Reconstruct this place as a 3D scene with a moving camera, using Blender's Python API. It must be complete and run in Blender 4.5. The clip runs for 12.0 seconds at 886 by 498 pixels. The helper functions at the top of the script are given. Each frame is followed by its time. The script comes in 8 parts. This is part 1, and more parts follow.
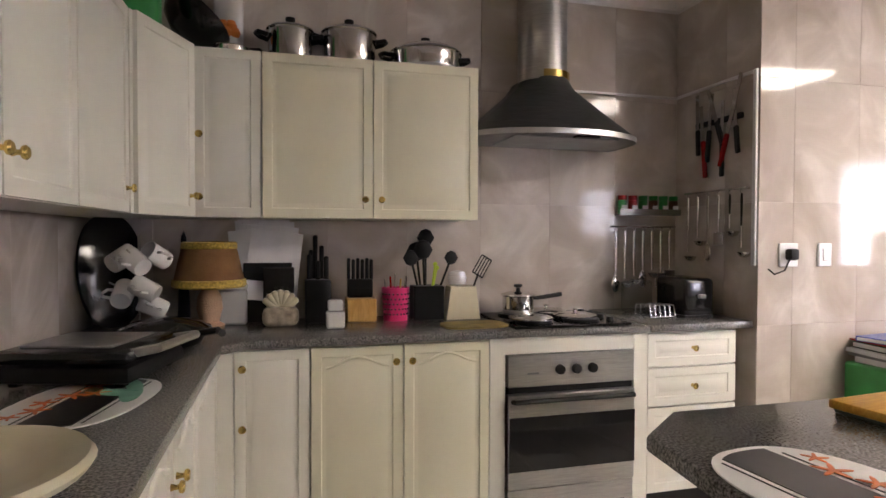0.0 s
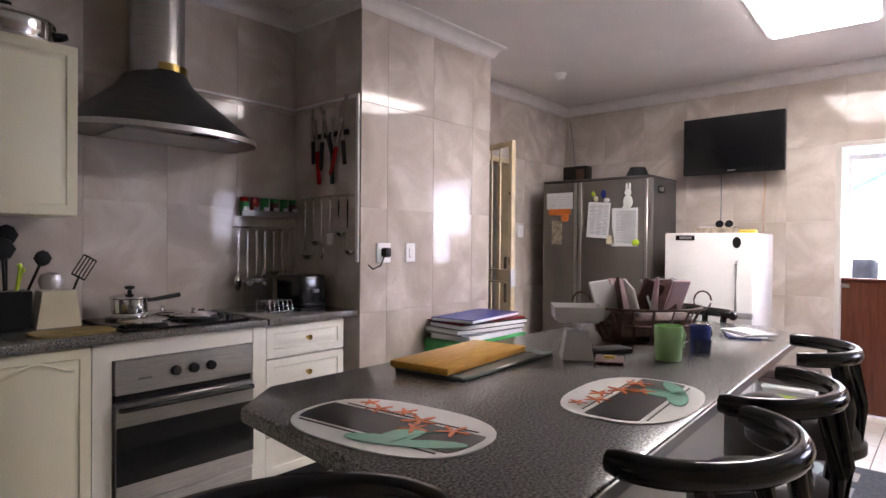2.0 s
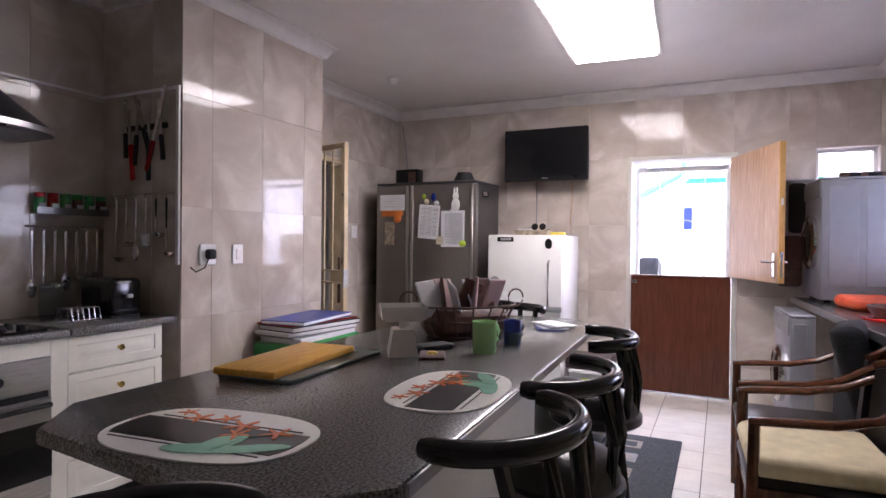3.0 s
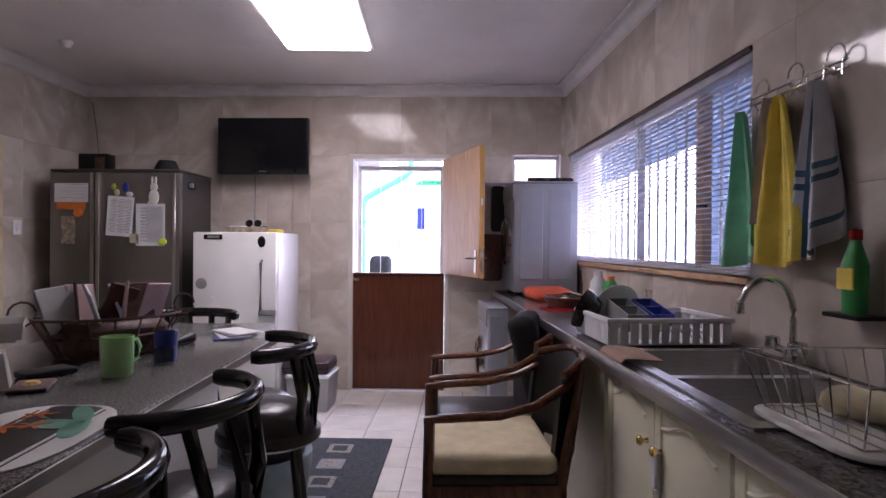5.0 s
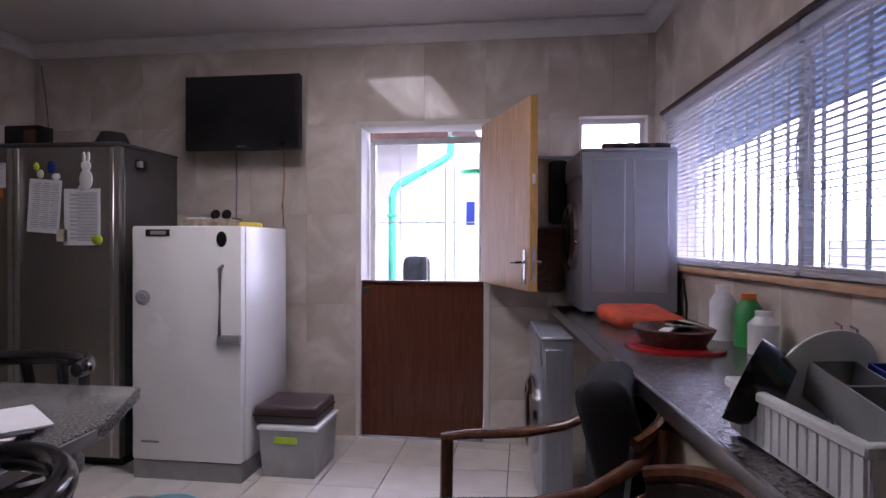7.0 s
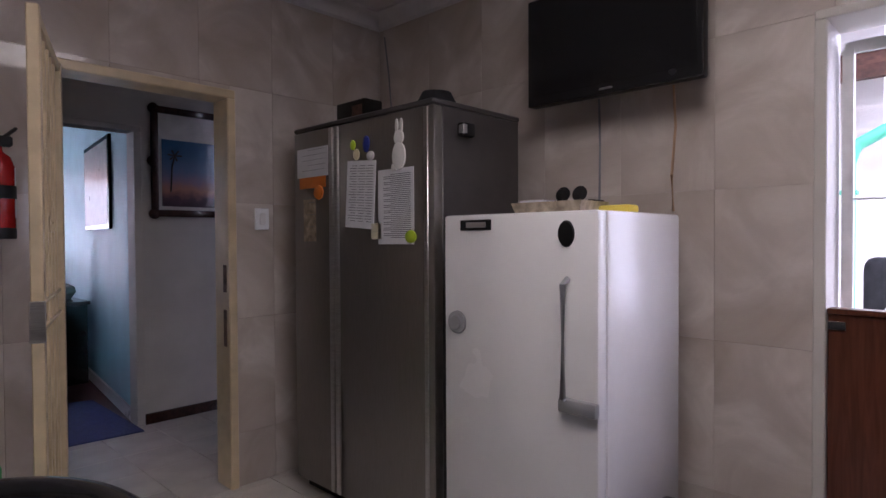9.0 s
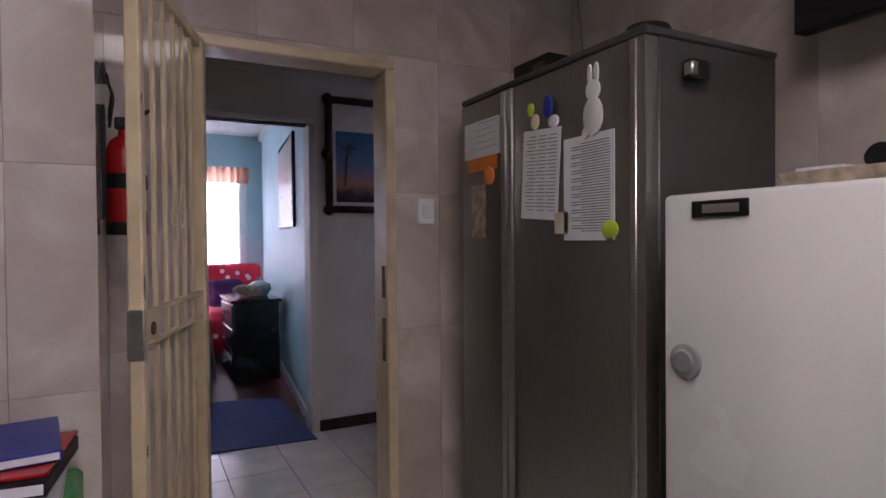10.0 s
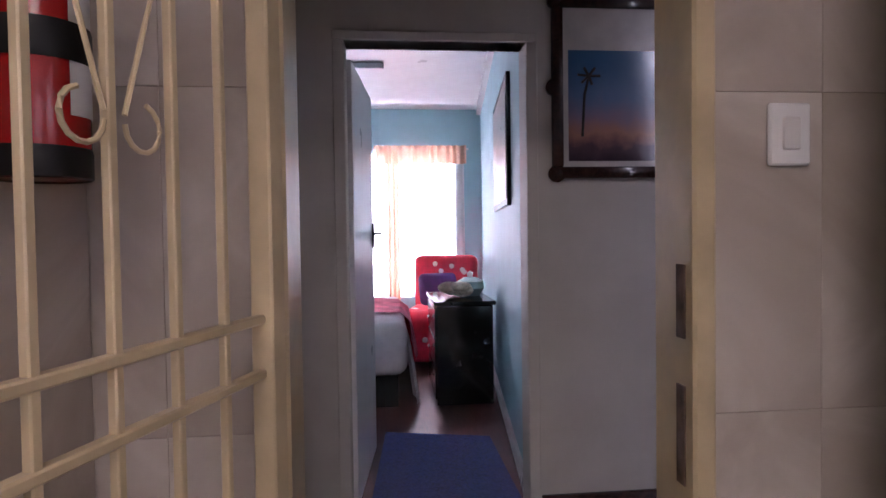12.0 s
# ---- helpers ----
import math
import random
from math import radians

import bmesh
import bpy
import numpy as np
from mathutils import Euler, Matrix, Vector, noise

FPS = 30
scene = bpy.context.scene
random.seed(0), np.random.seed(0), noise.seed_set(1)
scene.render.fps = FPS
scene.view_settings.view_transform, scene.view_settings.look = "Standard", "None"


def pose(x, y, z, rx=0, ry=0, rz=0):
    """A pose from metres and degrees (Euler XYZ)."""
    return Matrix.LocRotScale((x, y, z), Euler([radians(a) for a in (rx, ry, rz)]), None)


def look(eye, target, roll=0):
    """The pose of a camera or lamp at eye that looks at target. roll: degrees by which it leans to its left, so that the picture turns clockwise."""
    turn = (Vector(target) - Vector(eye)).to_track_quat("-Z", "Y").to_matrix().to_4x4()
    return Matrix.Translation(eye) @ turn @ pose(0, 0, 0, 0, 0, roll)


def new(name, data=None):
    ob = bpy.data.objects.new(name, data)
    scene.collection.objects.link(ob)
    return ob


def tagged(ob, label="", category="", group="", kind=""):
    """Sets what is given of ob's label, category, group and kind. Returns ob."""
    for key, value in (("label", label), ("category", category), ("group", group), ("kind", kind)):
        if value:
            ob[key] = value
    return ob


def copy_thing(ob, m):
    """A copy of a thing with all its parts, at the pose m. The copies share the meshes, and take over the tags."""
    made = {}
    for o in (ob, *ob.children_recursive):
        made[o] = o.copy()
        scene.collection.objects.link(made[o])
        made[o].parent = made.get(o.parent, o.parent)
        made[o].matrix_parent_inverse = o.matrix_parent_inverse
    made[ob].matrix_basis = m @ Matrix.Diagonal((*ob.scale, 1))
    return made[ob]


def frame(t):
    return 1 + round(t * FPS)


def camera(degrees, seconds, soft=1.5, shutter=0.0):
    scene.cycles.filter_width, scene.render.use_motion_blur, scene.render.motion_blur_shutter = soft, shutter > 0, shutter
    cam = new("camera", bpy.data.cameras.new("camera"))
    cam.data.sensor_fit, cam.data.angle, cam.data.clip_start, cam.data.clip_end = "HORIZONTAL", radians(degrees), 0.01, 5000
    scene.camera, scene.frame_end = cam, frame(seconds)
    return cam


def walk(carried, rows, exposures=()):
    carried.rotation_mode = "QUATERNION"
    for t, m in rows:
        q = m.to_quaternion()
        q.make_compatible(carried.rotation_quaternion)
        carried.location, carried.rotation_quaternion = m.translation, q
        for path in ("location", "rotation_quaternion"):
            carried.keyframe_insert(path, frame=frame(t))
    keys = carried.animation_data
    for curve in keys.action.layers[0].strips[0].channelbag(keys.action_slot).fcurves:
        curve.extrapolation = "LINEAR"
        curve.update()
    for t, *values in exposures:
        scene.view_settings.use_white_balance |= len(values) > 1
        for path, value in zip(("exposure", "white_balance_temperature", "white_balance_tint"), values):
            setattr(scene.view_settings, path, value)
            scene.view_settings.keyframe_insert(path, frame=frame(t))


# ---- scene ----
cam = camera(74.1, 12.0)
PATH = [
    (0, (0.469, 0.418, 1.31), (0.975, 2.352, 1.265), 0.2),
    (0.5, (0.502, 0.344, 1.259), (1.204, 2.217, 1.248), 0.1),
    (1, (0.496, 0.31, 1.261), (1.533, 2.021, 1.248), 0.1),
    (1.5, (0.489, 0.266, 1.277), (1.789, 1.785, 1.256), 0.4),
    (2, (0.475, 0.243, 1.282), (1.979, 1.56, 1.262), 0.5),
    (2.5, (0.456, 0.219, 1.29), (2.11, 1.342, 1.27), 0.6),
    (3, (0.439, 0.185, 1.296), (2.246, 1.042, 1.278), 0.6),
    (3.5, (0.44, 0.18, 1.292), (2.356, 0.751, 1.279), 0.6),
    (5.5, (1.021, -0.13, 1.287), (3.021, -0.101, 1.274), 0.4),
    (6, (1.379, -0.193, 1.296), (3.378, -0.15, 1.279), 0.4),
    (6.5, (1.773, -0.238, 1.288), (3.771, -0.156, 1.269), 0.3),
    (7.5, (2.5, 0.03, 1.28), (4.42, 0.58, 1.265), 0.1),
    (8.5, (3.187, 0.279, 1.273), (4.848, 1.393, 1.247), -0.1),
    (9, (3.507, 0.469, 1.293), (4.953, 1.85, 1.256), -0.3),
    (9.5, (3.721, 0.682, 1.288), (4.94, 2.267, 1.249), -0.4),
    (10, (3.954, 0.956, 1.277), (4.878, 2.729, 1.242), -0.5),
    (10.5, (4.115, 1.267, 1.259), (4.83, 3.134, 1.223), -0.3),
    (11, (4.236, 1.603, 1.25), (4.742, 3.538, 1.212), -0.2),
    (11.5, (4.321, 1.957, 1.245), (4.64, 3.931, 1.207), -0.2),
    (12, (4.361, 2.301, 1.224), (4.548, 4.291, 1.172), -0.8),
]
EXPOSURE = [(0.0, 1.22, 6150, 26), (1.0, 1.0, 6000, 27), (2.0, 0.72, 5720, 30), (3.5, 0.2, 5520, 35), (5.5, -0.45, 5480, 39), (6.5, -0.72, 5380, 39), (8.5, -1.0, 5550, 35), (9.5, -1.0, 5650, 36), (10.5, -0.4, 5800, 38), (11.5, -0.22, 5950, 40), (12.0, -0.35, 5950, 40)]
walk(cam, [(t, look(eye, target, roll)) for t, eye, target, roll in PATH], EXPOSURE)

# ---- world, sun and large lights ----
world = bpy.data.worlds.new("sky")
world.use_nodes = True
scene.world = world
sky = world.node_tree.nodes.new("ShaderNodeTexSky")
sky.sky_type = "NISHITA"
sky.sun_disc = False
sky.sun_elevation, sky.sun_rotation = radians(40), radians(-64)
background = world.node_tree.nodes["Background"]
background.inputs["Strength"].default_value = 0.15
world.node_tree.links.new(sky.outputs[0], background.inputs["Color"])
sun = new("sun", bpy.data.lights.new("sun", "SUN"))
sun.data.energy, sun.data.angle, sun.data.color = 5.0, radians(0.5), (1.0, 0.95, 0.88)
sun.matrix_world = look((0, 0, 10), (6.5, -3.2, 3.8))

# added area lamps just outside boost the daylight; the door's hangs above sight


def sky_lamp(name, eye, target, sx, sy, watts):
    lamp = new(name, bpy.data.lights.new(name, "AREA"))
    lamp.data.shape, lamp.data.size, lamp.data.size_y = "RECTANGLE", sx, sy
    lamp.data.energy, lamp.data.color = watts, (0.93, 0.96, 1.0)
    lamp.matrix_world = look(eye, target)
    return lamp


sky_lamp("door_daylight", (7.6, 0.5, 3.6), (5.6, 0.5, 1.2), 1.6, 1.0, 170)
sky_lamp("bedroom_daylight", (3.9, 9.85, 1.4), (3.9, 8.1, 1.3), 2.3, 1.6, 3300)

# ---- materials ----


def mat(name, color, rough=0.5, metal=0.0, vary=0.08, scale=12.0, bump=0.0, bump_scale=60.0, coat=0.0, rand=0.0, island=False, stain=None):
    m = bpy.data.materials.new(name)
    m.use_nodes = True
    nt = m.node_tree
    b = nt.nodes["Principled BSDF"]
    b.inputs["Metallic"].default_value = metal
    b.inputs["Coat Weight"].default_value = coat
    b.inputs["Coat Roughness"].default_value = 0.08
    tc = nt.nodes.new("ShaderNodeTexCoord")
    n = nt.nodes.new("ShaderNodeTexNoise")
    n.inputs["Scale"].default_value, n.inputs["Detail"].default_value = scale, 6
    nt.links.new(tc.outputs["Object"], n.inputs["Vector"])
    r = nt.nodes.new("ShaderNodeValToRGB")
    lo = [max(0, c * (1 - vary * 1.6)) for c in color]
    hi = [min(1, c * (1 + vary)) for c in color]
    r.color_ramp.elements[0].position, r.color_ramp.elements[1].position = 0.3, 0.7
    r.color_ramp.elements[0].color, r.color_ramp.elements[1].color = (*lo, 1), (*(stain or hi), 1)
    nt.links.new(n.outputs["Fac"], r.inputs["Fac"])
    out = r.outputs["Color"]
    if rand:
        info = nt.nodes.new("ShaderNodeNewGeometry" if island else "ShaderNodeObjectInfo")
        hsv = nt.nodes.new("ShaderNodeHueSaturation")
        mp = nt.nodes.new("ShaderNodeMapRange")
        mp.inputs["To Min"].default_value, mp.inputs["To Max"].default_value = 1 - rand, 1 + rand
        nt.links.new(info.outputs["Random Per Island" if island else "Random"], mp.inputs["Value"])
        nt.links.new(mp.outputs[0], hsv.inputs["Value"])
        nt.links.new(out, hsv.inputs["Color"])
        out = hsv.outputs["Color"]
    nt.links.new(out, b.inputs["Base Color"])
    n2 = nt.nodes.new("ShaderNodeTexNoise")
    n2.inputs["Scale"].default_value, n2.inputs["Detail"].default_value = scale * 0.45, 4
    nt.links.new(tc.outputs["Object"], n2.inputs["Vector"])
    mr = nt.nodes.new("ShaderNodeMapRange")
    mr.inputs["To Min"].default_value, mr.inputs["To Max"].default_value = rough * 0.75, min(1, rough * 1.25)
    nt.links.new(n2.outputs["Fac"], mr.inputs["Value"])
    nt.links.new(mr.outputs[0], b.inputs["Roughness"])
    if bump:
        n3 = nt.nodes.new("ShaderNodeTexNoise")
        n3.inputs["Scale"].default_value, n3.inputs["Detail"].default_value = bump_scale, 5
        nt.links.new(tc.outputs["Object"], n3.inputs["Vector"])
        bp = nt.nodes.new("ShaderNodeBump")
        bp.inputs["Strength"].default_value, bp.inputs["Distance"].default_value = bump, 0.01
        nt.links.new(n3.outputs["Fac"], bp.inputs["Height"])
        nt.links.new(bp.outputs[0], b.inputs["Normal"])
    return m


def stretched(name, dark, light, rough, stretch, scale=6.0, metal=0.0, coat=0.0, distort=1.5, bump=0.1):
    """Wood grain, brushed steel or veins: noise drawn out along one axis."""
    m = bpy.data.materials.new(name)
    m.use_nodes = True
    nt = m.node_tree
    b = nt.nodes["Principled BSDF"]
    tc = nt.nodes.new("ShaderNodeTexCoord")
    mp = nt.nodes.new("ShaderNodeMapping")
    mp.inputs["Scale"].default_value = stretch
    n = nt.nodes.new("ShaderNodeTexNoise")
    n.inputs["Scale"].default_value, n.inputs["Detail"].default_value, n.inputs["Distortion"].default_value = scale, 8, distort
    r = nt.nodes.new("ShaderNodeValToRGB")
    r.color_ramp.elements[0].position, r.color_ramp.elements[1].position = 0.3, 0.7
    r.color_ramp.elements[0].color, r.color_ramp.elements[1].color = (*dark, 1), (*light, 1)
    nt.links.new(tc.outputs["Object"], mp.inputs["Vector"])
    nt.links.new(mp.outputs[0], n.inputs["Vector"])
    nt.links.new(n.outputs["Fac"], r.inputs["Fac"])
    nt.links.new(r.outputs["Color"], b.inputs["Base Color"])
    bp = nt.nodes.new("ShaderNodeBump")
    bp.inputs["Strength"].default_value, bp.inputs["Distance"].default_value = bump, 0.003
    nt.links.new(n.outputs["Fac"], bp.inputs["Height"])
    nt.links.new(bp.outputs[0], b.inputs["Normal"])
    b.inputs["Roughness"].default_value = rough
    b.inputs["Specular IOR Level"].default_value = 0.22
    b.inputs["Metallic"].default_value = metal
    b.inputs["Coat Weight"].default_value = coat
    return m


def marble_tile(name, base, vein, dark, rough):
    """Glazed wall tile with soft diagonal cloud veins, a little different on every tile."""
    m = bpy.data.materials.new(name)
    m.use_nodes = True
    nt = m.node_tree
    b = nt.nodes["Principled BSDF"]
    tc = nt.nodes.new("ShaderNodeTexCoord")
    info = nt.nodes.new("ShaderNodeObjectInfo")
    add = nt.nodes.new("ShaderNodeVectorMath")
    comb = nt.nodes.new("ShaderNodeCombineXYZ")
    mul = nt.nodes.new("ShaderNodeMath")
    mul.operation, mul.inputs[1].default_value = "MULTIPLY", 40
    nt.links.new(info.outputs["Random"], mul.inputs[0])
    nt.links.new(mul.outputs[0], comb.inputs["X"])
    nt.links.new(mul.outputs[0], comb.inputs["Z"])
    nt.links.new(tc.outputs["Object"], add.inputs[0])
    nt.links.new(comb.outputs[0], add.inputs[1])
    mp = nt.nodes.new("ShaderNodeMapping")
    mp.inputs["Rotation"].default_value = (radians(38), radians(38), radians(20))
    mp.inputs["Scale"].default_value = (1.0, 1.0, 3.2)
    nt.links.new(add.outputs[0], mp.inputs["Vector"])
    n = nt.nodes.new("ShaderNodeTexNoise")
    n.inputs["Scale"].default_value, n.inputs["Detail"].default_value, n.inputs["Distortion"].default_value = 2.6, 7, 0.9
    nt.links.new(mp.outputs[0], n.inputs["Vector"])
    r = nt.nodes.new("ShaderNodeValToRGB")
    e = r.color_ramp.elements
    e[0].position, e[0].color = 0.3, (*dark, 1)
    e[1].position, e[1].color = 0.5, (*base, 1)
    e2 = e.new(0.64)
    e2.color = (*vein, 1)
    e3 = e.new(0.78)
    e3.color = (*base, 1)
    nt.links.new(n.outputs["Fac"], r.inputs["Fac"])
    nt.links.new(r.outputs["Color"], b.inputs["Base Color"])
    b.inputs["Roughness"].default_value = rough
    b.inputs["Specular IOR Level"].default_value = 0.22
    n2 = nt.nodes.new("ShaderNodeTexNoise")
    n2.inputs["Scale"].default_value = 9.0
    nt.links.new(tc.outputs["Object"], n2.inputs["Vector"])
    bp = nt.nodes.new("ShaderNodeBump")
    bp.inputs["Strength"].default_value, bp.inputs["Distance"].default_value = 0.025, 0.01
    nt.links.new(n2.outputs["Fac"], bp.inputs["Height"])
    nt.links.new(bp.outputs[0], b.inputs["Normal"])
    return m


def glow(name, color, strength):
    m = bpy.data.materials.new(name)
    m.use_nodes = True
    b = m.node_tree.nodes["Principled BSDF"]
    b.inputs["Base Color"].default_value = (*color, 1)
    b.inputs["Emission Color"].default_value = (*color, 1)
    b.inputs["Emission Strength"].default_value = strength
    return m


def clear(name, color=(1, 1, 1), rough=0.0, thin=True):
    """Clear glass or plastic that lets light straight through, with a light gloss."""
    m = bpy.data.materials.new(name)
    m.use_nodes = True
    nt = m.node_tree
    out = nt.nodes["Material Output"]
    t = nt.nodes.new("ShaderNodeBsdfTransparent")
    t.inputs["Color"].default_value = (*color, 1)
    g = nt.nodes.new("ShaderNodeBsdfGlossy")
    g.inputs["Roughness"].default_value = 0.05 + rough
    mix = nt.nodes.new("ShaderNodeMixShader")
    mix.inputs["Fac"].default_value = 0.06
    nt.links.new(t.outputs[0], mix.inputs[1])
    nt.links.new(g.outputs[0], mix.inputs[2])
    nt.links.new(mix.outputs[0], out.inputs["Surface"])
    return m


def sheer(name, color, through_part):
    m = bpy.data.materials.new(name)
    m.use_nodes = True
    nt = m.node_tree
    out = nt.nodes["Material Output"]
    d = nt.nodes.new("ShaderNodeBsdfDiffuse")
    t = nt.nodes.new("ShaderNodeBsdfTranslucent")
    n = nt.nodes.new("ShaderNodeTexNoise")
    n.inputs["Scale"].default_value = 14
    r = nt.nodes.new("ShaderNodeValToRGB")
    r.color_ramp.elements[0].color = (*[c * 0.85 for c in color], 1)
    r.color_ramp.elements[1].color = (*color, 1)
    nt.links.new(n.outputs["Fac"], r.inputs["Fac"])
    mix = nt.nodes.new("ShaderNodeMixShader")
    mix.inputs["Fac"].default_value = through_part
    for s in (d, t):
        nt.links.new(r.outputs["Color"], s.inputs["Color"])
    nt.links.new(d.outputs[0], mix.inputs[1])
    nt.links.new(t.outputs[0], mix.inputs[2])
    nt.links.new(mix.outputs[0], out.inputs["Surface"])
    return m


M_TILE = marble_tile("wall_tile_glaze", (0.515, 0.455, 0.40), (0.64, 0.58, 0.525), (0.43, 0.365, 0.305), 0.06)
M_GROUT = mat("wall_grout", (0.66, 0.60, 0.54), 0.9, vary=0.1, bump=0.2)
M_FLOOR = mat("floor_tile_glaze", (0.66, 0.62, 0.57), 0.22, vary=0.06, scale=5, rand=0.05, bump=0.03, bump_scale=8)
M_FLOOR_GROUT = mat("floor_grout", (0.09, 0.08, 0.075), 0.9, vary=0.2)
M_CEIL = mat("ceiling_paint", (0.70, 0.665, 0.66), 0.45, vary=0.03, scale=3, bump=0.03, bump_scale=120)
M_CORNICE = mat("cornice_paint", (0.72, 0.69, 0.68), 0.5, vary=0.04)
M_PLASTER = mat("hall_plaster_paint", (0.56, 0.53, 0.48), 0.55, vary=0.05, scale=4, bump=0.05, bump_scale=80)
M_AQUA = mat("aqua_wall_paint", (0.36, 0.58, 0.62), 0.5, vary=0.04, scale=4, bump=0.04, bump_scale=80)
M_WHITE = mat("white_gloss_paint", (0.75, 0.73, 0.72), 0.3, vary=0.03, scale=6, bump=0.02)
M_LILAC = mat("faded_lilac_cloth", (0.50, 0.42, 0.45), 0.95, vary=0.1, bump=0.3, bump_scale=250)
M_SWITCH = mat("white_switch_plastic", (0.86, 0.86, 0.86), 0.25, vary=0.02)
M_CREAM = mat("cream_cabinet_foil", (0.80, 0.765, 0.585), 0.32, vary=0.03, scale=3, bump=0.015, bump_scale=30)
M_CREAM_PALE = mat("pale_cabinet_foil", (0.79, 0.77, 0.68), 0.34, vary=0.03, scale=3, bump=0.015, bump_scale=30)
M_FRAME = mat("cream_door_frame_enamel", (0.62, 0.50, 0.31), 0.32, vary=0.12, scale=7, bump=0.08, bump_scale=25)
M_GATE = mat("cream_gate_enamel", (0.62, 0.50, 0.31), 0.35, vary=0.12, scale=8, bump=0.08, bump_scale=30)
M_RUST = mat("chipped_rust", (0.10, 0.06, 0.04), 0.8, vary=0.4, scale=30, bump=0.3)
M_TOP = mat("speckled_laminate_worktop", (0.172, 0.166, 0.155), 0.19, vary=0.6, scale=170, bump=0.02, bump_scale=200)
M_TOP_WIN = mat("grey_laminate_worktop", (0.12, 0.11, 0.105), 0.22, vary=0.6, scale=95, bump=0.02, bump_scale=200)
M_STEEL = stretched("brushed_steel", (0.42, 0.41, 0.40), (0.58, 0.57, 0.55), 0.32, (1, 1, 30), 8, metal=1.0, bump=0.03)
M_CHROME = mat("polished_steel", (0.62, 0.61, 0.59), 0.12, 1.0, vary=0.05)
M_FRIDGE = stretched("fridge_steel", (0.23, 0.215, 0.20), (0.29, 0.27, 0.25), 0.36, (1, 30, 1), 10, metal=0.85, bump=0.02)
M_FRIDGE_DARK = mat("fridge_side_grey", (0.055, 0.05, 0.048), 0.4, vary=0.08, bump=0.05, bump_scale=200)
M_SILVER = mat("silver_appliance_enamel", (0.36, 0.37, 0.41), 0.35, 0.35, vary=0.03)
M_APPL_WHITE = mat("appliance_white_enamel", (0.76, 0.75, 0.74), 0.25, vary=0.03, scale=4, bump=0.02, bump_scale=90)
M_GREY_PLASTIC = mat("grey_plastic", (0.28, 0.28, 0.28), 0.45)
M_BLACK = mat("black_gloss_paint", (0.012, 0.012, 0.013), 0.14, vary=0.2)
M_BLACK_MATT = mat("black_plastic", (0.009, 0.009, 0.009), 0.45, vary=0.2, bump=0.05)
M_BLACK_MATT.node_tree.nodes["Principled BSDF"].inputs["Specular IOR Level"].default_value = 0.25
M_SCREEN = mat("black_screen_glass", (0.006, 0.006, 0.007), 0.09, vary=0.1)
M_OVEN_GLASS = mat("dark_oven_glass", (0.01, 0.01, 0.011), 0.06, vary=0.1)
M_HOOD = stretched("dark_hood_steel", (0.065, 0.065, 0.065), (0.10, 0.10, 0.10), 0.35, (1, 1, 20), 8, metal=0.7, bump=0.02)
M_STEEL_DARK = stretched("dull_dark_steel", (0.16, 0.155, 0.15), (0.26, 0.25, 0.24), 0.35, (1, 1, 30), 8, metal=1.0, bump=0.03)
M_BRASS = mat("brass", (0.62, 0.45, 0.14), 0.18, 1.0, vary=0.1)
M_DOOR_BROWN = stretched("dark_varnished_wood", (0.075, 0.022, 0.012), (0.125, 0.042, 0.022), 0.3, (14, 14, 1), 3, coat=0.3)
M_DOOR_WOOD = stretched("worn_varnished_wood", (0.30, 0.165, 0.085), (0.46, 0.30, 0.18), 0.36, (14, 14, 1), 3, coat=0.15)
M_CHAIR_WOOD = stretched("brown_varnished_wood", (0.07, 0.026, 0.012), (0.13, 0.052, 0.024), 0.25, (6, 6, 2), 5, coat=0.4)
M_LEATHER = mat("black_leather", (0.02, 0.016, 0.015), 0.3, vary=0.3, bump=0.15, bump_scale=90)
M_CUSHION = mat("cream_cushion_cloth", (0.66, 0.57, 0.37), 0.9, vary=0.1, bump=0.25, bump_scale=220)
M_BLACKCLOTH = mat("black_cloth", (0.012, 0.012, 0.014), 0.95, vary=0.3, bump=0.3, bump_scale=60)
M_RUG = mat("grey_blue_rug", (0.045, 0.052, 0.062), 0.95, vary=0.3, scale=60, bump=0.5, bump_scale=300)
M_RUG_LIGHT = mat("rug_motif_cream", (0.30, 0.27, 0.24), 0.95, vary=0.3, scale=60, bump=0.5, bump_scale=300)
M_BLUEMAT = mat("navy_carpet_mat", (0.018, 0.03, 0.13), 0.95, vary=0.3, scale=70, bump=0.6, bump_scale=300)
M_PAPER = mat("white_paper", (0.74, 0.74, 0.76), 0.7, vary=0.04)
M_INK = mat("grey_print", (0.22, 0.22, 0.24), 0.7)
M_WOODLIGHT = stretched("golden_board_wood", (0.60, 0.29, 0.035), (0.78, 0.44, 0.07), 0.4, (2, 14, 14), 4)
M_BLOCK = stretched("honey_wood", (0.45, 0.25, 0.07), (0.60, 0.36, 0.12), 0.4, (12, 12, 2), 4)
M_MATWHITE = mat("placemat_white", (0.86, 0.845, 0.81), 0.3, vary=0.03)
M_MATBLACK = mat("placemat_black", (0.02, 0.018, 0.018), 0.3)
M_MATGREEN = mat("placemat_green", (0.20, 0.48, 0.34), 0.3, vary=0.12, scale=20)
M_MATORANGE = mat("placemat_orange", (0.75, 0.17, 0.02), 0.3, vary=0.2, scale=40)
M_GREENCUP = mat("green_ceramic", (0.40, 0.66, 0.28), 0.2, vary=0.03)
M_BLUE = mat("blue_plastic", (0.02, 0.035, 0.25), 0.35)
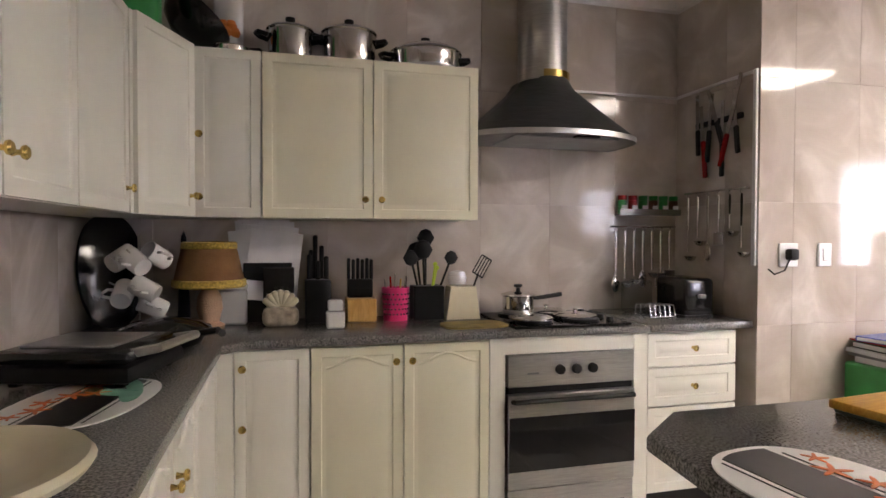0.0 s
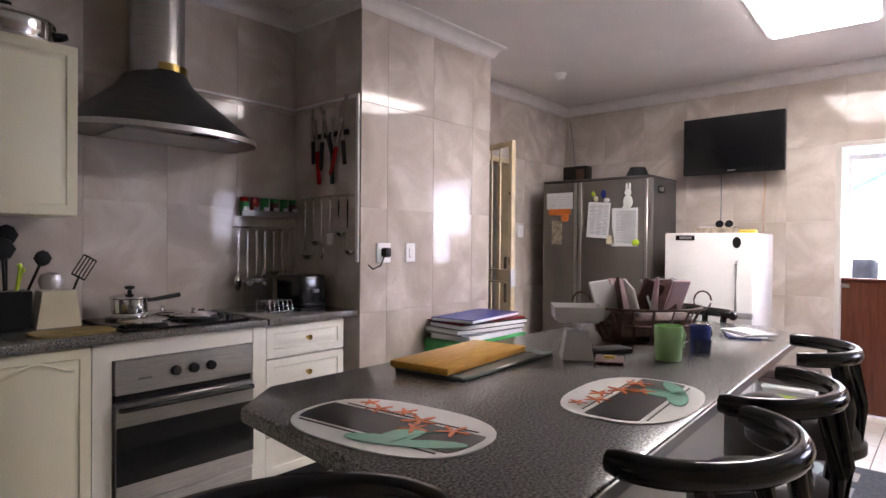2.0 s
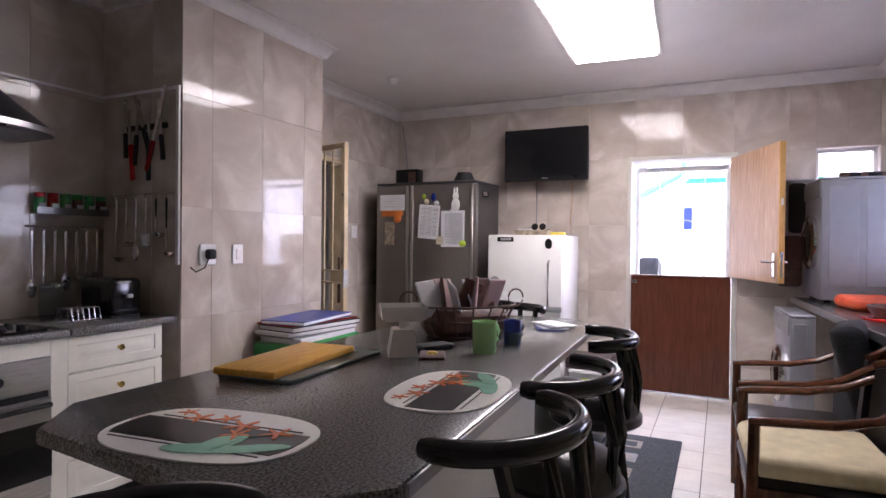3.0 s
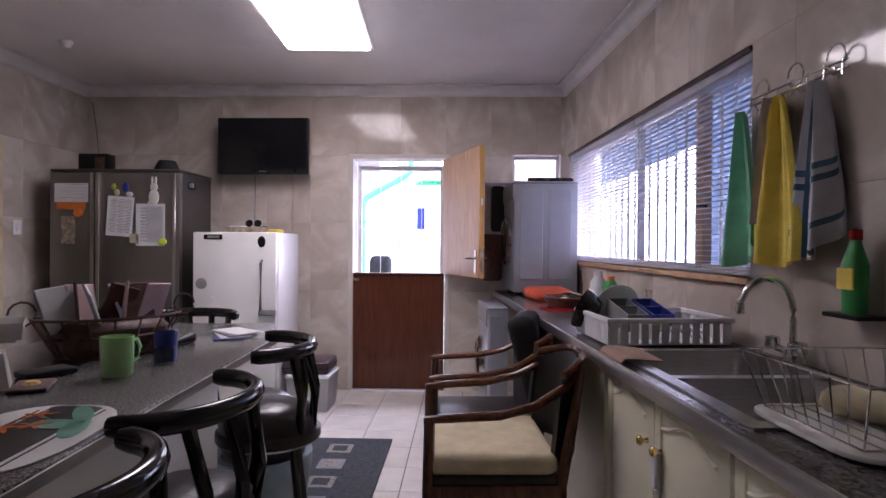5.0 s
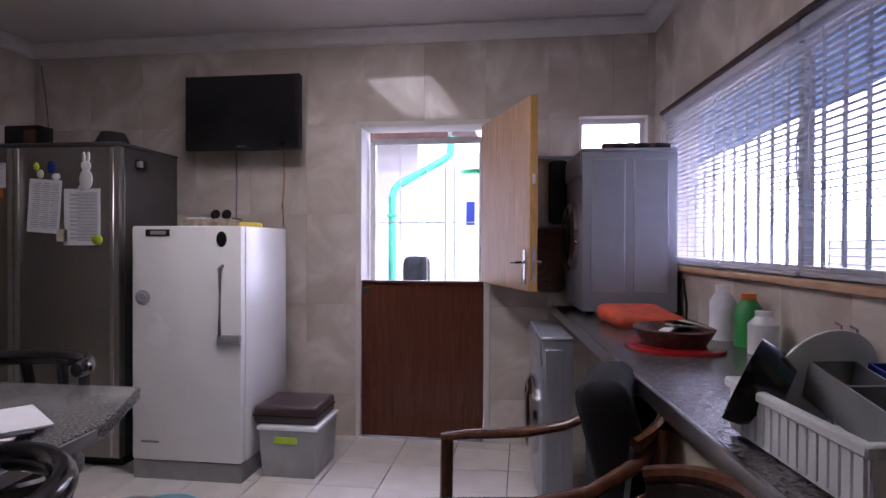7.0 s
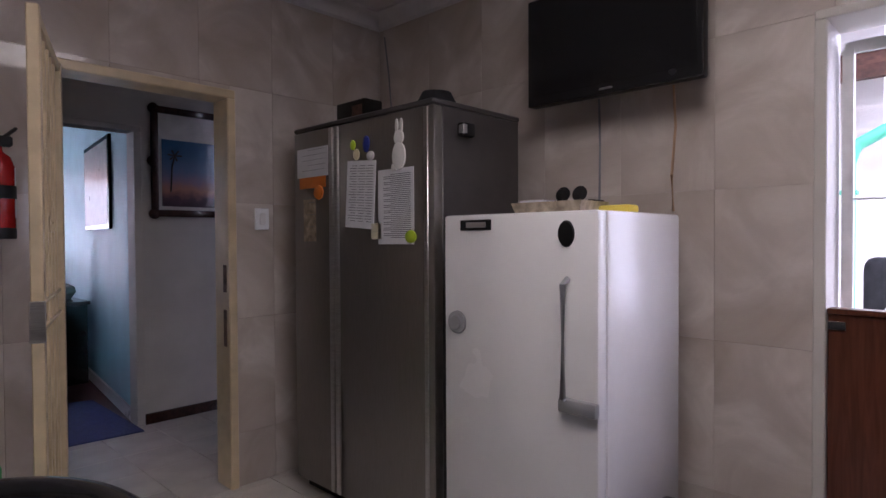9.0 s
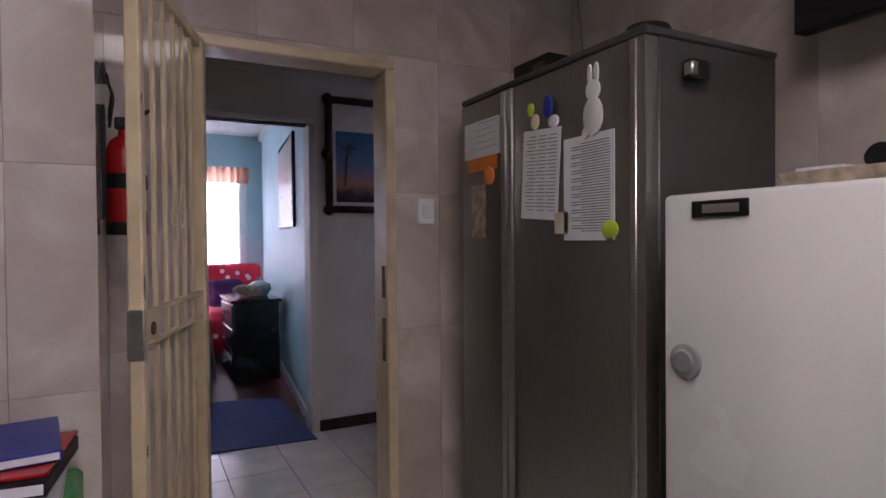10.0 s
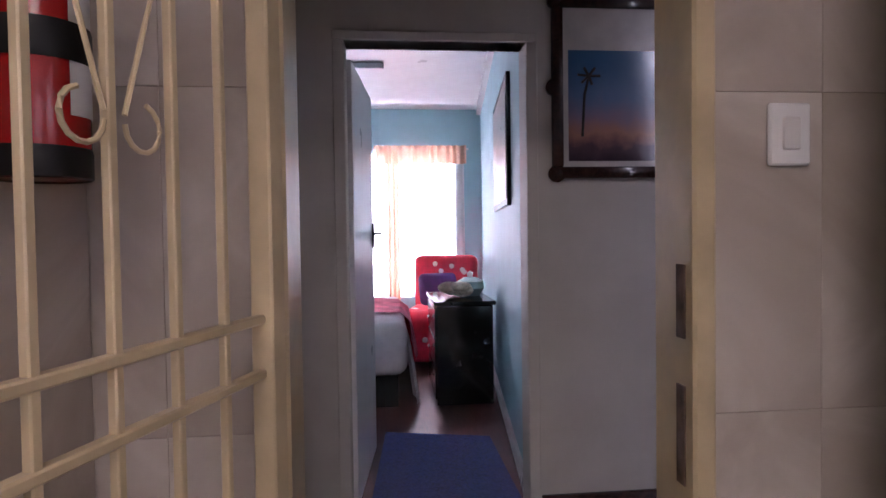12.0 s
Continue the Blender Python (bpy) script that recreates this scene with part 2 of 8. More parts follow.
M_GREEN = mat("green_plastic", (0.03, 0.27, 0.06), 0.4)
M_RED = mat("red_enamel", (0.34, 0.012, 0.01), 0.25, vary=0.1)
M_PINK = mat("pink_plastic", (0.72, 0.03, 0.17), 0.4)
M_ORANGE = mat("orange_print", (0.70, 0.20, 0.03), 0.5)
M_YELLOW = mat("yellow_cloth", (0.80, 0.63, 0.09), 0.95, vary=0.1, bump=0.3, bump_scale=250)
M_GREENCLOTH = mat("green_cloth", (0.27, 0.65, 0.45), 0.95, vary=0.1, bump=0.3, bump_scale=250)
M_BLUECLOTH = mat("pale_blue_cloth", (0.76, 0.76, 0.80), 0.95, vary=0.1, bump=0.3, bump_scale=250)
M_STRIPE = mat("blue_stripe_cloth", (0.10, 0.20, 0.30), 0.95)
M_CERAMIC = mat("white_ceramic", (0.74, 0.73, 0.70), 0.18, vary=0.03)
M_CREAMPLASTIC = mat("cream_plastic", (0.70, 0.64, 0.45), 0.35, vary=0.04)
M_SHADE = mat("brown_lampshade_cloth", (0.24, 0.12, 0.045), 0.85, vary=0.15, bump=0.3, bump_scale=200)
M_GOLD = mat("gold_braid", (0.55, 0.38, 0.07), 0.5, 0.3, vary=0.3, scale=90, bump=0.6, bump_scale=200)
M_CLEARPLASTIC = clear("clear_plastic_film", (0.80, 0.83, 0.84), 0.2)
M_GLASS = clear("window_glass")
M_BOX = mat("milky_plastic", (0.36, 0.36, 0.36), 0.4, vary=0.15, scale=5)
M_BLIND = sheer("white_blind_slat", (0.90, 0.89, 0.92), 0.62)
M_BAR = mat("white_bar_enamel", (0.74, 0.74, 0.74), 0.4)
M_TWINE = mat("brown_wicker", (0.10, 0.045, 0.03), 0.6, vary=0.3, scale=40, bump=0.3)
M_EXTWALL = mat("white_plaster_render", (0.80, 0.77, 0.73), 0.9, vary=0.05, scale=3, bump=0.2)
M_EXTGROUND = mat("pale_paving", (0.55, 0.52, 0.48), 0.9, vary=0.12, scale=4, bump=0.2)
M_PIPE = mat("green_downpipe_paint", (0.07, 0.42, 0.26), 0.4)
M_EAVE = mat("brown_eave_wood", (0.09, 0.035, 0.02), 0.7, vary=0.3)
M_CLOTH_TAN = mat("brown_ribbed_cloth", (0.36, 0.235, 0.175), 0.95, vary=0.12, bump=0.4, bump_scale=150)
M_SHADECLOTH = sheer("blue_shade_cloth", (0.30, 0.35, 0.43), 0.75)
M_AWNING = clear("green_awning_sheet", (0.45, 0.85, 0.70), 0.3)
M_LAMP = glow("warm_diffuser", (1.0, 0.935, 0.72), 21.0)
# emission for the added backdrops that stand in for bright sky
M_SKYGLOW = glow("sky_backdrop_glow", (1.0, 0.99, 0.97), 6.0)
M_YARDGLOW = glow("yard_backdrop_glow", (0.94, 0.97, 1.0), 11.0)


def sunset(name):
    """A printed evening sky: dark land, a pink band and blue above, with soft cloud."""
    m = bpy.data.materials.new(name)
    m.use_nodes = True
    nt = m.node_tree
    b = nt.nodes["Principled BSDF"]
    tc = nt.nodes.new("ShaderNodeTexCoord")
    sep = nt.nodes.new("ShaderNodeSeparateXYZ")
    n = nt.nodes.new("ShaderNodeTexNoise")
    n.inputs["Scale"].default_value, n.inputs["Detail"].default_value = 5.0, 5
    add = nt.nodes.new("ShaderNodeMath")
    add.operation, add.inputs[1].default_value = "MULTIPLY_ADD", 0.22
    r = nt.nodes.new("ShaderNodeValToRGB")
    e = r.color_ramp.elements
    e[0].position, e[0].color = 0.12, (0.05, 0.03, 0.045, 1)
    e[1].position, e[1].color = 1.0, (0.05, 0.14, 0.27, 1)
    for p, c in ((0.24, (0.10, 0.06, 0.08, 1)), (0.36, (0.42, 0.21, 0.16, 1)), (0.50, (0.26, 0.20, 0.26, 1)), (0.70, (0.12, 0.20, 0.34, 1))):
        e.new(p).color = c
    nt.links.new(tc.outputs["Generated"], sep.inputs[0])
    nt.links.new(tc.outputs["Generated"], n.inputs["Vector"])
    nt.links.new(n.outputs["Fac"], add.inputs[0])
    nt.links.new(sep.outputs["Z"], add.inputs[2])
    nt.links.new(add.outputs[0], r.inputs["Fac"])
    nt.links.new(r.outputs["Color"], b.inputs["Base Color"])
    b.inputs["Roughness"].default_value = 0.15
    return m


M_PICTURE = sunset("sunset_print")
M_PICMOUNT = mat("grey_mount_board", (0.52, 0.50, 0.46), 0.3)
M_DARKWOOD = stretched("dark_carved_wood", (0.02, 0.008, 0.006), (0.05, 0.02, 0.014), 0.25, (4, 4, 4), 6, coat=0.3)
M_BEDFLOOR = stretched("red_brown_floorboards", (0.05, 0.015, 0.014), (0.09, 0.028, 0.022), 0.34, (12, 1, 1), 4)
M_SHEER = sheer("white_sheer_curtain", (0.86, 0.84, 0.82), 0.6)
M_CURTAIN = sheer("orange_sheer_curtain", (0.86, 0.52, 0.38), 0.6)
M_POLKA = mat("red_fleece", (0.50, 0.012, 0.03), 0.95, vary=0.15, bump=0.3, bump_scale=120)
M_DOT = mat("cream_dot_fleece", (0.75, 0.66, 0.60), 0.95)
M_PURPLE = mat("purple_velvet", (0.075, 0.012, 0.10), 0.8, vary=0.2, bump=0.2)
M_PINKRUFFLE = mat("pink_ruffle_cloth", (0.62, 0.12, 0.17), 0.9, vary=0.25, scale=9, bump=0.8, bump_scale=25)
M_BEDWHITE = mat("white_bed_linen", (0.66, 0.64, 0.66), 0.9, vary=0.06, bump=0.3, bump_scale=18)
M_ORANGECLOTH = mat("orange_red_cloth", (0.55, 0.08, 0.025), 0.9, vary=0.2, bump=0.4, bump_scale=40)
M_TAN = mat("tan_cloth", (0.50, 0.32, 0.20), 0.95, vary=0.1, bump=0.4, bump_scale=150)
M_LIME = mat("lime_plastic", (0.45, 0.62, 0.03), 0.4)
M_SKIN = mat("plain_grey_print", (0.40, 0.33, 0.24), 0.6, vary=0.3, scale=30)

# ---- building helpers ----


def box(bm, x0, x1, y0, y1, z0, z1, bevel=0.0, seg=1):
    sub = bmesh.new()
    bmesh.ops.create_cube(sub, size=1.0)
    for v in sub.verts:
        v.co = Vector(((x0 + x1) / 2 + v.co.x * (x1 - x0), (y0 + y1) / 2 + v.co.y * (y1 - y0), (z0 + z1) / 2 + v.co.z * (z1 - z0)))
    if bevel:
        bmesh.ops.bevel(sub, geom=sub.edges[:], offset=bevel, segments=seg, profile=0.5, affect="EDGES")
    merge(bm, sub)
    return bm


def merge(bm, sub, m=None):
    if m is not None:
        bmesh.ops.transform(sub, matrix=m, verts=sub.verts)
    tmp = bpy.data.meshes.new("tmp")
    sub.to_mesh(tmp)
    bm.from_mesh(tmp)
    bpy.data.meshes.remove(tmp)
    sub.free()


def bx(*a, **k):
    return box(bmesh.new(), *a, **k)


def lathe(bm, profile, seg=24, cx=0.0, cy=0.0, cz=0.0, sx=1.0, sy=1.0):
    """A turned shape from (radius, height) pairs."""
    rings = []
    for r, z in profile:
        if r < 1e-5:
            rings.append([bm.verts.new((cx, cy, cz + z))])
        else:
            rings.append([bm.verts.new((cx + sx * r * math.cos(2 * math.pi * i / seg), cy + sy * r * math.sin(2 * math.pi * i / seg), cz + z)) for i in range(seg)])
    for a, b in zip(rings, rings[1:]):
        for i in range(seg):
            j = (i + 1) % seg
            if len(a) == 1 and len(b) > 1:
                bm.faces.new((a[0], b[j], b[i]))
            elif len(b) == 1 and len(a) > 1:
                bm.faces.new((a[i], a[j], b[0]))
            elif len(a) > 1:
                bm.faces.new((a[i], a[j], b[j], b[i]))
    return bm


def tube(bm, pts, r, seg=8, flat=1.0, closed=False):
    """A round rod that follows the points. flat squashes it in height."""
    pts = [Vector(p) for p in pts]
    n = len(pts)
    rings = []
    for i, p in enumerate(pts):
        a = pts[(i - 1) % n] if closed else pts[max(0, i - 1)]
        b = pts[(i + 1) % n] if closed else pts[min(n - 1, i + 1)]
        d = (b - a).normalized()
        side = d.cross(Vector((0, 0, 1)))
        if side.length < 0.05:
            side = d.cross(Vector((0, 1, 0)))
        side.normalize()
        up = side.cross(d)
        rad = r[i] if isinstance(r, (list, tuple)) else r
        rings.append([bm.verts.new(p + rad * (math.cos(2 * math.pi * k / seg) * side + flat * math.sin(2 * math.pi * k / seg) * up)) for k in range(seg)])
    pairs = list(zip(rings, rings[1:])) + ([(rings[-1], rings[0])] if closed else [])
    for a, b in pairs:
        for k in range(seg):
            j = (k + 1) % seg
            bm.faces.new((a[k], a[j], b[j], b[k]))
    if not closed:
        bm.faces.new(rings[0][::-1])
        bm.faces.new(rings[-1])
    return bm


def prism(bm, pts, z0, z1, bevel=0.0, seg=2):
    """An upright slab from an outline of (x, y)."""
    sub = bmesh.new()
    lo = [sub.verts.new((x, y, z0)) for x, y in pts]
    f = sub.faces.new(lo)
    ext = bmesh.ops.extrude_face_region(sub, geom=[f])
    for v in ext["geom"]:
        if isinstance(v, bmesh.types.BMVert):
            v.co.z = z1
    bmesh.ops.recalc_face_normals(sub, faces=sub.faces[:])
    if bevel:
        edges = [e for e in sub.edges if abs(e.verts[0].co.z - e.verts[1].co.z) < 1e-6]
        bmesh.ops.bevel(sub, geom=edges, offset=bevel, segments=seg, profile=0.5, affect="EDGES")
    merge(bm, sub)
    return bm


def oval(rx, ry, n=40, power=2.6, cx=0.0, cy=0.0):
    out = []
    for i in range(n):
        a = 2 * math.pi * i / n
        c, s = math.cos(a), math.sin(a)
        out.append((cx + rx * math.copysign(abs(c) ** (2 / power), c), cy + ry * math.copysign(abs(s) ** (2 / power), s)))
    return out


def arc(cx, cy, r, a0, a1, n, z=0.0):
    return [(cx + r * math.cos(radians(a0 + (a1 - a0) * i / n)), cy + r * math.sin(radians(a0 + (a1 - a0) * i / n)), z) for i in range(n + 1)]


def ob_from(name, bm, material, smooth=None):
    bmesh.ops.recalc_face_normals(bm, faces=bm.faces[:])
    me = bpy.data.meshes.new(name)
    bm.to_mesh(me)
    bm.free()
    me.materials.append(material)
    if smooth:
        for p in me.polygons:
            p.use_smooth = True
        me.set_sharp_from_angle(angle=radians(smooth))
    return new(name, me)


site = Matrix.Identity(4)  # where the things of one side of the room are laid out from


def thing(name, m, label, category, group="", kind=""):
    ob = new(name)
    ob.empty_display_size = 0.05
    ob.matrix_world = site @ m
    return tagged(ob, label, category, group, kind)


def part(name, bm, material, parent, label="", smooth=40):
    ob = ob_from(name, bm, material, smooth)
    ob.parent = parent
    if label:
        tagged(ob, label)
    return ob


def solid(name, bm, material, label, category, m=None, group="", smooth=40):
    """A thing of one mesh."""
    ob = ob_from(name, bm, material, smooth)
    ob.matrix_world = site @ m if m is not None else site
    return tagged(ob, label, category, group)


def setting(name, bm, material, label, smooth=None):
    ob = ob_from(name, bm, material, smooth)
    ob.matrix_world = site
    return tagged(ob, label, "structure", "", "structure")


def cut(rect, holes):
    """The rectangles that are left of rect when the holes are taken out."""
    todo = [rect]
    for hx0, hx1, hz0, hz1 in holes:
        nxt = []
        for x0, x1, z0, z1 in todo:
            if hx0 >= x1 or hx1 <= x0 or hz0 >= z1 or hz1 <= z0:
                nxt.append((x0, x1, z0, z1))
                continue
            if x0 < hx0:
                nxt.append((x0, hx0, z0, z1))
            if hx1 < x1:
                nxt.append((hx1, x1, z0, z1))
            a, b = max(x0, hx0), min(x1, hx1)
            if z0 < hz0:
                nxt.append((a, b, z0, hz0))
            if hz1 < z1:
                nxt.append((a, b, hz1, z1))
        todo = nxt
    return todo


# ---- the rooms ----
X0, X1, YW, YH, YS, H = -0.40, 5.94, -1.0, 3.34, 3.40, 2.69
PX0, PX1, PY = 2.655, 3.86, 2.77
WIN = (3.06, 5.80, 1.17, 2.06)
SMALL = (-0.91, -0.49, 1.30, 2.09)
STABLE = (0.105, 0.92, 0.0, 2.055)
HALLDOOR = (4.19, 4.915, 0.0, 2.01)
BEDDOOR = (4.178, 4.975, 0.0, 2.035)
FAR = 4.795  # kitchen side of the wall between hall and bedroom
WINDOW_SIDE = pose(X1, -0.95, 0, 0, 0, 4.3) @ pose(-X1, -YW, 0)  # the window wall runs askew to the others
LEVEL = Matrix.Identity(4)


def window_line(x):
    """The y of the window wall at x."""
    return -0.95 - math.tan(radians(4.3)) * (X1 - x)


def wider(h):
    return (h[0] - 0.02, h[1] + 0.02, h[2] - 0.2, h[3] + 0.02)


def wall_along_x(name, x0, x1, yf, yb, z1, holes, material, label):
    bm = bmesh.new()
    for a, b, c, d in cut((x0, x1, -0.1, z1), holes):
        box(bm, a, b, min(yf, yb), max(yf, yb), c, d)
    return setting(name, bm, material, label)


def wall_along_y(name, y0, y1, xf, xb, z1, holes, material, label):
    bm = bmesh.new()
    for a, b, c, d in cut((y0, y1, -0.1, z1), holes):
        box(bm, min(xf, xb), max(xf, xb), a, b, c, d)
    return setting(name, bm, material, label)


T = 0.008
wall_stove = wall_along_x("wall_stove", X0 - 0.2, PX0 + 0.1, YS + T, YS + 0.2, 2.9, [], M_GROUT, "tiled kitchen wall behind the stove")
wall_hall = wall_along_x("wall_hall", PX0 + 0.1, X1 + 0.2, YH + T, YH + 0.12, 2.9, [wider(HALLDOOR)], M_GROUT, "tiled kitchen wall with the hall doorway")
wall_tv = wall_along_y("wall_tv", YW - 0.2, YH + T, X1 + T, X1 + 0.22, 2.9, [wider(STABLE), SMALL], M_GROUT, "tiled kitchen wall with the stable door")
site = WINDOW_SIDE
wall_window = wall_along_x("wall_window", X0 - 0.2, X1 + T, YW - 0.22, YW - T, 2.9, [WIN], M_GROUT, "tiled kitchen wall with the long window")
site = LEVEL
wall_left = wall_along_y("wall_left", -1.5, YS + T, X0 - 0.2, X0 - T, 2.9, [], M_GROUT, "tiled kitchen end wall")
pillar = setting("wall_pillar", bx(PX0 + T, PX1 - T, PY + T, YH + T - 0.001, -0.1, 2.85), M_GROUT, "tiled wall pillar beside the stove")
ceiling = setting("ceiling", bx(X0 - 0.2, X1 + 0.2, -1.7, 3.6, H, H + 0.1), M_CEIL, "pale painted kitchen ceiling")
floor = setting("floor", bx(X0 - 0.2, X1 + 0.25, -1.7, FAR + 0.125, -0.12, -0.008), M_FLOOR_GROUT, "tiled kitchen and hall floor")


def cornice(name, pts):
    """A coved strip along the top of a wall; pts run with the room on their left."""
    bm = bmesh.new()
    prof = [(0.0, 0.0), (0.085, 0.0), (0.085, -0.013), (0.056, -0.024), (0.034, -0.05), (0.02, -0.078), (0.0, -0.09)]
    rows = []
    n = len(pts)
    for i, p in enumerate(pts):
        p = Vector((*p, 0))
        dirs = []
        if i > 0:
            dirs.append((p - Vector((*pts[i - 1], 0))).normalized())
        if i < n - 1:
            dirs.append((Vector((*pts[i + 1], 0)) - p).normalized())
        nr = [Vector((-d.y, d.x, 0)) for d in dirs]
        nv = nr[0] if len(nr) == 1 else (nr[0] + nr[1]) / (1 + nr[0].dot(nr[1]))
        rows.append([bm.verts.new((p.x + nv.x * a, p.y + nv.y * a, H - 0.002 + b)) for a, b in prof])
    for a, b in zip(rows, rows[1:]):
        for k in range(len(prof)):
            j = (k + 1) % len(prof)
            bm.faces.new((a[k], a[j], b[j], b[k]))
    bm.faces.new(rows[0])
    bm.faces.new(rows[-1][::-1])
    return setting(name, bm, M_CORNICE, "moulded plaster cornice", 30)


cornice("cornice", [(X0, window_line(X0)), (X1, window_line(X1)), (X1, YH), (PX1, YH), (PX1, PY), (PX0, PY), (PX0, YS), (X0, YS), (X0, window_line(X0) + 0.001)])

# hall and bedroom shell
setting("wall_hall_far_left", bx(3.0, BEDDOOR[0], FAR, FAR + 0.108, -0.1, 2.9), M_PLASTER, "cream painted hall wall")
setting("wall_hall_far_right", bx(BEDDOOR[1], 6.2, FAR, FAR + 0.108, -0.1, 2.9), M_PLASTER, "cream painted hall wall")
setting("wall_hall_lintel", bx(BEDDOOR[0], BEDDOOR[1], FAR, FAR + 0.108, BEDDOOR[3], 2.9), M_PLASTER, "cream painted wall over the bedroom doorway")
setting("wall_hall_end_left", bx(2.9, 3.0, YH + 0.12, FAR + 0.108, -0.1, 2.9), M_PLASTER, "cream painted hall end wall")
setting("wall_hall_end_right", bx(6.2, 6.3, YH + 0.12, FAR + 0.108, -0.1, 2.9), M_PLASTER, "cream painted hall end wall")
setting("ceiling_hall", bx(2.9, 6.3, YH + 0.121, FAR + 0.118, 2.62, 2.8), M_CEIL, "pale painted hall ceiling")
setting("skirting_hall", bx(BEDDOOR[1] + 0.04, 6.2, FAR - 0.02, FAR, 0, 0.075, bevel=0.004), M_DARKWOOD, "dark wooden skirting board")
setting("skirting_hall_left", bx(3.0, BEDDOOR[0] - 0.05, FAR - 0.02, FAR, 0, 0.075, bevel=0.004), M_DARKWOOD, "dark wooden skirting board")
wall_bed = bmesh.new()
for p in [[(4.985, FAR + 0.109), (5.47, 9.2), (5.67, 9.2), (5.185, FAR + 0.109)]]:
    prism(wall_bed, p, -0.1, 2.9)
setting("wall_bedroom_right", wall_bed, M_AQUA, "aqua painted bedroom wall")
BW = (2.66, 5.08, 0.55, 2.12)
wall_along_x("wall_bedroom_end", 1.8, 5.7, 9.1, 9.25, 2.9, [BW], M_AQUA, "aqua painted bedroom wall round the window")
setting("wall_bedroom_left", bx(1.7, 1.8, FAR + 0.108, 9.25, -0.1, 2.9), M_AQUA, "aqua painted bedroom wall")
setting("wall_bedroom_near", bx(1.8, 2.99, FAR + 0.03, FAR + 0.109, -0.1, 2.9), M_AQUA, "aqua painted bedroom wall")
setting("ceiling_bedroom", bx(1.7, 5.8, FAR + 0.109, 9.25, 2.66, 2.8), M_WHITE, "white bedroom ceiling")
setting("floor_bedroom", bx(1.7, 5.8, FAR + 0.126, 9.25, -0.1, 0.0), M_BEDFLOOR, "dark red-brown bedroom floor")
sk = bmesh.new()
prism(sk, [(4.967, FAR + 0.109), (5.44, 9.1), (5.458, 9.1), (4.985, FAR + 0.109)], 0.0, 0.09)
setting("skirting_bedroom", sk, M_WHITE, "white painted skirting board")
sk = bmesh.new()
prism(sk, [(4.935, 4.91), (5.41, 9.1), (5.458, 9.1), (4.985, 4.91)], 2.60, 2.66)
setting("cornice_bedroom", sk, M_WHITE, "white bedroom cornice")

# bedroom door frame and leaf
bm = bmesh.new()
box(bm, BEDDOOR[0] - 0.035, BEDDOOR[0] + 0.015, FAR - 0.017, FAR + 0.123, 0, BEDDOOR[3] + 0.0, bevel=0.004)
box(bm, BEDDOOR[1] - 0.015, BEDDOOR[1] + 0.035, FAR - 0.017, FAR + 0.123, 0, BEDDOOR[3] + 0.0, bevel=0.004)
box(bm, BEDDOOR[0] - 0.035, BEDDOOR[1] + 0.035, FAR - 0.017, FAR + 0.123, BEDDOOR[3], BEDDOOR[3] + 0.04, bevel=0.004)
setting("door_frame_bedroom", bm, M_PLASTER, "painted bedroom door frame")
d = thing("door_bedroom", pose(4.195, FAR + 0.118, 0.01, 0, 0, 85), "white painted bedroom door standing open", "door")
part("leaf", bx(0, 0.74, -0.02, 0.02, 0, 1.98, bevel=0.003), M_WHITE, d)
bm = bmesh.new()
box(bm, 0.69, 0.72, -0.032, -0.02, 1.14, 1.28, bevel=0.004)
tube(bm, [(0.705, -0.03, 1.22), (0.705, -0.07, 1.22), (0.61, -0.07, 1.22)], 0.009)
part("door_handle", bm, M_BLACK_MATT, d, "dark door handle")

# hall doorway frame of pressed steel
bm = bmesh.new()
x0, x1, _, z1 = HALLDOOR
box(bm, x0 - 0.045, x0, YH - 0.02, YH + 0.14, 0, z1, bevel=0.006)
box(bm, x1, x1 + 0.045, YH - 0.02, YH + 0.14, 0, z1, bevel=0.006)
box(bm, x0 - 0.045, x1 + 0.045, YH - 0.02, YH + 0.14, z1, z1 + 0.045, bevel=0.006)
hf = setting("door_frame_hall", bm, M_FRAME, "cream enamelled steel door frame")
part("strike_plate", bx(x1 - 0.004, x1 + 0.001, YH + 0.01, YH + 0.04, 1.02, 1.16), M_RUST, hf, "worn brown strike plate", None)
part("strike_plate", bx(x1 - 0.004, x1 + 0.001, YH + 0.01, YH + 0.04, 0.74, 0.93), M_RUST, hf, "worn brown strike plate", None)

# security gate, open into the kitchen
g = thing("security_gate", pose(4.17, 3.31, 0.02, 0, 0, math.degrees(math.atan2(2.62 - 3.31, 3.948 - 4.17))), "cream steel security gate with scrolls, standing open", "gate")
L, GH = 0.725, 2.0
part("hinge_stile", bx(0.0, 0.045, -0.02, 0.02, 0, GH, bevel=0.004), M_GATE, g)
part("lock_stile", bx(L - 0.04, L, -0.018, 0.018, 0, GH, bevel=0.004), M_GATE, g)
part("top_rail", bx(0.045, L - 0.04, -0.012, 0.012, GH - 0.04, GH, bevel=0.003), M_GATE, g)
part("bottom_rail", bx(0.045, L - 0.04, -0.012, 0.012, 0.0, 0.04, bevel=0.003), M_GATE, g)
for z in (0.972, 1.06):
    part("mid_rail", bx(0.045, L - 0.04, -0.009, 0.009, z + 0.003, z + 0.018, bevel=0.003), M_GATE, g)
for i in range(5):
    x = 0.045 + (L - 0.105) * (i + 1) / 6
    part("bar", bx(x - 0.0065, x + 0.0065, -0.0065, 0.0065, 0.04, GH - 0.04, bevel=0.002), M_GATE, g)
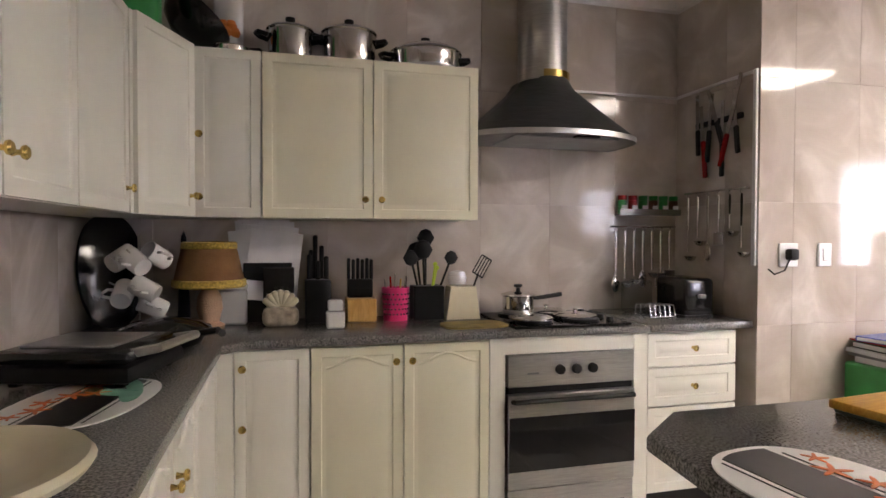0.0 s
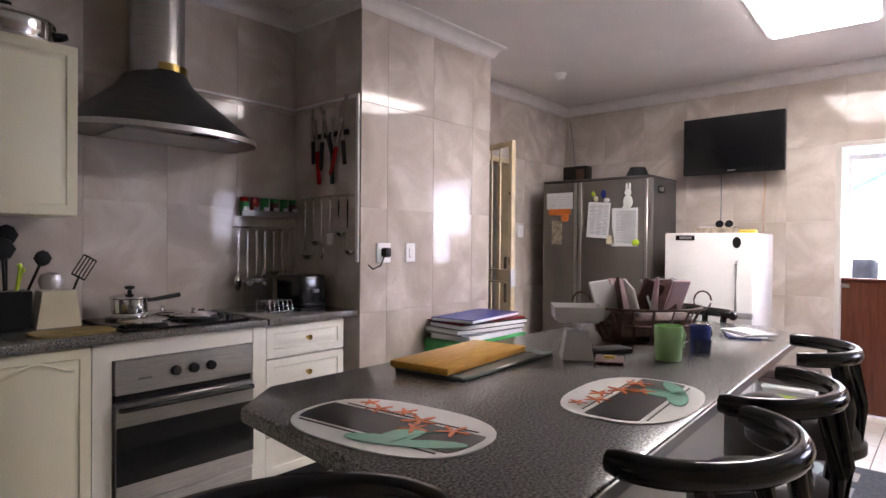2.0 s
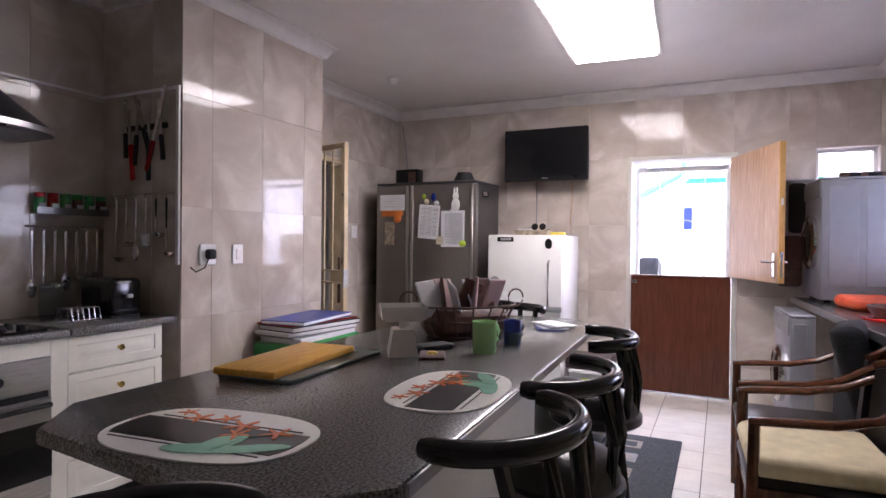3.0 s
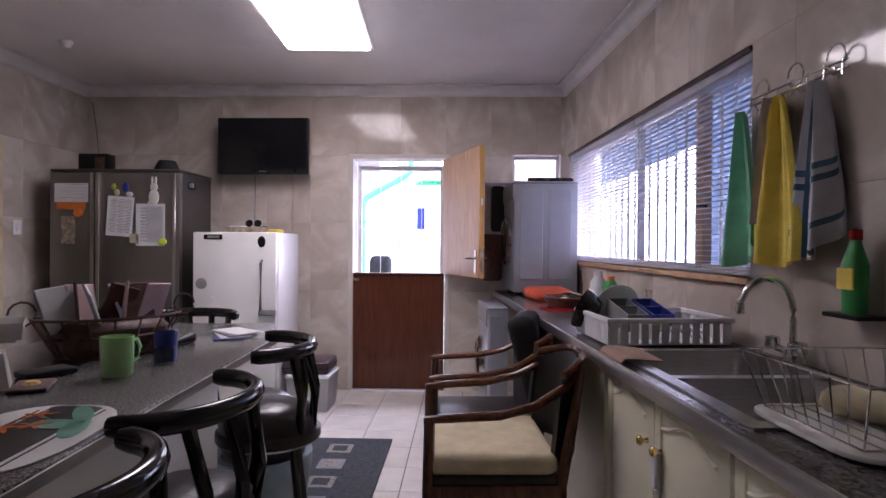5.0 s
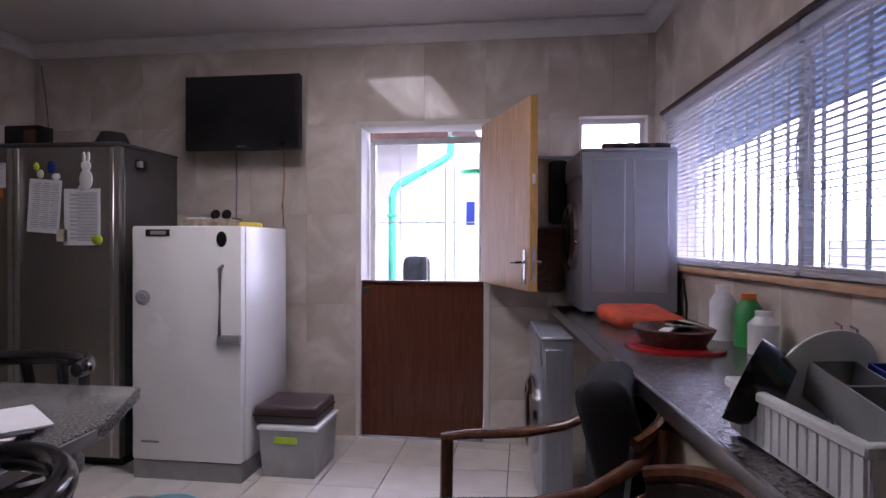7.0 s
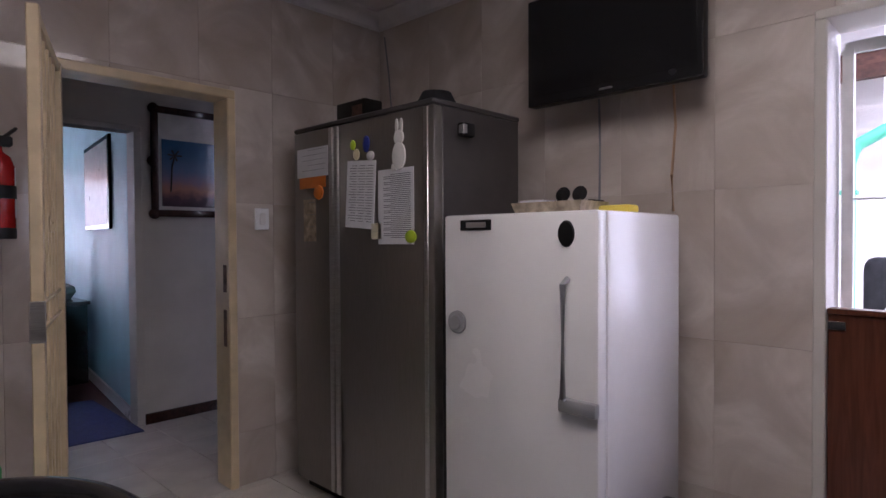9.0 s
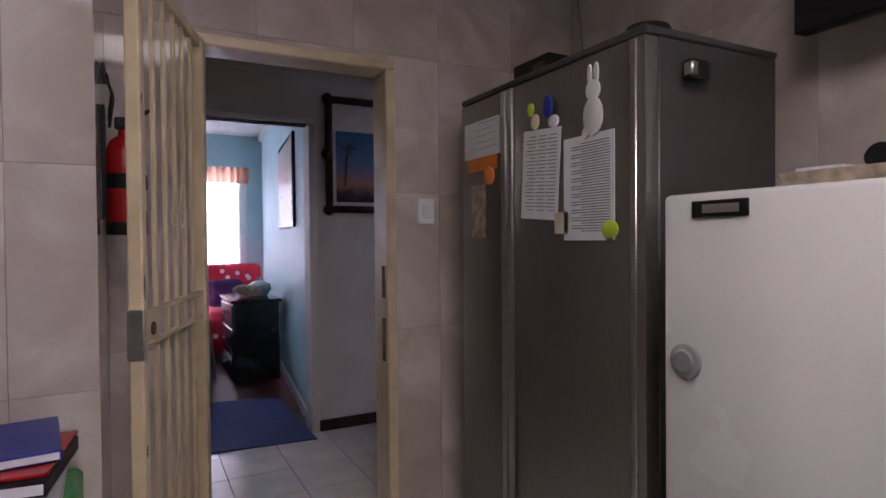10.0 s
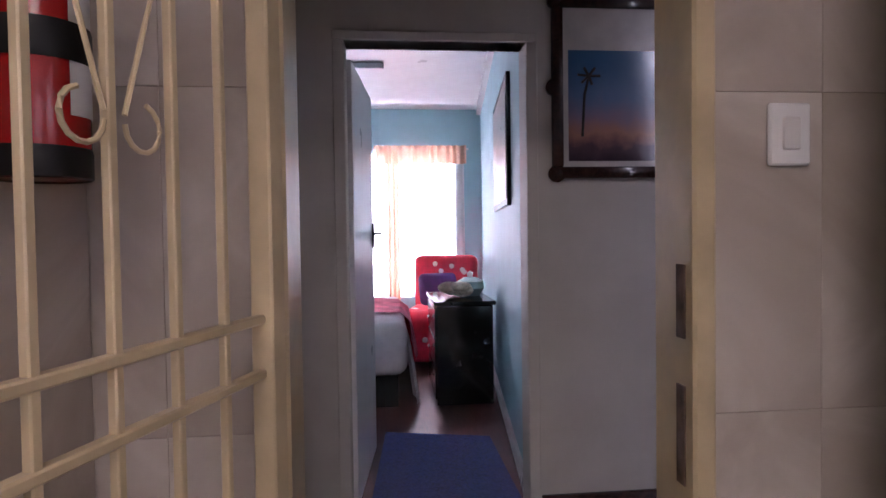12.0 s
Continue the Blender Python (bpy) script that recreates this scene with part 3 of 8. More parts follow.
part("lock_plate", bx(L - 0.17, L - 0.04, -0.006, 0.006, 0.975, 1.065), M_GATE, g, "cream lock plate")
lb = part("lock_box", bx(L - 0.012, L + 0.005, -0.0215, 0.0215, 0.955, 1.085, bevel=0.003), M_STEEL, g, "worn grey steel lock box")
kh = bmesh.new()
lathe(kh, [(0.0, 0.0), (0.018, 0.0), (0.018, 0.004), (0.0, 0.004)], 12)
bmesh.ops.rotate(kh, verts=kh.verts, cent=(0, 0, 0), matrix=Matrix.Rotation(radians(90), 3, "X"))
bmesh.ops.translate(kh, verts=kh.verts, vec=(L - 0.11, 0.011, 1.022))
part("keyhole", kh, M_RUST, g, "dark keyhole", None)
for zc, s in ((1.52, 1), (1.52, -1), (0.46, 1), (0.46, -1)):
    bm = bmesh.new()
    xm = 0.045 + (L - 0.105) / 2
    tube(bm, [(xm, 0.008, zc + 0.24), (xm + s * 0.04, 0.008, zc + 0.15), (xm + s * 0.09, 0.008, zc + 0.05), (xm + s * 0.05, 0.008, zc - 0.07), (xm + s * 0.015, 0.008, zc - 0.18)], 0.0032, 6)
    part("scroll", bm, M_GATE, g)
    bm = bmesh.new()
    tube(bm, [(xm + s * (0.015 + 0.028 + 0.028 * math.cos(a)), 0.008, zc - 0.19 + 0.028 * math.sin(a)) for a in [math.pi + k * 0.45 for k in range(11)]], 0.0032, 6)
    part("scroll", bm, M_GATE, g)
for z, w in ((1.14, 0.06), (0.55, 0.03), (1.62, 0.02), (0.72, 0.03)):
    for s in (-1, 1):
        bm = bmesh.new()
        prism(bm, oval(0.012, w * 0.6, 14, 1.6), 0, 0.001)
        bmesh.ops.transform(bm, matrix=pose(L - 0.018, s * 0.0182, z, 90 * s, 0, 9), verts=bm.verts)
        part("rust_patch", bm, M_RUST, g, "chipped rusty paint", None)

# stable door and the opening round it
y0, y1, _, z1 = STABLE
bm = bmesh.new()
box(bm, X1 - 0.01, X1 + 0.22, y0 - 0.04, y0, 0, z1, bevel=0.004)
box(bm, X1 - 0.01, X1 + 0.22, y1, y1 + 0.04, 0, z1, bevel=0.004)
box(bm, X1 - 0.01, X1 + 0.22, y0 - 0.04, y1 + 0.04, z1, z1 + 0.035, bevel=0.004)
setting("door_frame_stable", bm, M_PLASTER, "painted back door frame")
ld = thing("stable_door_lower", pose(X1 + 0.02, y0, 0.01), "dark brown lower half of a wooden stable door, shut", "door")
part("leaf", bx(-0.02, 0.02, 0.004, y1 - y0 - 0.004, 0, 1.01, bevel=0.004), M_DOOR_BROWN, ld)
part("top_ledge", bx(-0.035, 0.03, 0.004, y1 - y0 - 0.004, 1.01, 1.03, bevel=0.003), M_DOOR_BROWN, ld)
bm = bmesh.new()
box(bm, -0.03, -0.02, y1 - y0 - 0.06, y1 - y0 - 0.005, 0.955, 0.985, bevel=0.002)
part("bolt", bm, M_CHROME, ld, "small steel bolt")
ud = thing("stable_door_upper", pose(X1 - 0.01, y0, 1.04, 0, 0, math.degrees(math.atan2(-0.30, -0.77))), "worn varnished upper half of a wooden stable door, open", "door")
part("leaf", bx(0, 0.82, -0.021, 0.021, 0, 1.0, bevel=0.003), M_DOOR_WOOD, ud)
part("edge_strip", bx(0.8205, 0.829, -0.021, 0.021, 0, 1.0, bevel=0.002), M_BLOCK, ud, "pale raw wood edge")
for s in (-1, 1):
    bm = bmesh.new()
    box(bm, 0.745, 0.785, s * 0.021, s * 0.027, 0.035, 0.215, bevel=0.002)
    tube(bm, [(0.765, s * 0.025, 0.15), (0.765, s * 0.065, 0.15), (0.68, s * 0.065, 0.15)], 0.009)
    part("door_handle", bm, M_CHROME, ud, "polished steel lever handle")
part("latch_plate", bx(0.829, 0.831, -0.01, 0.01, 0.04, 0.22), M_CHROME, ud, "steel latch plate")
part("keep_plate", bx(0.829, 0.832, -0.008, 0.008, 0.55, 0.60), M_CERAMIC, ud, "white latch keep")

# burglar gate outside the stable door
g = thing("burglar_gate", pose(X1 + 0.20, 0, 0), "white steel burglar gate outside the back door", "gate")
for k in range(5):
    y = y0 + 0.03 + k * (y1 - y0 - 0.06) / 4
    hw = 0.018 if k in (0, 4) else 0.0035
    part("bar", bx(-hw, hw, y - hw, y + hw, 0.1, 1.98), M_BAR, g)
for z, hz in ((0.12, 0.012), (1.43, 0.0035), (1.99, 0.022)):
    part("rail", bx(-0.010, 0.010, y0 + 0.02, y1 - 0.02, z - hz, z + hz), M_BAR, g)
bm = bmesh.new()
tube(bm, [(-0.012, 0.47 + 0.085 * math.cos(a) * (1 - 0.1 * math.sin(a) ** 2), 1.43 + 0.10 * math.sin(a)) for a in [2 * math.pi * k / 24 for k in range(24)]], 0.003, 6, closed=True)
part("ring", bm, M_BAR, g)

# windows
site = WINDOW_SIDE
wx0, wx1, wz0, wz1 = WIN
w = thing("window_1", LEVEL, "long steel-framed kitchen window with burglar bars", "window", "", "structure")
bm = bmesh.new()
yg = YW - 0.085
for a, b in ((wx0, wx0 + 0.035), (wx1 - 0.035, wx1), (4.385, 4.42)):
    box(bm, a, b, yg - 0.02, yg + 0.02, wz0, wz1)
box(bm, wx0, wx1, yg - 0.02, yg + 0.02, wz0, wz0 + 0.04)
box(bm, wx0, wx1, yg - 0.02, yg + 0.02, wz1 - 0.04, wz1)
part("window_frame", bm, M_WHITE, w, "", None)
part("window_post", bx(3.575, 3.645, yg - 0.025, yg + 0.02, wz0, wz1, bevel=0.004), M_TAN, w, "tan painted window post")
for a, b in ((wx0 + 0.035, 3.575), (3.645, 4.385), (4.42, wx1 - 0.035)):
    p = part("pane", bx(a, b, yg - 0.003, yg + 0.003, wz0 + 0.04, wz1 - 0.04), M_GLASS, w, "", None)
    p.visible_shadow = False
for k in range(22):
    x = wx0 + 0.10 + k * (wx1 - wx0 - 0.2) / 21
    part("burglar_bar", bx(x - 0.006, x + 0.006, yg - 0.047, yg - 0.035, wz0, wz1), M_BAR, w, "", None)
for xs in (3.30, 4.50):
    bm = bmesh.new()
    tube(bm, [(xs + 0.05 * math.cos(a), yg - 0.041, 1.62 + 0.14 * math.sin(a)) for a in [2 * math.pi * k / 20 for k in range(20)]], 0.005, 6, closed=True)
    part("bar_ring", bm, M_BAR, w)
part("window_sill", bx(wx0 - 0.02, wx1 + 0.02, YW - 0.13, YW + 0.025, wz0 - 0.03, wz0, bevel=0.005), M_TAN, w, "tan tiled window sill")
part("head_trim", bx(wx0, wx1, YW - 0.01, YW + 0.012, wz1 - 0.008, wz1 + 0.012), M_DARKWOOD, w, "dark head trim")
bm = bmesh.new()
tube(bm, [(3.62, yg + 0.015, 1.49), (3.61, yg + 0.03, 1.488), (3.52, yg + 0.032, 1.48)], 0.008)
part("window_catch", bm, M_BLACK_MATT, w, "black window catch")

# venetian blinds, two of them
for bx0, bx1 in ((wx0 + 0.01, 4.305), (4.325, wx1 - 0.02)):
    bl = thing("venetian_blind", pose((bx0 + bx1) / 2, YW - 0.03, wz0), "white venetian blind with open slats over the window", "blind", "kitchen window blinds")
    hw = (bx1 - bx0) / 2
    part("head_rail", bx(-hw, hw, -0.025, 0.025, wz1 - wz0 - 0.045, wz1 - wz0 - 0.005, bevel=0.004), M_BLIND, bl)
    part("bottom_rail", bx(-hw, hw, -0.018, 0.018, 0.006, 0.02, bevel=0.003), M_BLIND, bl)
    slat = bmesh.new()
    prof = [(-0.0125, -0.0016), (-0.006, -0.0002), (0.0, 0.0006), (0.006, 0.0002), (0.0125, -0.0008)]
    for s in (0, 1):
        for i in range(len(prof) - 1):
            (a, za), (b, zb) = prof[i], prof[i + 1]
            o = 0.0007 * s
            q = [slat.verts.new(c) for c in ((-hw, a, za - o), (hw, a, za - o), (hw, b, zb - o), (-hw, b, zb - o))]
            slat.faces.new(q)
    sm = None
    n = 34
    for k in range(n):
        z = 0.03 + k * (wz1 - wz0 - 0.085) / (n - 1)
        if sm is None:
            so = part("slat", slat, M_BLIND, bl, "", None)
            sm = so.data
        else:
            so = new("slat", sm)
            so.parent = bl
        so.location = (0, 0, z)
    for x in (-hw + 0.12, 0.0, hw - 0.12):
        for dy in (-0.013, 0.013):
            part("ladder_cord", bx(x - 0.001, x + 0.001, dy - 0.001, dy + 0.001, 0.01, wz1 - wz0 - 0.04), M_BLIND, bl, "", None)
    bm = bmesh.new()
    tube(bm, [(hw - 0.08, 0.03, 0.75), (hw - 0.08, 0.032, 0.3)], 0.004, 6)
    part("tilt_wand", bm, M_CLEARPLASTIC if bx0 > 4 else M_BLIND, bl)

# small high window beside the stable door
site = LEVEL
sy0, sy1, sz0, sz1 = SMALL
w = tagged(new("window_2"), "small white window high beside the back door", "window", "", "structure")
bm = bmesh.new()
xg = X1 + 0.12
for a, b in ((sy0, sy0 + 0.03), (sy1 - 0.03, sy1)):
    box(bm, xg - 0.02, xg + 0.02, a, b, sz0, sz1)
for a, b in ((sz0, sz0 + 0.03), (sz1 - 0.03, sz1)):
    box(bm, xg - 0.02, xg + 0.02, sy0 + 0.03, sy1 - 0.03, a, b)
part("window_frame", bm, M_WHITE, w, "", None)
p = part("pane", bx(xg - 0.002, xg + 0.002, sy0 + 0.03, sy1 - 0.03, sz0 + 0.03, sz1 - 0.03), M_GLASS, w, "", None)
p.visible_shadow = False

# outside: yard, opposite wall, eave, downpipe
setting("ground", bx(-300, 300, -300, 300, -0.34, -0.14), M_EXTGROUND, "pale paved ground outside")
ex = thing("outbuilding", pose(9.6, 0.3, -0.14), "white plastered outbuilding across the yard", "building", "", "structure")
part("wall", bx(0, 3.0, 0.9, 5.0, 0, 3.4), M_EXTWALL, ex)
# added glowing wall in place of the sky, seen past the back door
setting("backdrop", bx(61.0, 61.2, -14.0, 40.0, -0.14, 40.0), M_SKYGLOW, "plain glowing backdrop in place of bright sky beyond the yard")
part("wall", bx(2.6, 5.0, -3.6, 0.88, 0, 3.0), M_EXTWALL, ex)
bm = bmesh.new()
for k in range(6):
    box(bm, -0.7 + 0.14 * k, -0.62 + 0.14 * k, 0.42, 5.0, 2.62 + 0.06 * k, 2.72 + 0.06 * k)
part("eave", bm, M_EAVE, ex, "brown wooden eave boards", None)
part("roof", bx(-0.75, 4.0, 0.4, 5.2, 3.4, 3.5), M_EAVE, ex)
part("shutter", bx(2.58, 2.60, 0.38, 0.52, 1.75, 2.15), M_BLUE, ex, "blue shutter")
dp = thing("downpipe", pose(8.1, 1.15, -0.14), "green painted rainwater downpipe in the yard", "downpipe")
bm = bmesh.new()
tube(bm, [(0, 0.05, 0.0), (0, 0.05, 1.90)], 0.04, 12)
part("pipe", bm, M_PIPE, dp)
bm = bmesh.new()
tube(bm, [(0, 0.05, 1.90), (0.01, 0.03, 1.98), (0.03, 0.0, 2.03), (0.15, -0.46, 2.30), (0.17, -0.53, 2.36), (0.18, -0.55, 2.55)], 0.04, 12)
part("swan_neck", bm, M_PIPE, dp)
for z in (0.7, 1.7):
    part("bracket", bx(-0.05, 0.05, 0.0, 0.10, z, z + 0.03, bevel=0.004), M_PIPE, dp)
aw = thing("awning", pose(10.2, -0.2, 2.25), "green translucent sheet awning over the yard", "awning")
for k in range(5):
    part("sheet", bx(-0.3 + 0.35 * k, 0.03 + 0.35 * k, -0.9, 0.9, 0.05 * k, 0.05 * k + 0.01), M_AWNING, aw, "", None)
part("post", bx(0.0, 0.05, -0.85, -0.80, -2.44, 0.0), M_BAR, aw)
bn = thing("garden_chair", pose(8.7, 1.05, -0.14) @ Matrix.Diagonal((0.65, 0.65, 1, 1)), "black covered chair standing in the yard", "chair")
bm = bmesh.new()
box(bm, -0.2, 0.2, -0.22, 0.22, 0.35, 1.28, bevel=0.09, seg=3)
part("cover", bm, M_BLACKCLOTH, bn)
bm = bmesh.new()
box(bm, -0.17, 0.17, -0.19, 0.19, 0.0, 0.36)
part("base", bm, M_BAR, bn)
tb = thing("garden_table", pose(7.9, 0.45, -0.14), "white wrought iron garden table in the yard", "table")
part("tabletop", bx(-0.3, 0.3, -0.5, 0.5, 1.0, 1.03, bevel=0.01), M_BAR, tb)
for a in (-0.26, 0.26):
    for b in (-0.45, 0.45):
        part("leg", bx(a - 0.015, a + 0.015, b - 0.015, b + 0.015, 0, 1.0), M_BAR, tb)
yw = thing("yard_wall", pose(4.0, -4.6, -0.14), "pale plastered yard wall outside the window", "wall", "", "structure")
part("wall", bx(-6, 7.5, -0.2, 0, 0, 1.5), M_EXTWALL, yw)
# stronger glowing wall, added to whiten the window view and light the kitchen
setting("backdrop", bx(-20.0, 60.0, -14.2, -14.0, -0.14, 40.0), M_YARDGLOW, "plain glowing backdrop in place of bright sky behind the yard wall")
pt = thing("patio_shade", pose(0, 0, -0.14), "pale blue shade cloth hung on white posts outside the window", "shade cloth")
part("shade_cloth", bx(2.2, 4.75, -1.66, -1.655, 0.55, 2.75), M_SHADECLOTH, pt, "", None)
part("valance", bx(4.752, 7.6, -1.66, -1.655, 2.13, 2.75), M_SHADECLOTH, pt, "", None)
for a in (2.2, 3.5, 4.72, 7.6):
    part("post", bx(a - 0.03, a + 0.03, -1.73, -1.67, 0, 2.8), M_BAR, pt)
part("beam", bx(2.1, 7.7, -1.74, -1.67, 2.75, 2.85), M_EAVE, pt)

# ---- kitchen cabinets ----


def cab_door(parent, x0, x1, z0, z1, y, material, knob=None, arch=False, name="door"):
    """A pressed door with a sunk field, facing -y at depth y."""
    bm = bmesh.new()
    sub = bmesh.new()
    bmesh.ops.create_cube(sub, size=1.0)
    for v in sub.verts:
        v.co = Vector(((x0 + x1) / 2 + v.co.x * (x1 - x0 - 0.004), y + 0.009 + v.co.y * 0.018, (z0 + z1) / 2 + v.co.z * (z1 - z0 - 0.004)))
    sub.faces.ensure_lookup_table()
    f = [f for f in sub.faces if f.normal.y < -0.9]
    if min(x1 - x0, z1 - z0) > 0.14:
        edge = min(0.055, (x1 - x0) * 0.2)
        bmesh.ops.inset_region(sub, faces=f, thickness=edge, depth=0.0)
        bmesh.ops.inset_region(sub, faces=f, thickness=0.006, depth=-0.005)
        bmesh.ops.inset_region(sub, faces=f, thickness=0.02, depth=0.0)
        bmesh.ops.inset_region(sub, faces=f, thickness=0.012, depth=0.004)
    merge(bm, sub)
    if arch:
        w = x1 - x0
        pts = [(x0 + 0.06 + (w - 0.12) * k / 16, y - 0.001, z1 - 0.085 + 0.04 * math.sin(math.pi * k / 16) ** 2) for k in range(17)]
        tube(bm, pts, 0.006, 6)
    dr = part(name, bm, material, parent, "", 30)
    if knob:
        for kx, kz in knob if isinstance(knob, list) else [knob]:
            kb = bmesh.new()
            lathe(kb, [(0.0, 0.0), (0.009, 0.0), (0.006, 0.01), (0.006, 0.016), (0.014, 0.02), (0.0155, 0.026), (0.011, 0.031), (0.0, 0.032)], 14)
            bmesh.ops.rotate(kb, verts=kb.verts, cent=(0, 0, 0), matrix=Matrix.Rotation(radians(90), 3, "X"))
            bmesh.ops.translate(kb, verts=kb.verts, vec=(kx, y, kz))
            part("knob", kb, M_BRASS, dr, "brass knob")
    return dr


def base_unit(m, w, d, doors, material, label, arch=True, top=0.862):
    """A base cabinet unit with its front at y = 0; doors as (x0, x1, z0, z1, knobs)."""
    c = thing("base_cabinet", m, label, "cabinet", "base cabinets")
    part("body", bx(0.001, w - 0.001, 0.02, d, 0.09, top), material, c, "", None)
    part("plinth", bx(0.001, w - 0.001, 0.06, d, 0.0, 0.09), M_BLACK_MATT, c, "dark recessed plinth", None)
    for x0, x1, z0, z1, kn in doors:
        cab_door(c, x0, x1, z0, z1, 0.0, material, kn, arch and z1 - z0 > 0.4, "door" if z1 - z0 > 0.3 else "drawer")
    return c


FY = 2.82
corner_base = base_unit(pose(0.215, FY, 0), 0.335, 0.55, [(0.045, 0.33, 0.10, 0.858, [(0.075, 0.79), (0.075, 0.555)])], M_CREAM_PALE, "pale cream narrow corner base cabinet under the worktop", False)
part("filler_panel", bx(-0.034, 0.043, -0.019, 0.019, 0.09, 0.860, bevel=0.003), M_CREAM_PALE, corner_base)
base_unit(pose(0.55, FY, 0), 0.76, 0.55, [(0.0, 0.377, 0.10, 0.858, (0.345, 0.79)), (0.381, 0.758, 0.10, 0.858, (0.413, 0.79))], M_CREAM, "cream double-door base cabinet with brass knobs")
base_unit(pose(2.09, FY, 0), 0.495, 0.55, [(0.0, 0.49, 0.697, 0.858, (0.245, 0.78)), (0.0, 0.49, 0.51, 0.69, (0.245, 0.60)), (0.0, 0.49, 0.305, 0.503, (0.245, 0.41)), (0.0, 0.49, 0.10, 0.298, (0.245, 0.20))], M_CREAM_PALE, "cream four-drawer base cabinet beside the oven", False)

# oven in its housing
ov = thing("built_in_oven", pose(1.31, FY, 0), "built-in brushed steel oven with a dark glass door", "oven")
part("housing_side", bx(0.0, 0.072, 0.0, 0.55, 0.09, 0.862), M_CREAM_PALE, ov, "cream housing panel", None)
part("housing_side", bx(0.708, 0.779, 0.0, 0.55, 0.0, 0.862), M_CREAM_PALE, ov, "cream housing panel", None)
part("housing_top", bx(0.073, 0.707, 0.003, 0.55, 0.79, 0.862), M_CREAM_PALE, ov, "cream housing panel", None)
part("plinth", bx(0.0, 0.70, 0.06, 0.55, 0.0, 0.09), M_BLACK_MATT, ov, "dark recessed plinth", None)
part("body", bx(0.08, 0.70, 0.02, 0.5, 0.10, 0.788), M_BLACK_MATT, ov, "", None)
part("control_panel", bx(0.08, 0.70, -0.012, 0.02, 0.645, 0.787, bevel=0.003), M_STEEL, ov)
part("vent_slot", bx(0.085, 0.695, -0.002, 0.02, 0.615, 0.644), M_BLACK_MATT, ov, "", None)
dr = part("oven_door", bx(0.08, 0.70, -0.022, 0.02, 0.195, 0.612, bevel=0.004), M_STEEL, ov, "steel framed oven door")
part("window", bx(0.082, 0.698, -0.025, -0.021, 0.275, 0.515), M_OVEN_GLASS, dr, "dark glass oven window", None)
bm = bmesh.new()
tube(bm, [(0.10, -0.02, 0.585), (0.10, -0.05, 0.59), (0.68, -0.05, 0.59), (0.68, -0.02, 0.585)], 0.011, 8)
part("handle", bm, M_BLACK_MATT, dr, "dark bar handle")
part("storage_flap", bx(0.08, 0.70, -0.012, 0.02, 0.10, 0.19, bevel=0.003), M_STEEL, ov)
for x in (0.325, 0.405, 0.485):
    kb = bmesh.new()
    lathe(kb, [(0.0, 0.0), (0.022, 0.0), (0.021, 0.018), (0.018, 0.022), (0.0, 0.022)], 16)
    bmesh.ops.rotate(kb, verts=kb.verts, cent=(0, 0, 0), matrix=Matrix.Rotation(radians(90), 3, "X"))
    bmesh.ops.translate(kb, verts=kb.verts, vec=(x, -0.012, 0.717))
    part("knob", kb, M_BLACK_MATT, ov, "black control knob")
part("maker_mark", bx(0.17, 0.225, -0.0135, -0.0115, 0.70, 0.708), M_INK, ov, "", None)

# left run of base cabinets, fronts facing +x
LEFT = pose(0.20, 0.9, 0, 0, 0, 90)
base_unit(LEFT, 0.65, 0.58, [(0.0, 0.32, 0.10, 0.858, (0.29, 0.79)), (0.33, 0.645, 0.10, 0.858, (0.36, 0.79))], M_CREAM_PALE, "pale cream double-door base cabinet on the short wall")
base_unit(pose(0.20, 1.56, 0, 0, 0, 90), 1.24, 0.58, [(0.0, 0.36, 0.10, 0.858, (0.33, 0.72)), (0.37, 0.73, 0.10, 0.858, (0.40, 0.72)), (0.735, 1.23, 0.10, 0.858, None)], M_CREAM_PALE, "pale cream base cabinet running into the corner")

# worktop of the L
wt = bmesh.new()
prism(wt, [(X0 + 0.002, 0.6), (0.225, 0.6), (0.225, 2.72), (0.30, 2.795), (1.385, 2.795), (1.385, YS - 0.002), (X0 + 0.002, YS - 0.002)], 0.864, 0.90, bevel=0.008)
solid("worktop", wt, M_TOP, "dark speckled laminate worktop with a rolled edge", "worktop")
wt = bmesh.new()
box(wt, 1.388, 2.09, 2.80, YS - 0.002, 0.864, 0.896, bevel=0.008, seg=2)
solid("worktop", wt, M_TOP, "dark speckled laminate worktop under the hob", "worktop")
wt = bmesh.new()
box(wt, 2.093, 2.665, 2.795, YS - 0.002, 0.864, 0.90, bevel=0.008, seg=2)
solid("worktop", wt, M_TOP, "dark speckled laminate worktop beside the pillar", "worktop")

# upper cabinets
UZ0, UZ1 = 1.385, 2.098


def upper_unit(m, w, d, doors, material, label):
    c = thing("wall_cabinet", m, label, "cabinet", "wall cabinets")
    part("body", bx(0.001, w - 0.001, 0.019, d, 0.0, UZ1 - UZ0), material, c, "", None)
    for x0, x1, kn in doors:
        cab_door(c, x0, x1, 0.0, UZ1 - UZ0, 0.0, material, kn)
    return c


upper_unit(pose(0.355, 3.06, UZ0), 0.976, YS - 3.06, [(0.0, 0.478, (0.442, 0.085)), (0.48, 0.976, (0.515, 0.085))], M_CREAM, "cream double-door wall cabinet with brass knobs")
upper_unit(pose(0.081, 3.06, UZ0), 0.272, YS - 3.06, [(0.0, 0.27, [(0.025, 0.085), (0.025, 0.345)])], M_CREAM_PALE, "pale cream single-door wall cabinet in the corner")
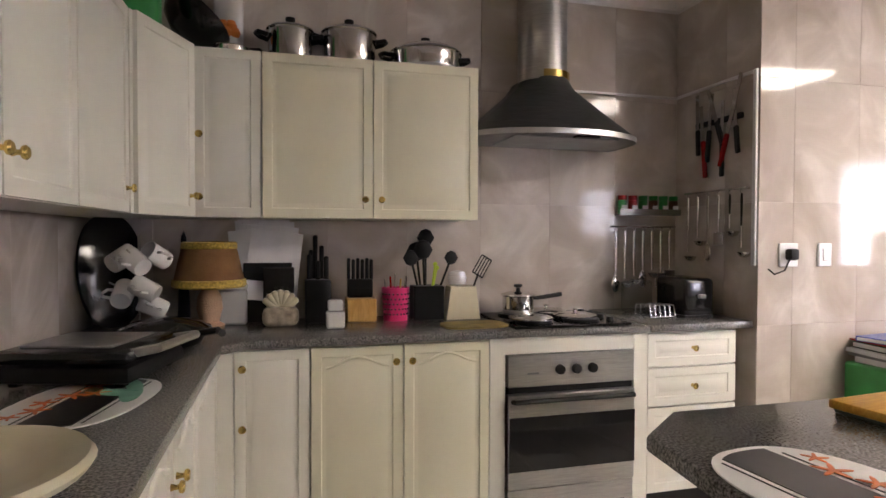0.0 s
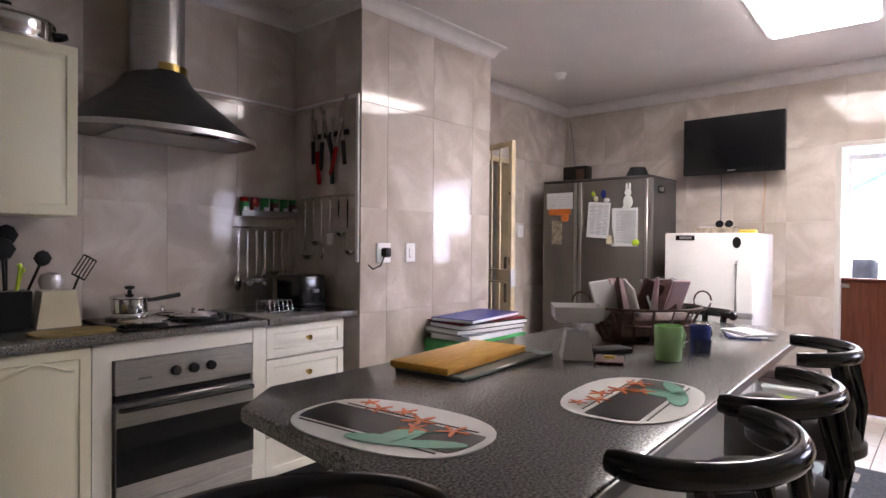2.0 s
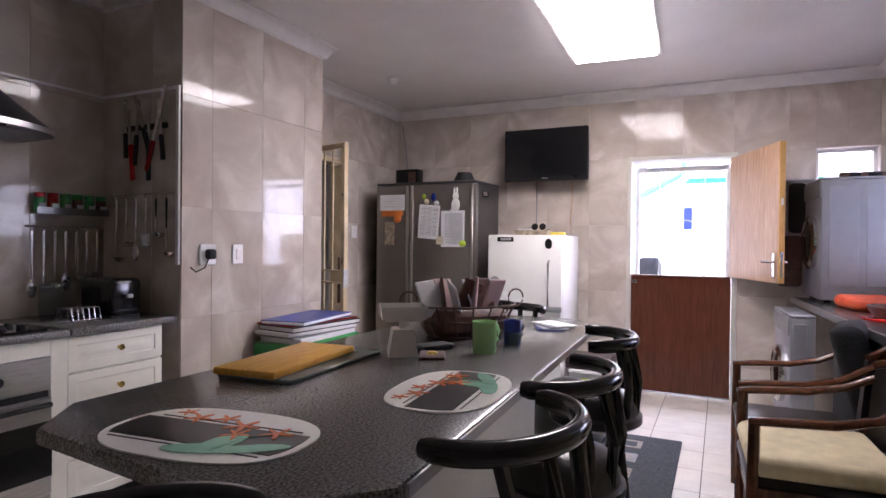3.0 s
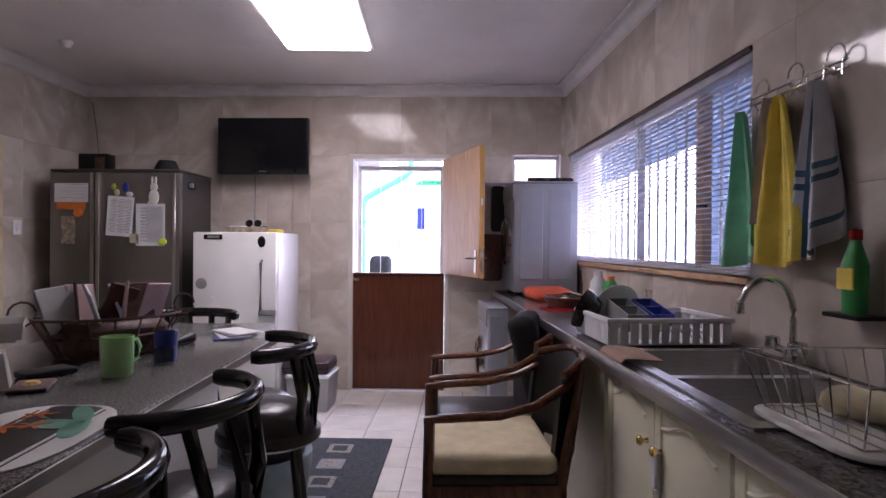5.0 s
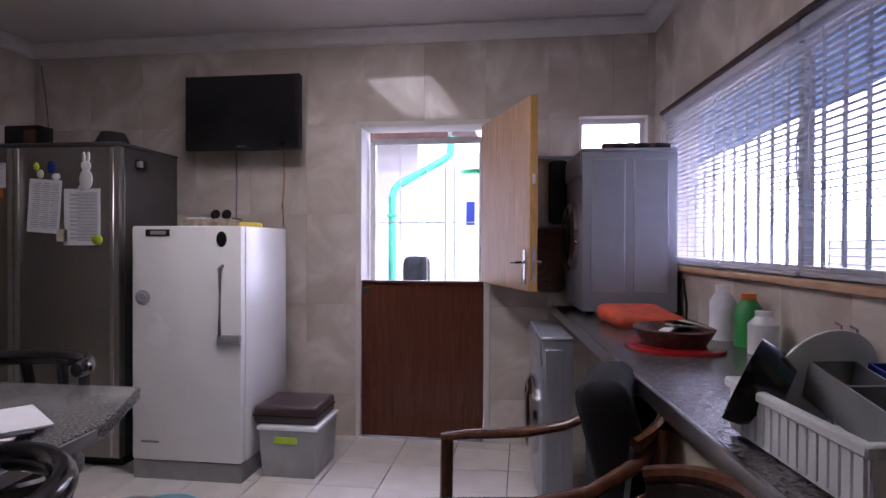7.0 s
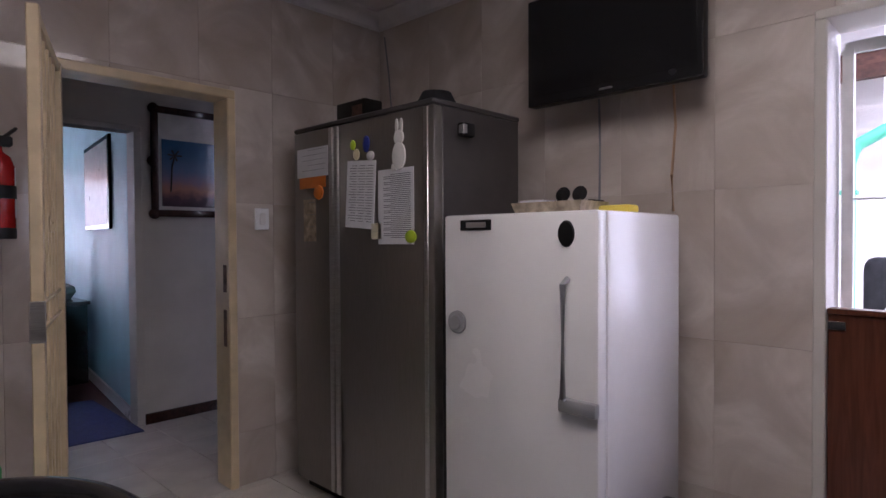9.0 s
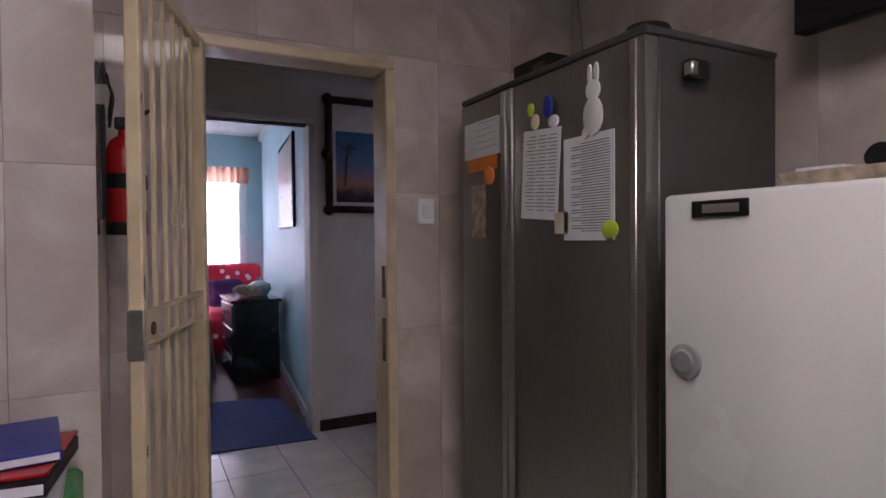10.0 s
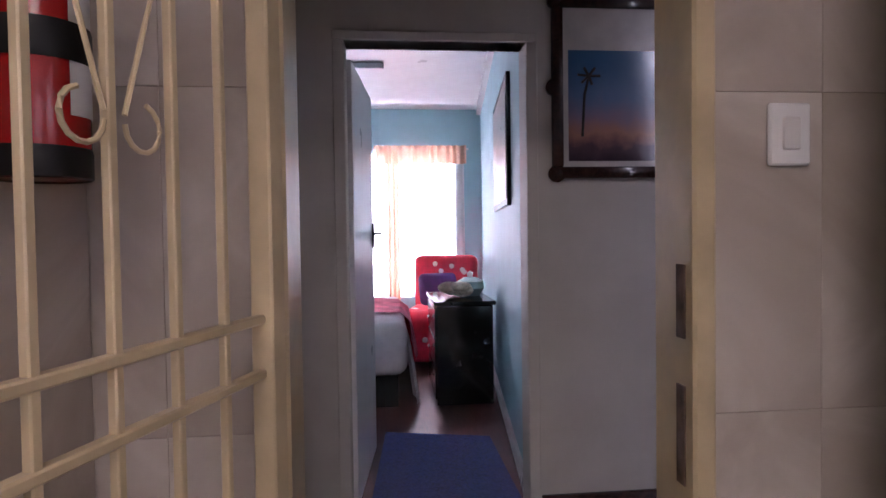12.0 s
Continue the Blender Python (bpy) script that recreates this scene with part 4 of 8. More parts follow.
upper_unit(pose(-0.07, 1.35, UZ0, 0, 0, 90), 0.82, 0.325, [(0.0, 0.39, (0.36, 0.09)), (0.395, 0.815, (0.43, 0.09))], M_CREAM_PALE, "pale cream double-door wall cabinet on the short wall")
upper_unit(pose(-0.07, 2.171, UZ0, 0, 0, 90), 0.51, 0.325, [(0.0, 0.505, (0.47, 0.085))], M_CREAM_PALE, "pale cream wall cabinet next to the corner")
CORNER = pose(-0.068, 2.685, 0, 0, 0, math.degrees(math.atan2(0.373, 0.147)))
cc = thing("wall_cabinet", pose(0, 0, UZ0) @ CORNER, "pale cream angled corner wall cabinet", "cabinet", "wall cabinets")
bm = bmesh.new()
prism(bm, [(-0.068, 2.685), (0.079, 3.058), (0.079, YS - 0.002), (X0 + 0.002, YS - 0.002), (X0 + 0.002, 2.685)], 0, UZ1 - UZ0)
bmesh.ops.transform(bm, matrix=CORNER.inverted(), verts=bm.verts)
part("body", bm, M_CREAM_PALE, cc, "", None)
cab_door(cc, 0.012, 0.388, 0.0, UZ1 - UZ0, -0.019, M_CREAM_PALE, (0.352, 0.085))

# cooker hood
hd = thing("cooker_hood", pose(1.755, YS, 0.022), "dark conical cooker hood with a steel chimney", "cooker hood")
bm = bmesh.new()
N = 28
ring = []
HW, HD = 0.455, 0.50


def hood_ring(bm, hw, depth, z):
    pts = [(-hw, 0.0), (-hw, -depth * 0.45)] + [(-hw * math.cos(math.pi * k / N), -depth * 0.45 - depth * 0.55 * math.sin(math.pi * k / N)) for k in range(1, N)] + [(hw, -depth * 0.45), (hw, 0.0)]
    return [bm.verts.new((x, y - 0.003, z)) for x, y in pts]


levels = [(HW, HD, 1.786), (0.30, 0.385, 1.915), (0.165, 0.28, 2.035), (0.137, 0.268, 2.075), (0.13, 0.265, 2.09)]
rings = [hood_ring(bm, *lv) for lv in levels]
for a, b in zip(rings, rings[1:]):
    for k in range(len(a) - 1):
        bm.faces.new((a[k], a[k + 1], b[k + 1], b[k]))
part("cone", bm, M_HOOD, hd, "", 50)
bm = bmesh.new()
r1, r2 = hood_ring(bm, HW + 0.002, HD + 0.002, 1.762), hood_ring(bm, HW + 0.002, HD + 0.002, 1.788)
for k in range(len(r1) - 1):
    bm.faces.new((r1[k], r1[k + 1], r2[k + 1], r2[k]))
part("rim", bm, M_STEEL, hd, "bright steel rim", 50)
bm = bmesh.new()
r1 = hood_ring(bm, HW, HD, 1.764)
bm.faces.new(r1)
part("underside", bm, M_STEEL_DARK, hd, "", None)
part("filter", bx(-0.27, 0.27, -0.42, -0.08, 1.755, 1.764, bevel=0.002), M_GREY_PLASTIC, hd, "grey mesh grease filter", None)
part("switch_panel", bx(0.02, 0.14, -0.47, -0.43, 1.754, 1.763), M_BLACK_MATT, hd, "", None)
bm = bmesh.new()
lathe(bm, [(0.127, 2.08), (0.127, 2.64), (0.0, 2.64)], 32, -0.01, -0.135, 0)
part("chimney", bm, M_STEEL, hd, "brushed steel chimney", 50)
bm = bmesh.new()
lathe(bm, [(0.131, 2.08), (0.131, 2.125), (0.127, 2.125)], 32, 0, -0.135, 0)
part("collar", bm, M_BRASS, hd, "bright collar", 50)
part("grille", bx(-0.13, -0.122, -0.165, -0.105, 2.17, 2.27), M_BLACK_MATT, hd, "dark vent grille", None)

# hob
hb = thing("hob", pose(1.72, 3.08, 0.897), "black four-plate electric hob in the worktop", "hob")
part("tray", bx(-0.29, 0.29, -0.25, 0.25, 0.0, 0.012, bevel=0.004), M_BLACK, hb)
for a in (-0.145, 0.10):
    for b in (-0.115, 0.125):
        bm = bmesh.new()
        lathe(bm, [(0.085, 0.011), (0.085, 0.022), (0.075, 0.024), (0.0, 0.022)], 24, a, b)
        part("hotplate", bm, M_BLACK_MATT, hb)
for b in (-0.15, -0.06, 0.05, 0.14):
    bm = bmesh.new()
    lathe(bm, [(0.018, 0.011), (0.016, 0.03), (0.0, 0.03)], 14, 0.235, b)
    part("knob", bm, M_BLACK_MATT, hb)


def pot(m, r, h, label, lid=True, side=True, long_handle=0.0, material=None):
    p = thing("cooking_pot", m, label, "pot")
    bm = bmesh.new()
    lathe(bm, [(0.0, 0.0), (r * 0.92, 0.0), (r * 0.97, 0.012), (r * 0.985, 0.02), (r, h * 0.96), (r + 0.006, h), (r - 0.004, h), (r - 0.006, 0.012), (0.0, 0.01)], 32)
    part("body", bm, material or M_CHROME, p)
    bm = bmesh.new()
    lathe(bm, [(r * 0.96, 0.0), (r * 0.99, 0.006), (r * 0.99, 0.014), (r * 0.96, 0.018)], 32)
    part("base_band", bm, M_STEEL, p)
    if lid:
        bm = bmesh.new()
        lathe(bm, [(r + 0.008, h + 0.001), (r + 0.006, h + 0.008), (r * 0.75, h + r * 0.2), (r * 0.3, h + r * 0.30), (0.0, h + r * 0.31)], 32)
        ld = part("lid", bm, M_CHROME, p)
        bm = bmesh.new()
        lathe(bm, [(0.011, h + r * 0.30), (0.009, h + r * 0.30 + 0.015), (0.022, h + r * 0.30 + 0.02), (0.022, h + r * 0.30 + 0.032), (0.0, h + r * 0.30 + 0.036)], 16)
        part("knob", bm, M_BLACK_MATT, ld)
    if side:
        for s in (-1, 1):
            bm = bmesh.new()
            tube(bm, [(s * r * 0.97, -0.04, h * 0.78), (s * (r + 0.04), -0.035, h * 0.86), (s * (r + 0.052), 0, h * 0.88), (s * (r + 0.04), 0.035, h * 0.86), (s * r * 0.97, 0.04, h * 0.78)], 0.011, 8)
            part("handle", bm, M_BLACK_MATT, p)
    if long_handle:
        bm = bmesh.new()
        tube(bm, [(r * 0.98, 0, h * 0.8), (r + 0.05, 0, h * 0.85), (r + long_handle, 0, h * 1.02)], [0.009, 0.011, 0.012], 8)
        part("handle", bm, M_BLACK_MATT, p)
    return p


pot(pose(1.60, 3.22, 0.922), 0.08, 0.085, "polished steel saucepan with lid on the hob", True, False, 0.16)
for nm, x, y in (("pan_lid", 1.575, 3.0), ("pan_lid", 1.82, 3.03), ("pan_lid", 1.75, 3.21)):
    bm = bmesh.new()
    lathe(bm, [(0.105, 0.0), (0.105, 0.006), (0.08, 0.014), (0.02, 0.02), (0.0, 0.02)], 28)
    lathe(bm, [(0.008, 0.018), (0.008, 0.03), (0.016, 0.034), (0.0, 0.04)], 14)
    solid(nm, bm, M_CHROME, "polished steel hotplate cover on the hob", "lid", pose(x, y, 0.921), "hotplate covers")
pot(pose(0.475, 3.24, UZ1 + 0.001), 0.10, 0.15, "polished steel stockpot with lid on the wall cabinet")
pot(pose(0.745, 3.25, UZ1 + 0.001), 0.125, 0.16, "large polished steel pot with lid on the wall cabinet")
pot(pose(1.115, 3.24, UZ1 + 0.001), 0.17, 0.09, "wide polished steel casserole with domed lid on the wall cabinet")
pot(pose(0.215, 3.24, UZ1 + 0.001), 0.085, 0.05, "low polished steel pan on the wall cabinet", False)
wk = thing("wok", pose(0.06, 3.20, UZ1 + 0.13, 0, 38, 20), "dark wok leaning on the corner wall cabinet", "wok")
bm = bmesh.new()
lathe(bm, [(0.0, -0.07), (0.06, -0.068), (0.12, -0.03), (0.15, 0.02), (0.155, 0.05), (0.146, 0.05), (0.11, -0.02), (0.0, -0.06)], 32)
part("pan", bm, M_BLACK, wk)
cn = thing("storage_canister", pose(0.20, 3.31, UZ1 + 0.001), "tall white canister with orange fruit print on the wall cabinet", "canister")
bm = bmesh.new()
lathe(bm, [(0.0, 0.0), (0.06, 0.0), (0.065, 0.03), (0.065, 0.34), (0.055, 0.38), (0.0, 0.385)], 28)
part("body", bm, M_CERAMIC, cn)
for k in range(5):
    a = -2.2 + 0.3 * k
    bm = bmesh.new()
    lathe(bm, [(0.0, -0.028), (0.02, -0.02), (0.028, 0.0), (0.02, 0.02), (0.0, 0.028)], 12, 0.052 * math.cos(a), 0.052 * math.sin(a), 0.13 + 0.03 * (k % 2))
    part("fruit_print", bm, M_ORANGE, cn, "orange fruit decoration")
gb = bmesh.new()
box(gb, -0.08, 0.08, -0.06, 0.06, 0, 0.30, bevel=0.03, seg=3)
solid("storage_bottle", gb, M_GREEN, "green plastic container on the corner wall cabinet", "container", pose(-0.10, 2.95, UZ1 + 0.001))

# ---- island ----
isl = thing("island", pose(0, 0, 0), "island counter with a dark speckled top and clipped corners", "counter")
IX0, IX1, IY0, IY1 = 1.15, 3.59, 0.70, 1.61
bm = bmesh.new()
prism(bm, [(1.27, 0.655), (3.29, 0.74), (3.59, 0.87), (3.58, 1.45), (3.42, 1.61), (1.34, 1.61), (1.185, 1.48), (1.115, 0.80)], 0.862, 0.90, bevel=0.009)
part("top", bm, M_TOP, isl)
edge = bx(-0.98, 0.98, -0.004, 0.003, 0.868, 0.893)
bmesh.ops.transform(edge, matrix=pose(2.28, 0.6975, 0, 0, 0, math.degrees(math.atan2(0.085, 2.02))), verts=edge.verts)
part("edge_strip", edge, M_STEEL, isl, "shiny edge strip", None)
part("base", bx(IX0 + 0.35, IX1 - 0.30, IY0 + 0.32, IY1 - 0.08, 0.0, 0.862), M_CREAM_PALE, isl, "", None)


def placemat(m):
    p = thing("placemat", m, "white oval placemat with black band, orange flowers and green leaves", "placemat", "island placemats")
    bm = bmesh.new()
    prism(bm, oval(0.215, 0.142), 0.0, 0.003)
    part("mat", bm, M_MATWHITE, p, "", None)
    bm = bmesh.new()
    ov = [q for q in oval(0.2, 0.128, 80) if -0.073 <= q[1] <= 0.045]
    right = sorted([q for q in ov if q[0] > 0], key=lambda q: q[1])
    left = sorted([q for q in ov if q[0] < 0], key=lambda q: -q[1])
    prism(bm, right + left, 0.003, 0.0042)
    part("black_band", bm, M_MATBLACK, p, "black printed band", None)
    for y in (0.056, -0.083):
        bm = bmesh.new()
        box(bm, -0.17, 0.17, y - 0.0016, y + 0.0016, 0.003, 0.0043)
        part("line", bm, M_MATBLACK, p, "thin black printed line", None)
    for cx, cy, rx, ry, a in ((0.05, -0.085, 0.075, 0.024, 15), (0.135, -0.055, 0.07, 0.02, 30), (0.065, -0.045, 0.03, 0.055, -12)):
        bm = bmesh.new()
        prism(bm, oval(rx, ry, 20, 2.0), 0.0, 0.0012)
        bmesh.ops.transform(bm, matrix=pose(cx, cy, 0.0042, 0, 0, a), verts=bm.verts)
        part("leaf_print", bm, M_MATGREEN, p, "green leaf print", None)
    for cx, cy, s in ((-0.08, 0.06, 1.0), (-0.02, 0.075, 0.9), (0.04, 0.045, 1.2), (0.06, 0.0, 1.0), (0.13, 0.03, 1.1), (-0.13, 0.085, 0.7)):
        bm = bmesh.new()
        for k in range(5):
            sub = bmesh.new()
            prism(sub, oval(0.019 * s, 0.0045 * s, 10, 2.0, 0.014 * s), 0.0, 0.0012)
            merge(bm, sub, pose(cx, cy, 0.0045 + 0.0001 * k, 0, 0, 72 * k + 40 * cx))
        part("flower_print", bm, M_MATORANGE, p, "orange flower print", None)
    bm = bmesh.new()
    tube(bm, [(0.075, -0.09, 0.0048), (0.085, -0.03, 0.0048), (0.06, 0.0, 0.0048), (0.09, -0.02, 0.0048), (0.13, 0.03, 0.0048)], 0.0014, 5)
    part("stem_print", bm, M_MATGREEN, p, "green stem print")
    return p


pm = placemat(pose(1.325, 1.13, 0.9005, 0, 0, -84) @ Matrix.Scale(1.06, 4))
copy_thing(pm, pose(1.885, 0.842, 0.9005, 0, 0, 5))
copy_thing(pm, pose(-0.02, 2.02, 0.9005, 0, 0, 80))

gt = solid("glass_trivet", bx(-0.27, 0.27, -0.13, 0.13, 0, 0.012, bevel=0.004), mat("frosted_grey_glass", (0.16, 0.18, 0.17), 0.2), "grey frosted glass trivet on the island", "trivet", pose(1.98, 1.40, 0.9005, 0, 0, 4))
cb = solid("chopping_board", bx(-0.235, 0.235, -0.105, 0.105, 0, 0.022, bevel=0.006, seg=2), M_WOODLIGHT, "golden wooden chopping board on the trivet", "chopping board", pose(1.925, 1.425, 0.913, 0, 0, 6))

ks = thing("kitchen_scale", pose(2.26, 1.205, 0.9005, 0, 0, 35) @ Matrix.Scale(0.86, 4), "white plastic kitchen scale with a square bowl", "kitchen scale")
bm = bmesh.new()
prism(bm, [(-0.065, -0.06), (0.065, -0.06), (0.065, 0.06), (-0.065, 0.06)], 0, 0.11)
for v in bm.verts:
    if v.co.z > 0.05:
        v.co.x *= 0.72
        v.co.y *= 0.7
part("body", bm, M_CERAMIC, ks, "", None)
bm = bmesh.new()
lathe(bm, [(0.02, 0.11), (0.015, 0.12), (0.015, 0.14), (0.03, 0.145), (0.0, 0.146)], 16)
part("stem", bm, M_CERAMIC, ks)
bm = bmesh.new()
prism(bm, [(-0.075, -0.075), (0.075, -0.075), (0.075, 0.075), (-0.075, 0.075)], 0.145, 0.205)
top = [f for f in bm.faces if f.normal.z > 0.9]
for v in bm.verts:
    if v.co.z > 0.18:
        v.co.x *= 1.25
        v.co.y *= 1.25
bm.faces.ensure_lookup_table()
top = [f for f in bm.faces if all(v.co.z > 0.2 for v in f.verts)]
bmesh.ops.inset_region(bm, faces=top, thickness=0.006, depth=0.0)
bmesh.ops.translate(bm, verts=list({v for f in top for v in f.verts}), vec=(0, 0, -0.05))
part("bowl", bm, M_CERAMIC, ks, "", None)


def mug(m, r, h, material, label, handle=True, taper=1.0):
    c = thing("mug", m, label, "mug")
    bm = bmesh.new()
    lathe(bm, [(0.0, 0.0), (r * 0.86 * taper, 0.0), (r * 0.92 * taper, 0.006), (r, h * 0.98), (r * 0.985, h), (r * 0.93, h), (r * 0.85 * taper, 0.01), (0.0, 0.008)], 28)
    part("body", bm, material, c)
    if handle:
        bm = bmesh.new()
        tube(bm, [(r * 0.93, 0, h * 0.82), (r + 0.022, 0, h * 0.84), (r + 0.034, 0, h * 0.62), (r + 0.028, 0, h * 0.36), (r * 0.9, 0, h * 0.24)], 0.006, 8)
        part("handle", bm, material, c)
    return c


mug(pose(2.435, 0.96, 0.9005, 0, 0, -20), 0.046, 0.115, M_GREENCUP, "lime green ceramic mug on the island")
mug(pose(2.66, 0.93, 0.9005), 0.036, 0.095, M_BLUE, "dark blue plastic tumbler on the island", False)
mug(pose(2.59, 0.90, 0.9005), 0.030, 0.055, M_CLEARPLASTIC, "small clear glass on the island", False)
ds = thing("packet", pose(2.27, 1.09, 0.9005, 0, 0, 25), "small foil packet lying on the island", "packet")
part("wrapper", bx(-0.065, 0.065, -0.045, 0.045, 0, 0.012, bevel=0.005, seg=2), M_TWINE, ds)
bm = bmesh.new()
lathe(bm, [(0.02, 0.012), (0.015, 0.02), (0.0, 0.022)], 14)
part("sweet", bm, M_GOLD, ds, "gold wrapped sweet")
bk = thing("serviette_basket", pose(2.78, 1.19, 0.9005, 0, 0, -40) @ Matrix.Scale(1.3, 4), "brown wire basket filled with serviettes", "basket")
bm = bmesh.new()
for z, r in ((0.0, 0.09), (0.05, 0.11), (0.10, 0.13)):
    tube(bm, [(r * math.cos(a) * 1.4, r * math.sin(a), z + 0.004) for a in [2 * math.pi * k / 24 for k in range(24)]], 0.004, 6, closed=True)
for k in range(18):
    a = 2 * math.pi * k / 18
    tube(bm, [(0.126 * math.cos(a), 0.09 * math.sin(a), 0.002), (0.182 * math.cos(a), 0.13 * math.sin(a), 0.104)], 0.003, 5)
for s in (-1, 1):
    tube(bm, [(s * (0.2 + 0.03 * math.cos(a)), 0, 0.12 + 0.03 * math.sin(a)) for a in [k * 0.5 for k in range(13)]], 0.003, 5)
part("wire_frame", bm, M_TWINE, bk)
part("bowl", bx(-0.13, 0.13, -0.085, 0.085, 0.004, 0.09, bevel=0.02), M_TWINE, bk)
rnd = random.Random(4)
for k in range(9):
    sub = bmesh.new()
    box(sub, -0.045, 0.045, -0.004, 0.004, 0.0, 0.12, bevel=0.003)
    bmesh.ops.transform(sub, matrix=pose(-0.11 + 0.027 * k, rnd.uniform(-0.03, 0.03), 0.07, rnd.uniform(-25, 25), rnd.uniform(-30, 30), rnd.uniform(0, 90)), verts=sub.verts)
    part("serviette", sub, [M_PAPER, M_TWINE, mat("pink_serviette", (0.6, 0.42, 0.42), 0.8)][k % 3], bk, "", None)
pp = thing("paper_pile", pose(3.17, 0.92, 0.9005, 0, 0, 20), "small pile of letters and cards on the island", "papers")
for k in range(4):
    sub = bmesh.new()
    box(sub, -0.10, 0.10, -0.06, 0.06, 0.0, 0.004)
    bmesh.ops.transform(sub, matrix=pose(0.015 * k, -0.01 * k, 0.0045 * k, 0, 0, 11 * k), verts=sub.verts)
    part("sheet", sub, [M_BLUE, M_PAPER, M_INK, M_PAPER][k], pp, "", None)
br = bmesh.new()
tube(br, [(-0.1, 0, 0.014), (0.03, 0.01, 0.014), (0.1, 0.02, 0.018)], [0.008, 0.011, 0.02], 8)
solid("brush", br, M_BLACK_MATT, "black handled brush on the island", "brush", pose(2.93, 1.03, 0.9005, 0, 0, -20))
ph = bx(-0.04, 0.04, -0.07, 0.07, 0, 0.02, bevel=0.008, seg=2)
solid("wallet", ph, M_BLACKCLOTH, "dark wallet lying on the island", "wallet", pose(2.42, 1.16, 0.9005, 0, 0, 60))


# ---- stools and chairs ----


def bar_stool(m):
    s = thing("bar_stool", m, "black gloss bar stool with a curved bentwood back", "stool", "stools round the island")
    bm = bmesh.new()
    lathe(bm, [(0.0, 0.60), (0.165, 0.60), (0.18, 0.612), (0.18, 0.64), (0.168, 0.648), (0.163, 0.68), (0.14, 0.715), (0.085, 0.735), (0.0, 0.74)], 32)
    part("seat", bm, M_LEATHER, s, "black padded seat")
    for a in (45, 135, 225, 315):
        c, d = math.cos(radians(a)), math.sin(radians(a))
        bm = bmesh.new()
        tube(bm, [(0.12 * c, 0.12 * d, 0.605), (0.16 * c, 0.16 * d, 0.35), (0.215 * c, 0.215 * d, 0.0)], 0.014, 8)
        part("leg", bm, M_BLACK, s)
    bm = bmesh.new()
    tube(bm, [(0.175 * math.cos(a), 0.175 * math.sin(a), 0.26) for a in [2 * math.pi * k / 28 for k in range(28)]], 0.009, 8, closed=True)
    part("foot_ring", bm, M_BLACK, s)
    bm = bmesh.new()
    tube(bm, [(q[0], q[1] * 0.80 + 0.03, q[2]) for q in arc(0, 0, 0.220, 178, 362, 28, 0.93)], [0.017] + [0.021] * 27 + [0.017], 10, flat=1.15)
    part("back_rail", bm, M_BLACK, s)
    for a in (225, 255, 285, 315):
        c, d = math.cos(radians(a)), math.sin(radians(a))
        bm = bmesh.new()
        tube(bm, [(0.15 * c, 0.15 * d, 0.62), (0.19 * c, 0.165 * d, 0.77), (0.226 * c, 0.155 * d + 0.02, 0.925)], 0.016, 8)
        part("back_spindle", bm, M_BLACK, s)
    return s


stool = bar_stool(pose(1.58, 0.585, 0, 0, 0, -12))
copy_thing(stool, pose(2.085, 0.59, 0, 0, 0, -3))
copy_thing(stool, pose(2.80, 0.63, 0, 0, 0, 13))
copy_thing(stool, pose(3.63, 1.30, 0, 0, 0, 95))
copy_thing(stool, pose(0.85, 0.83, 0, 0, 0, 165))


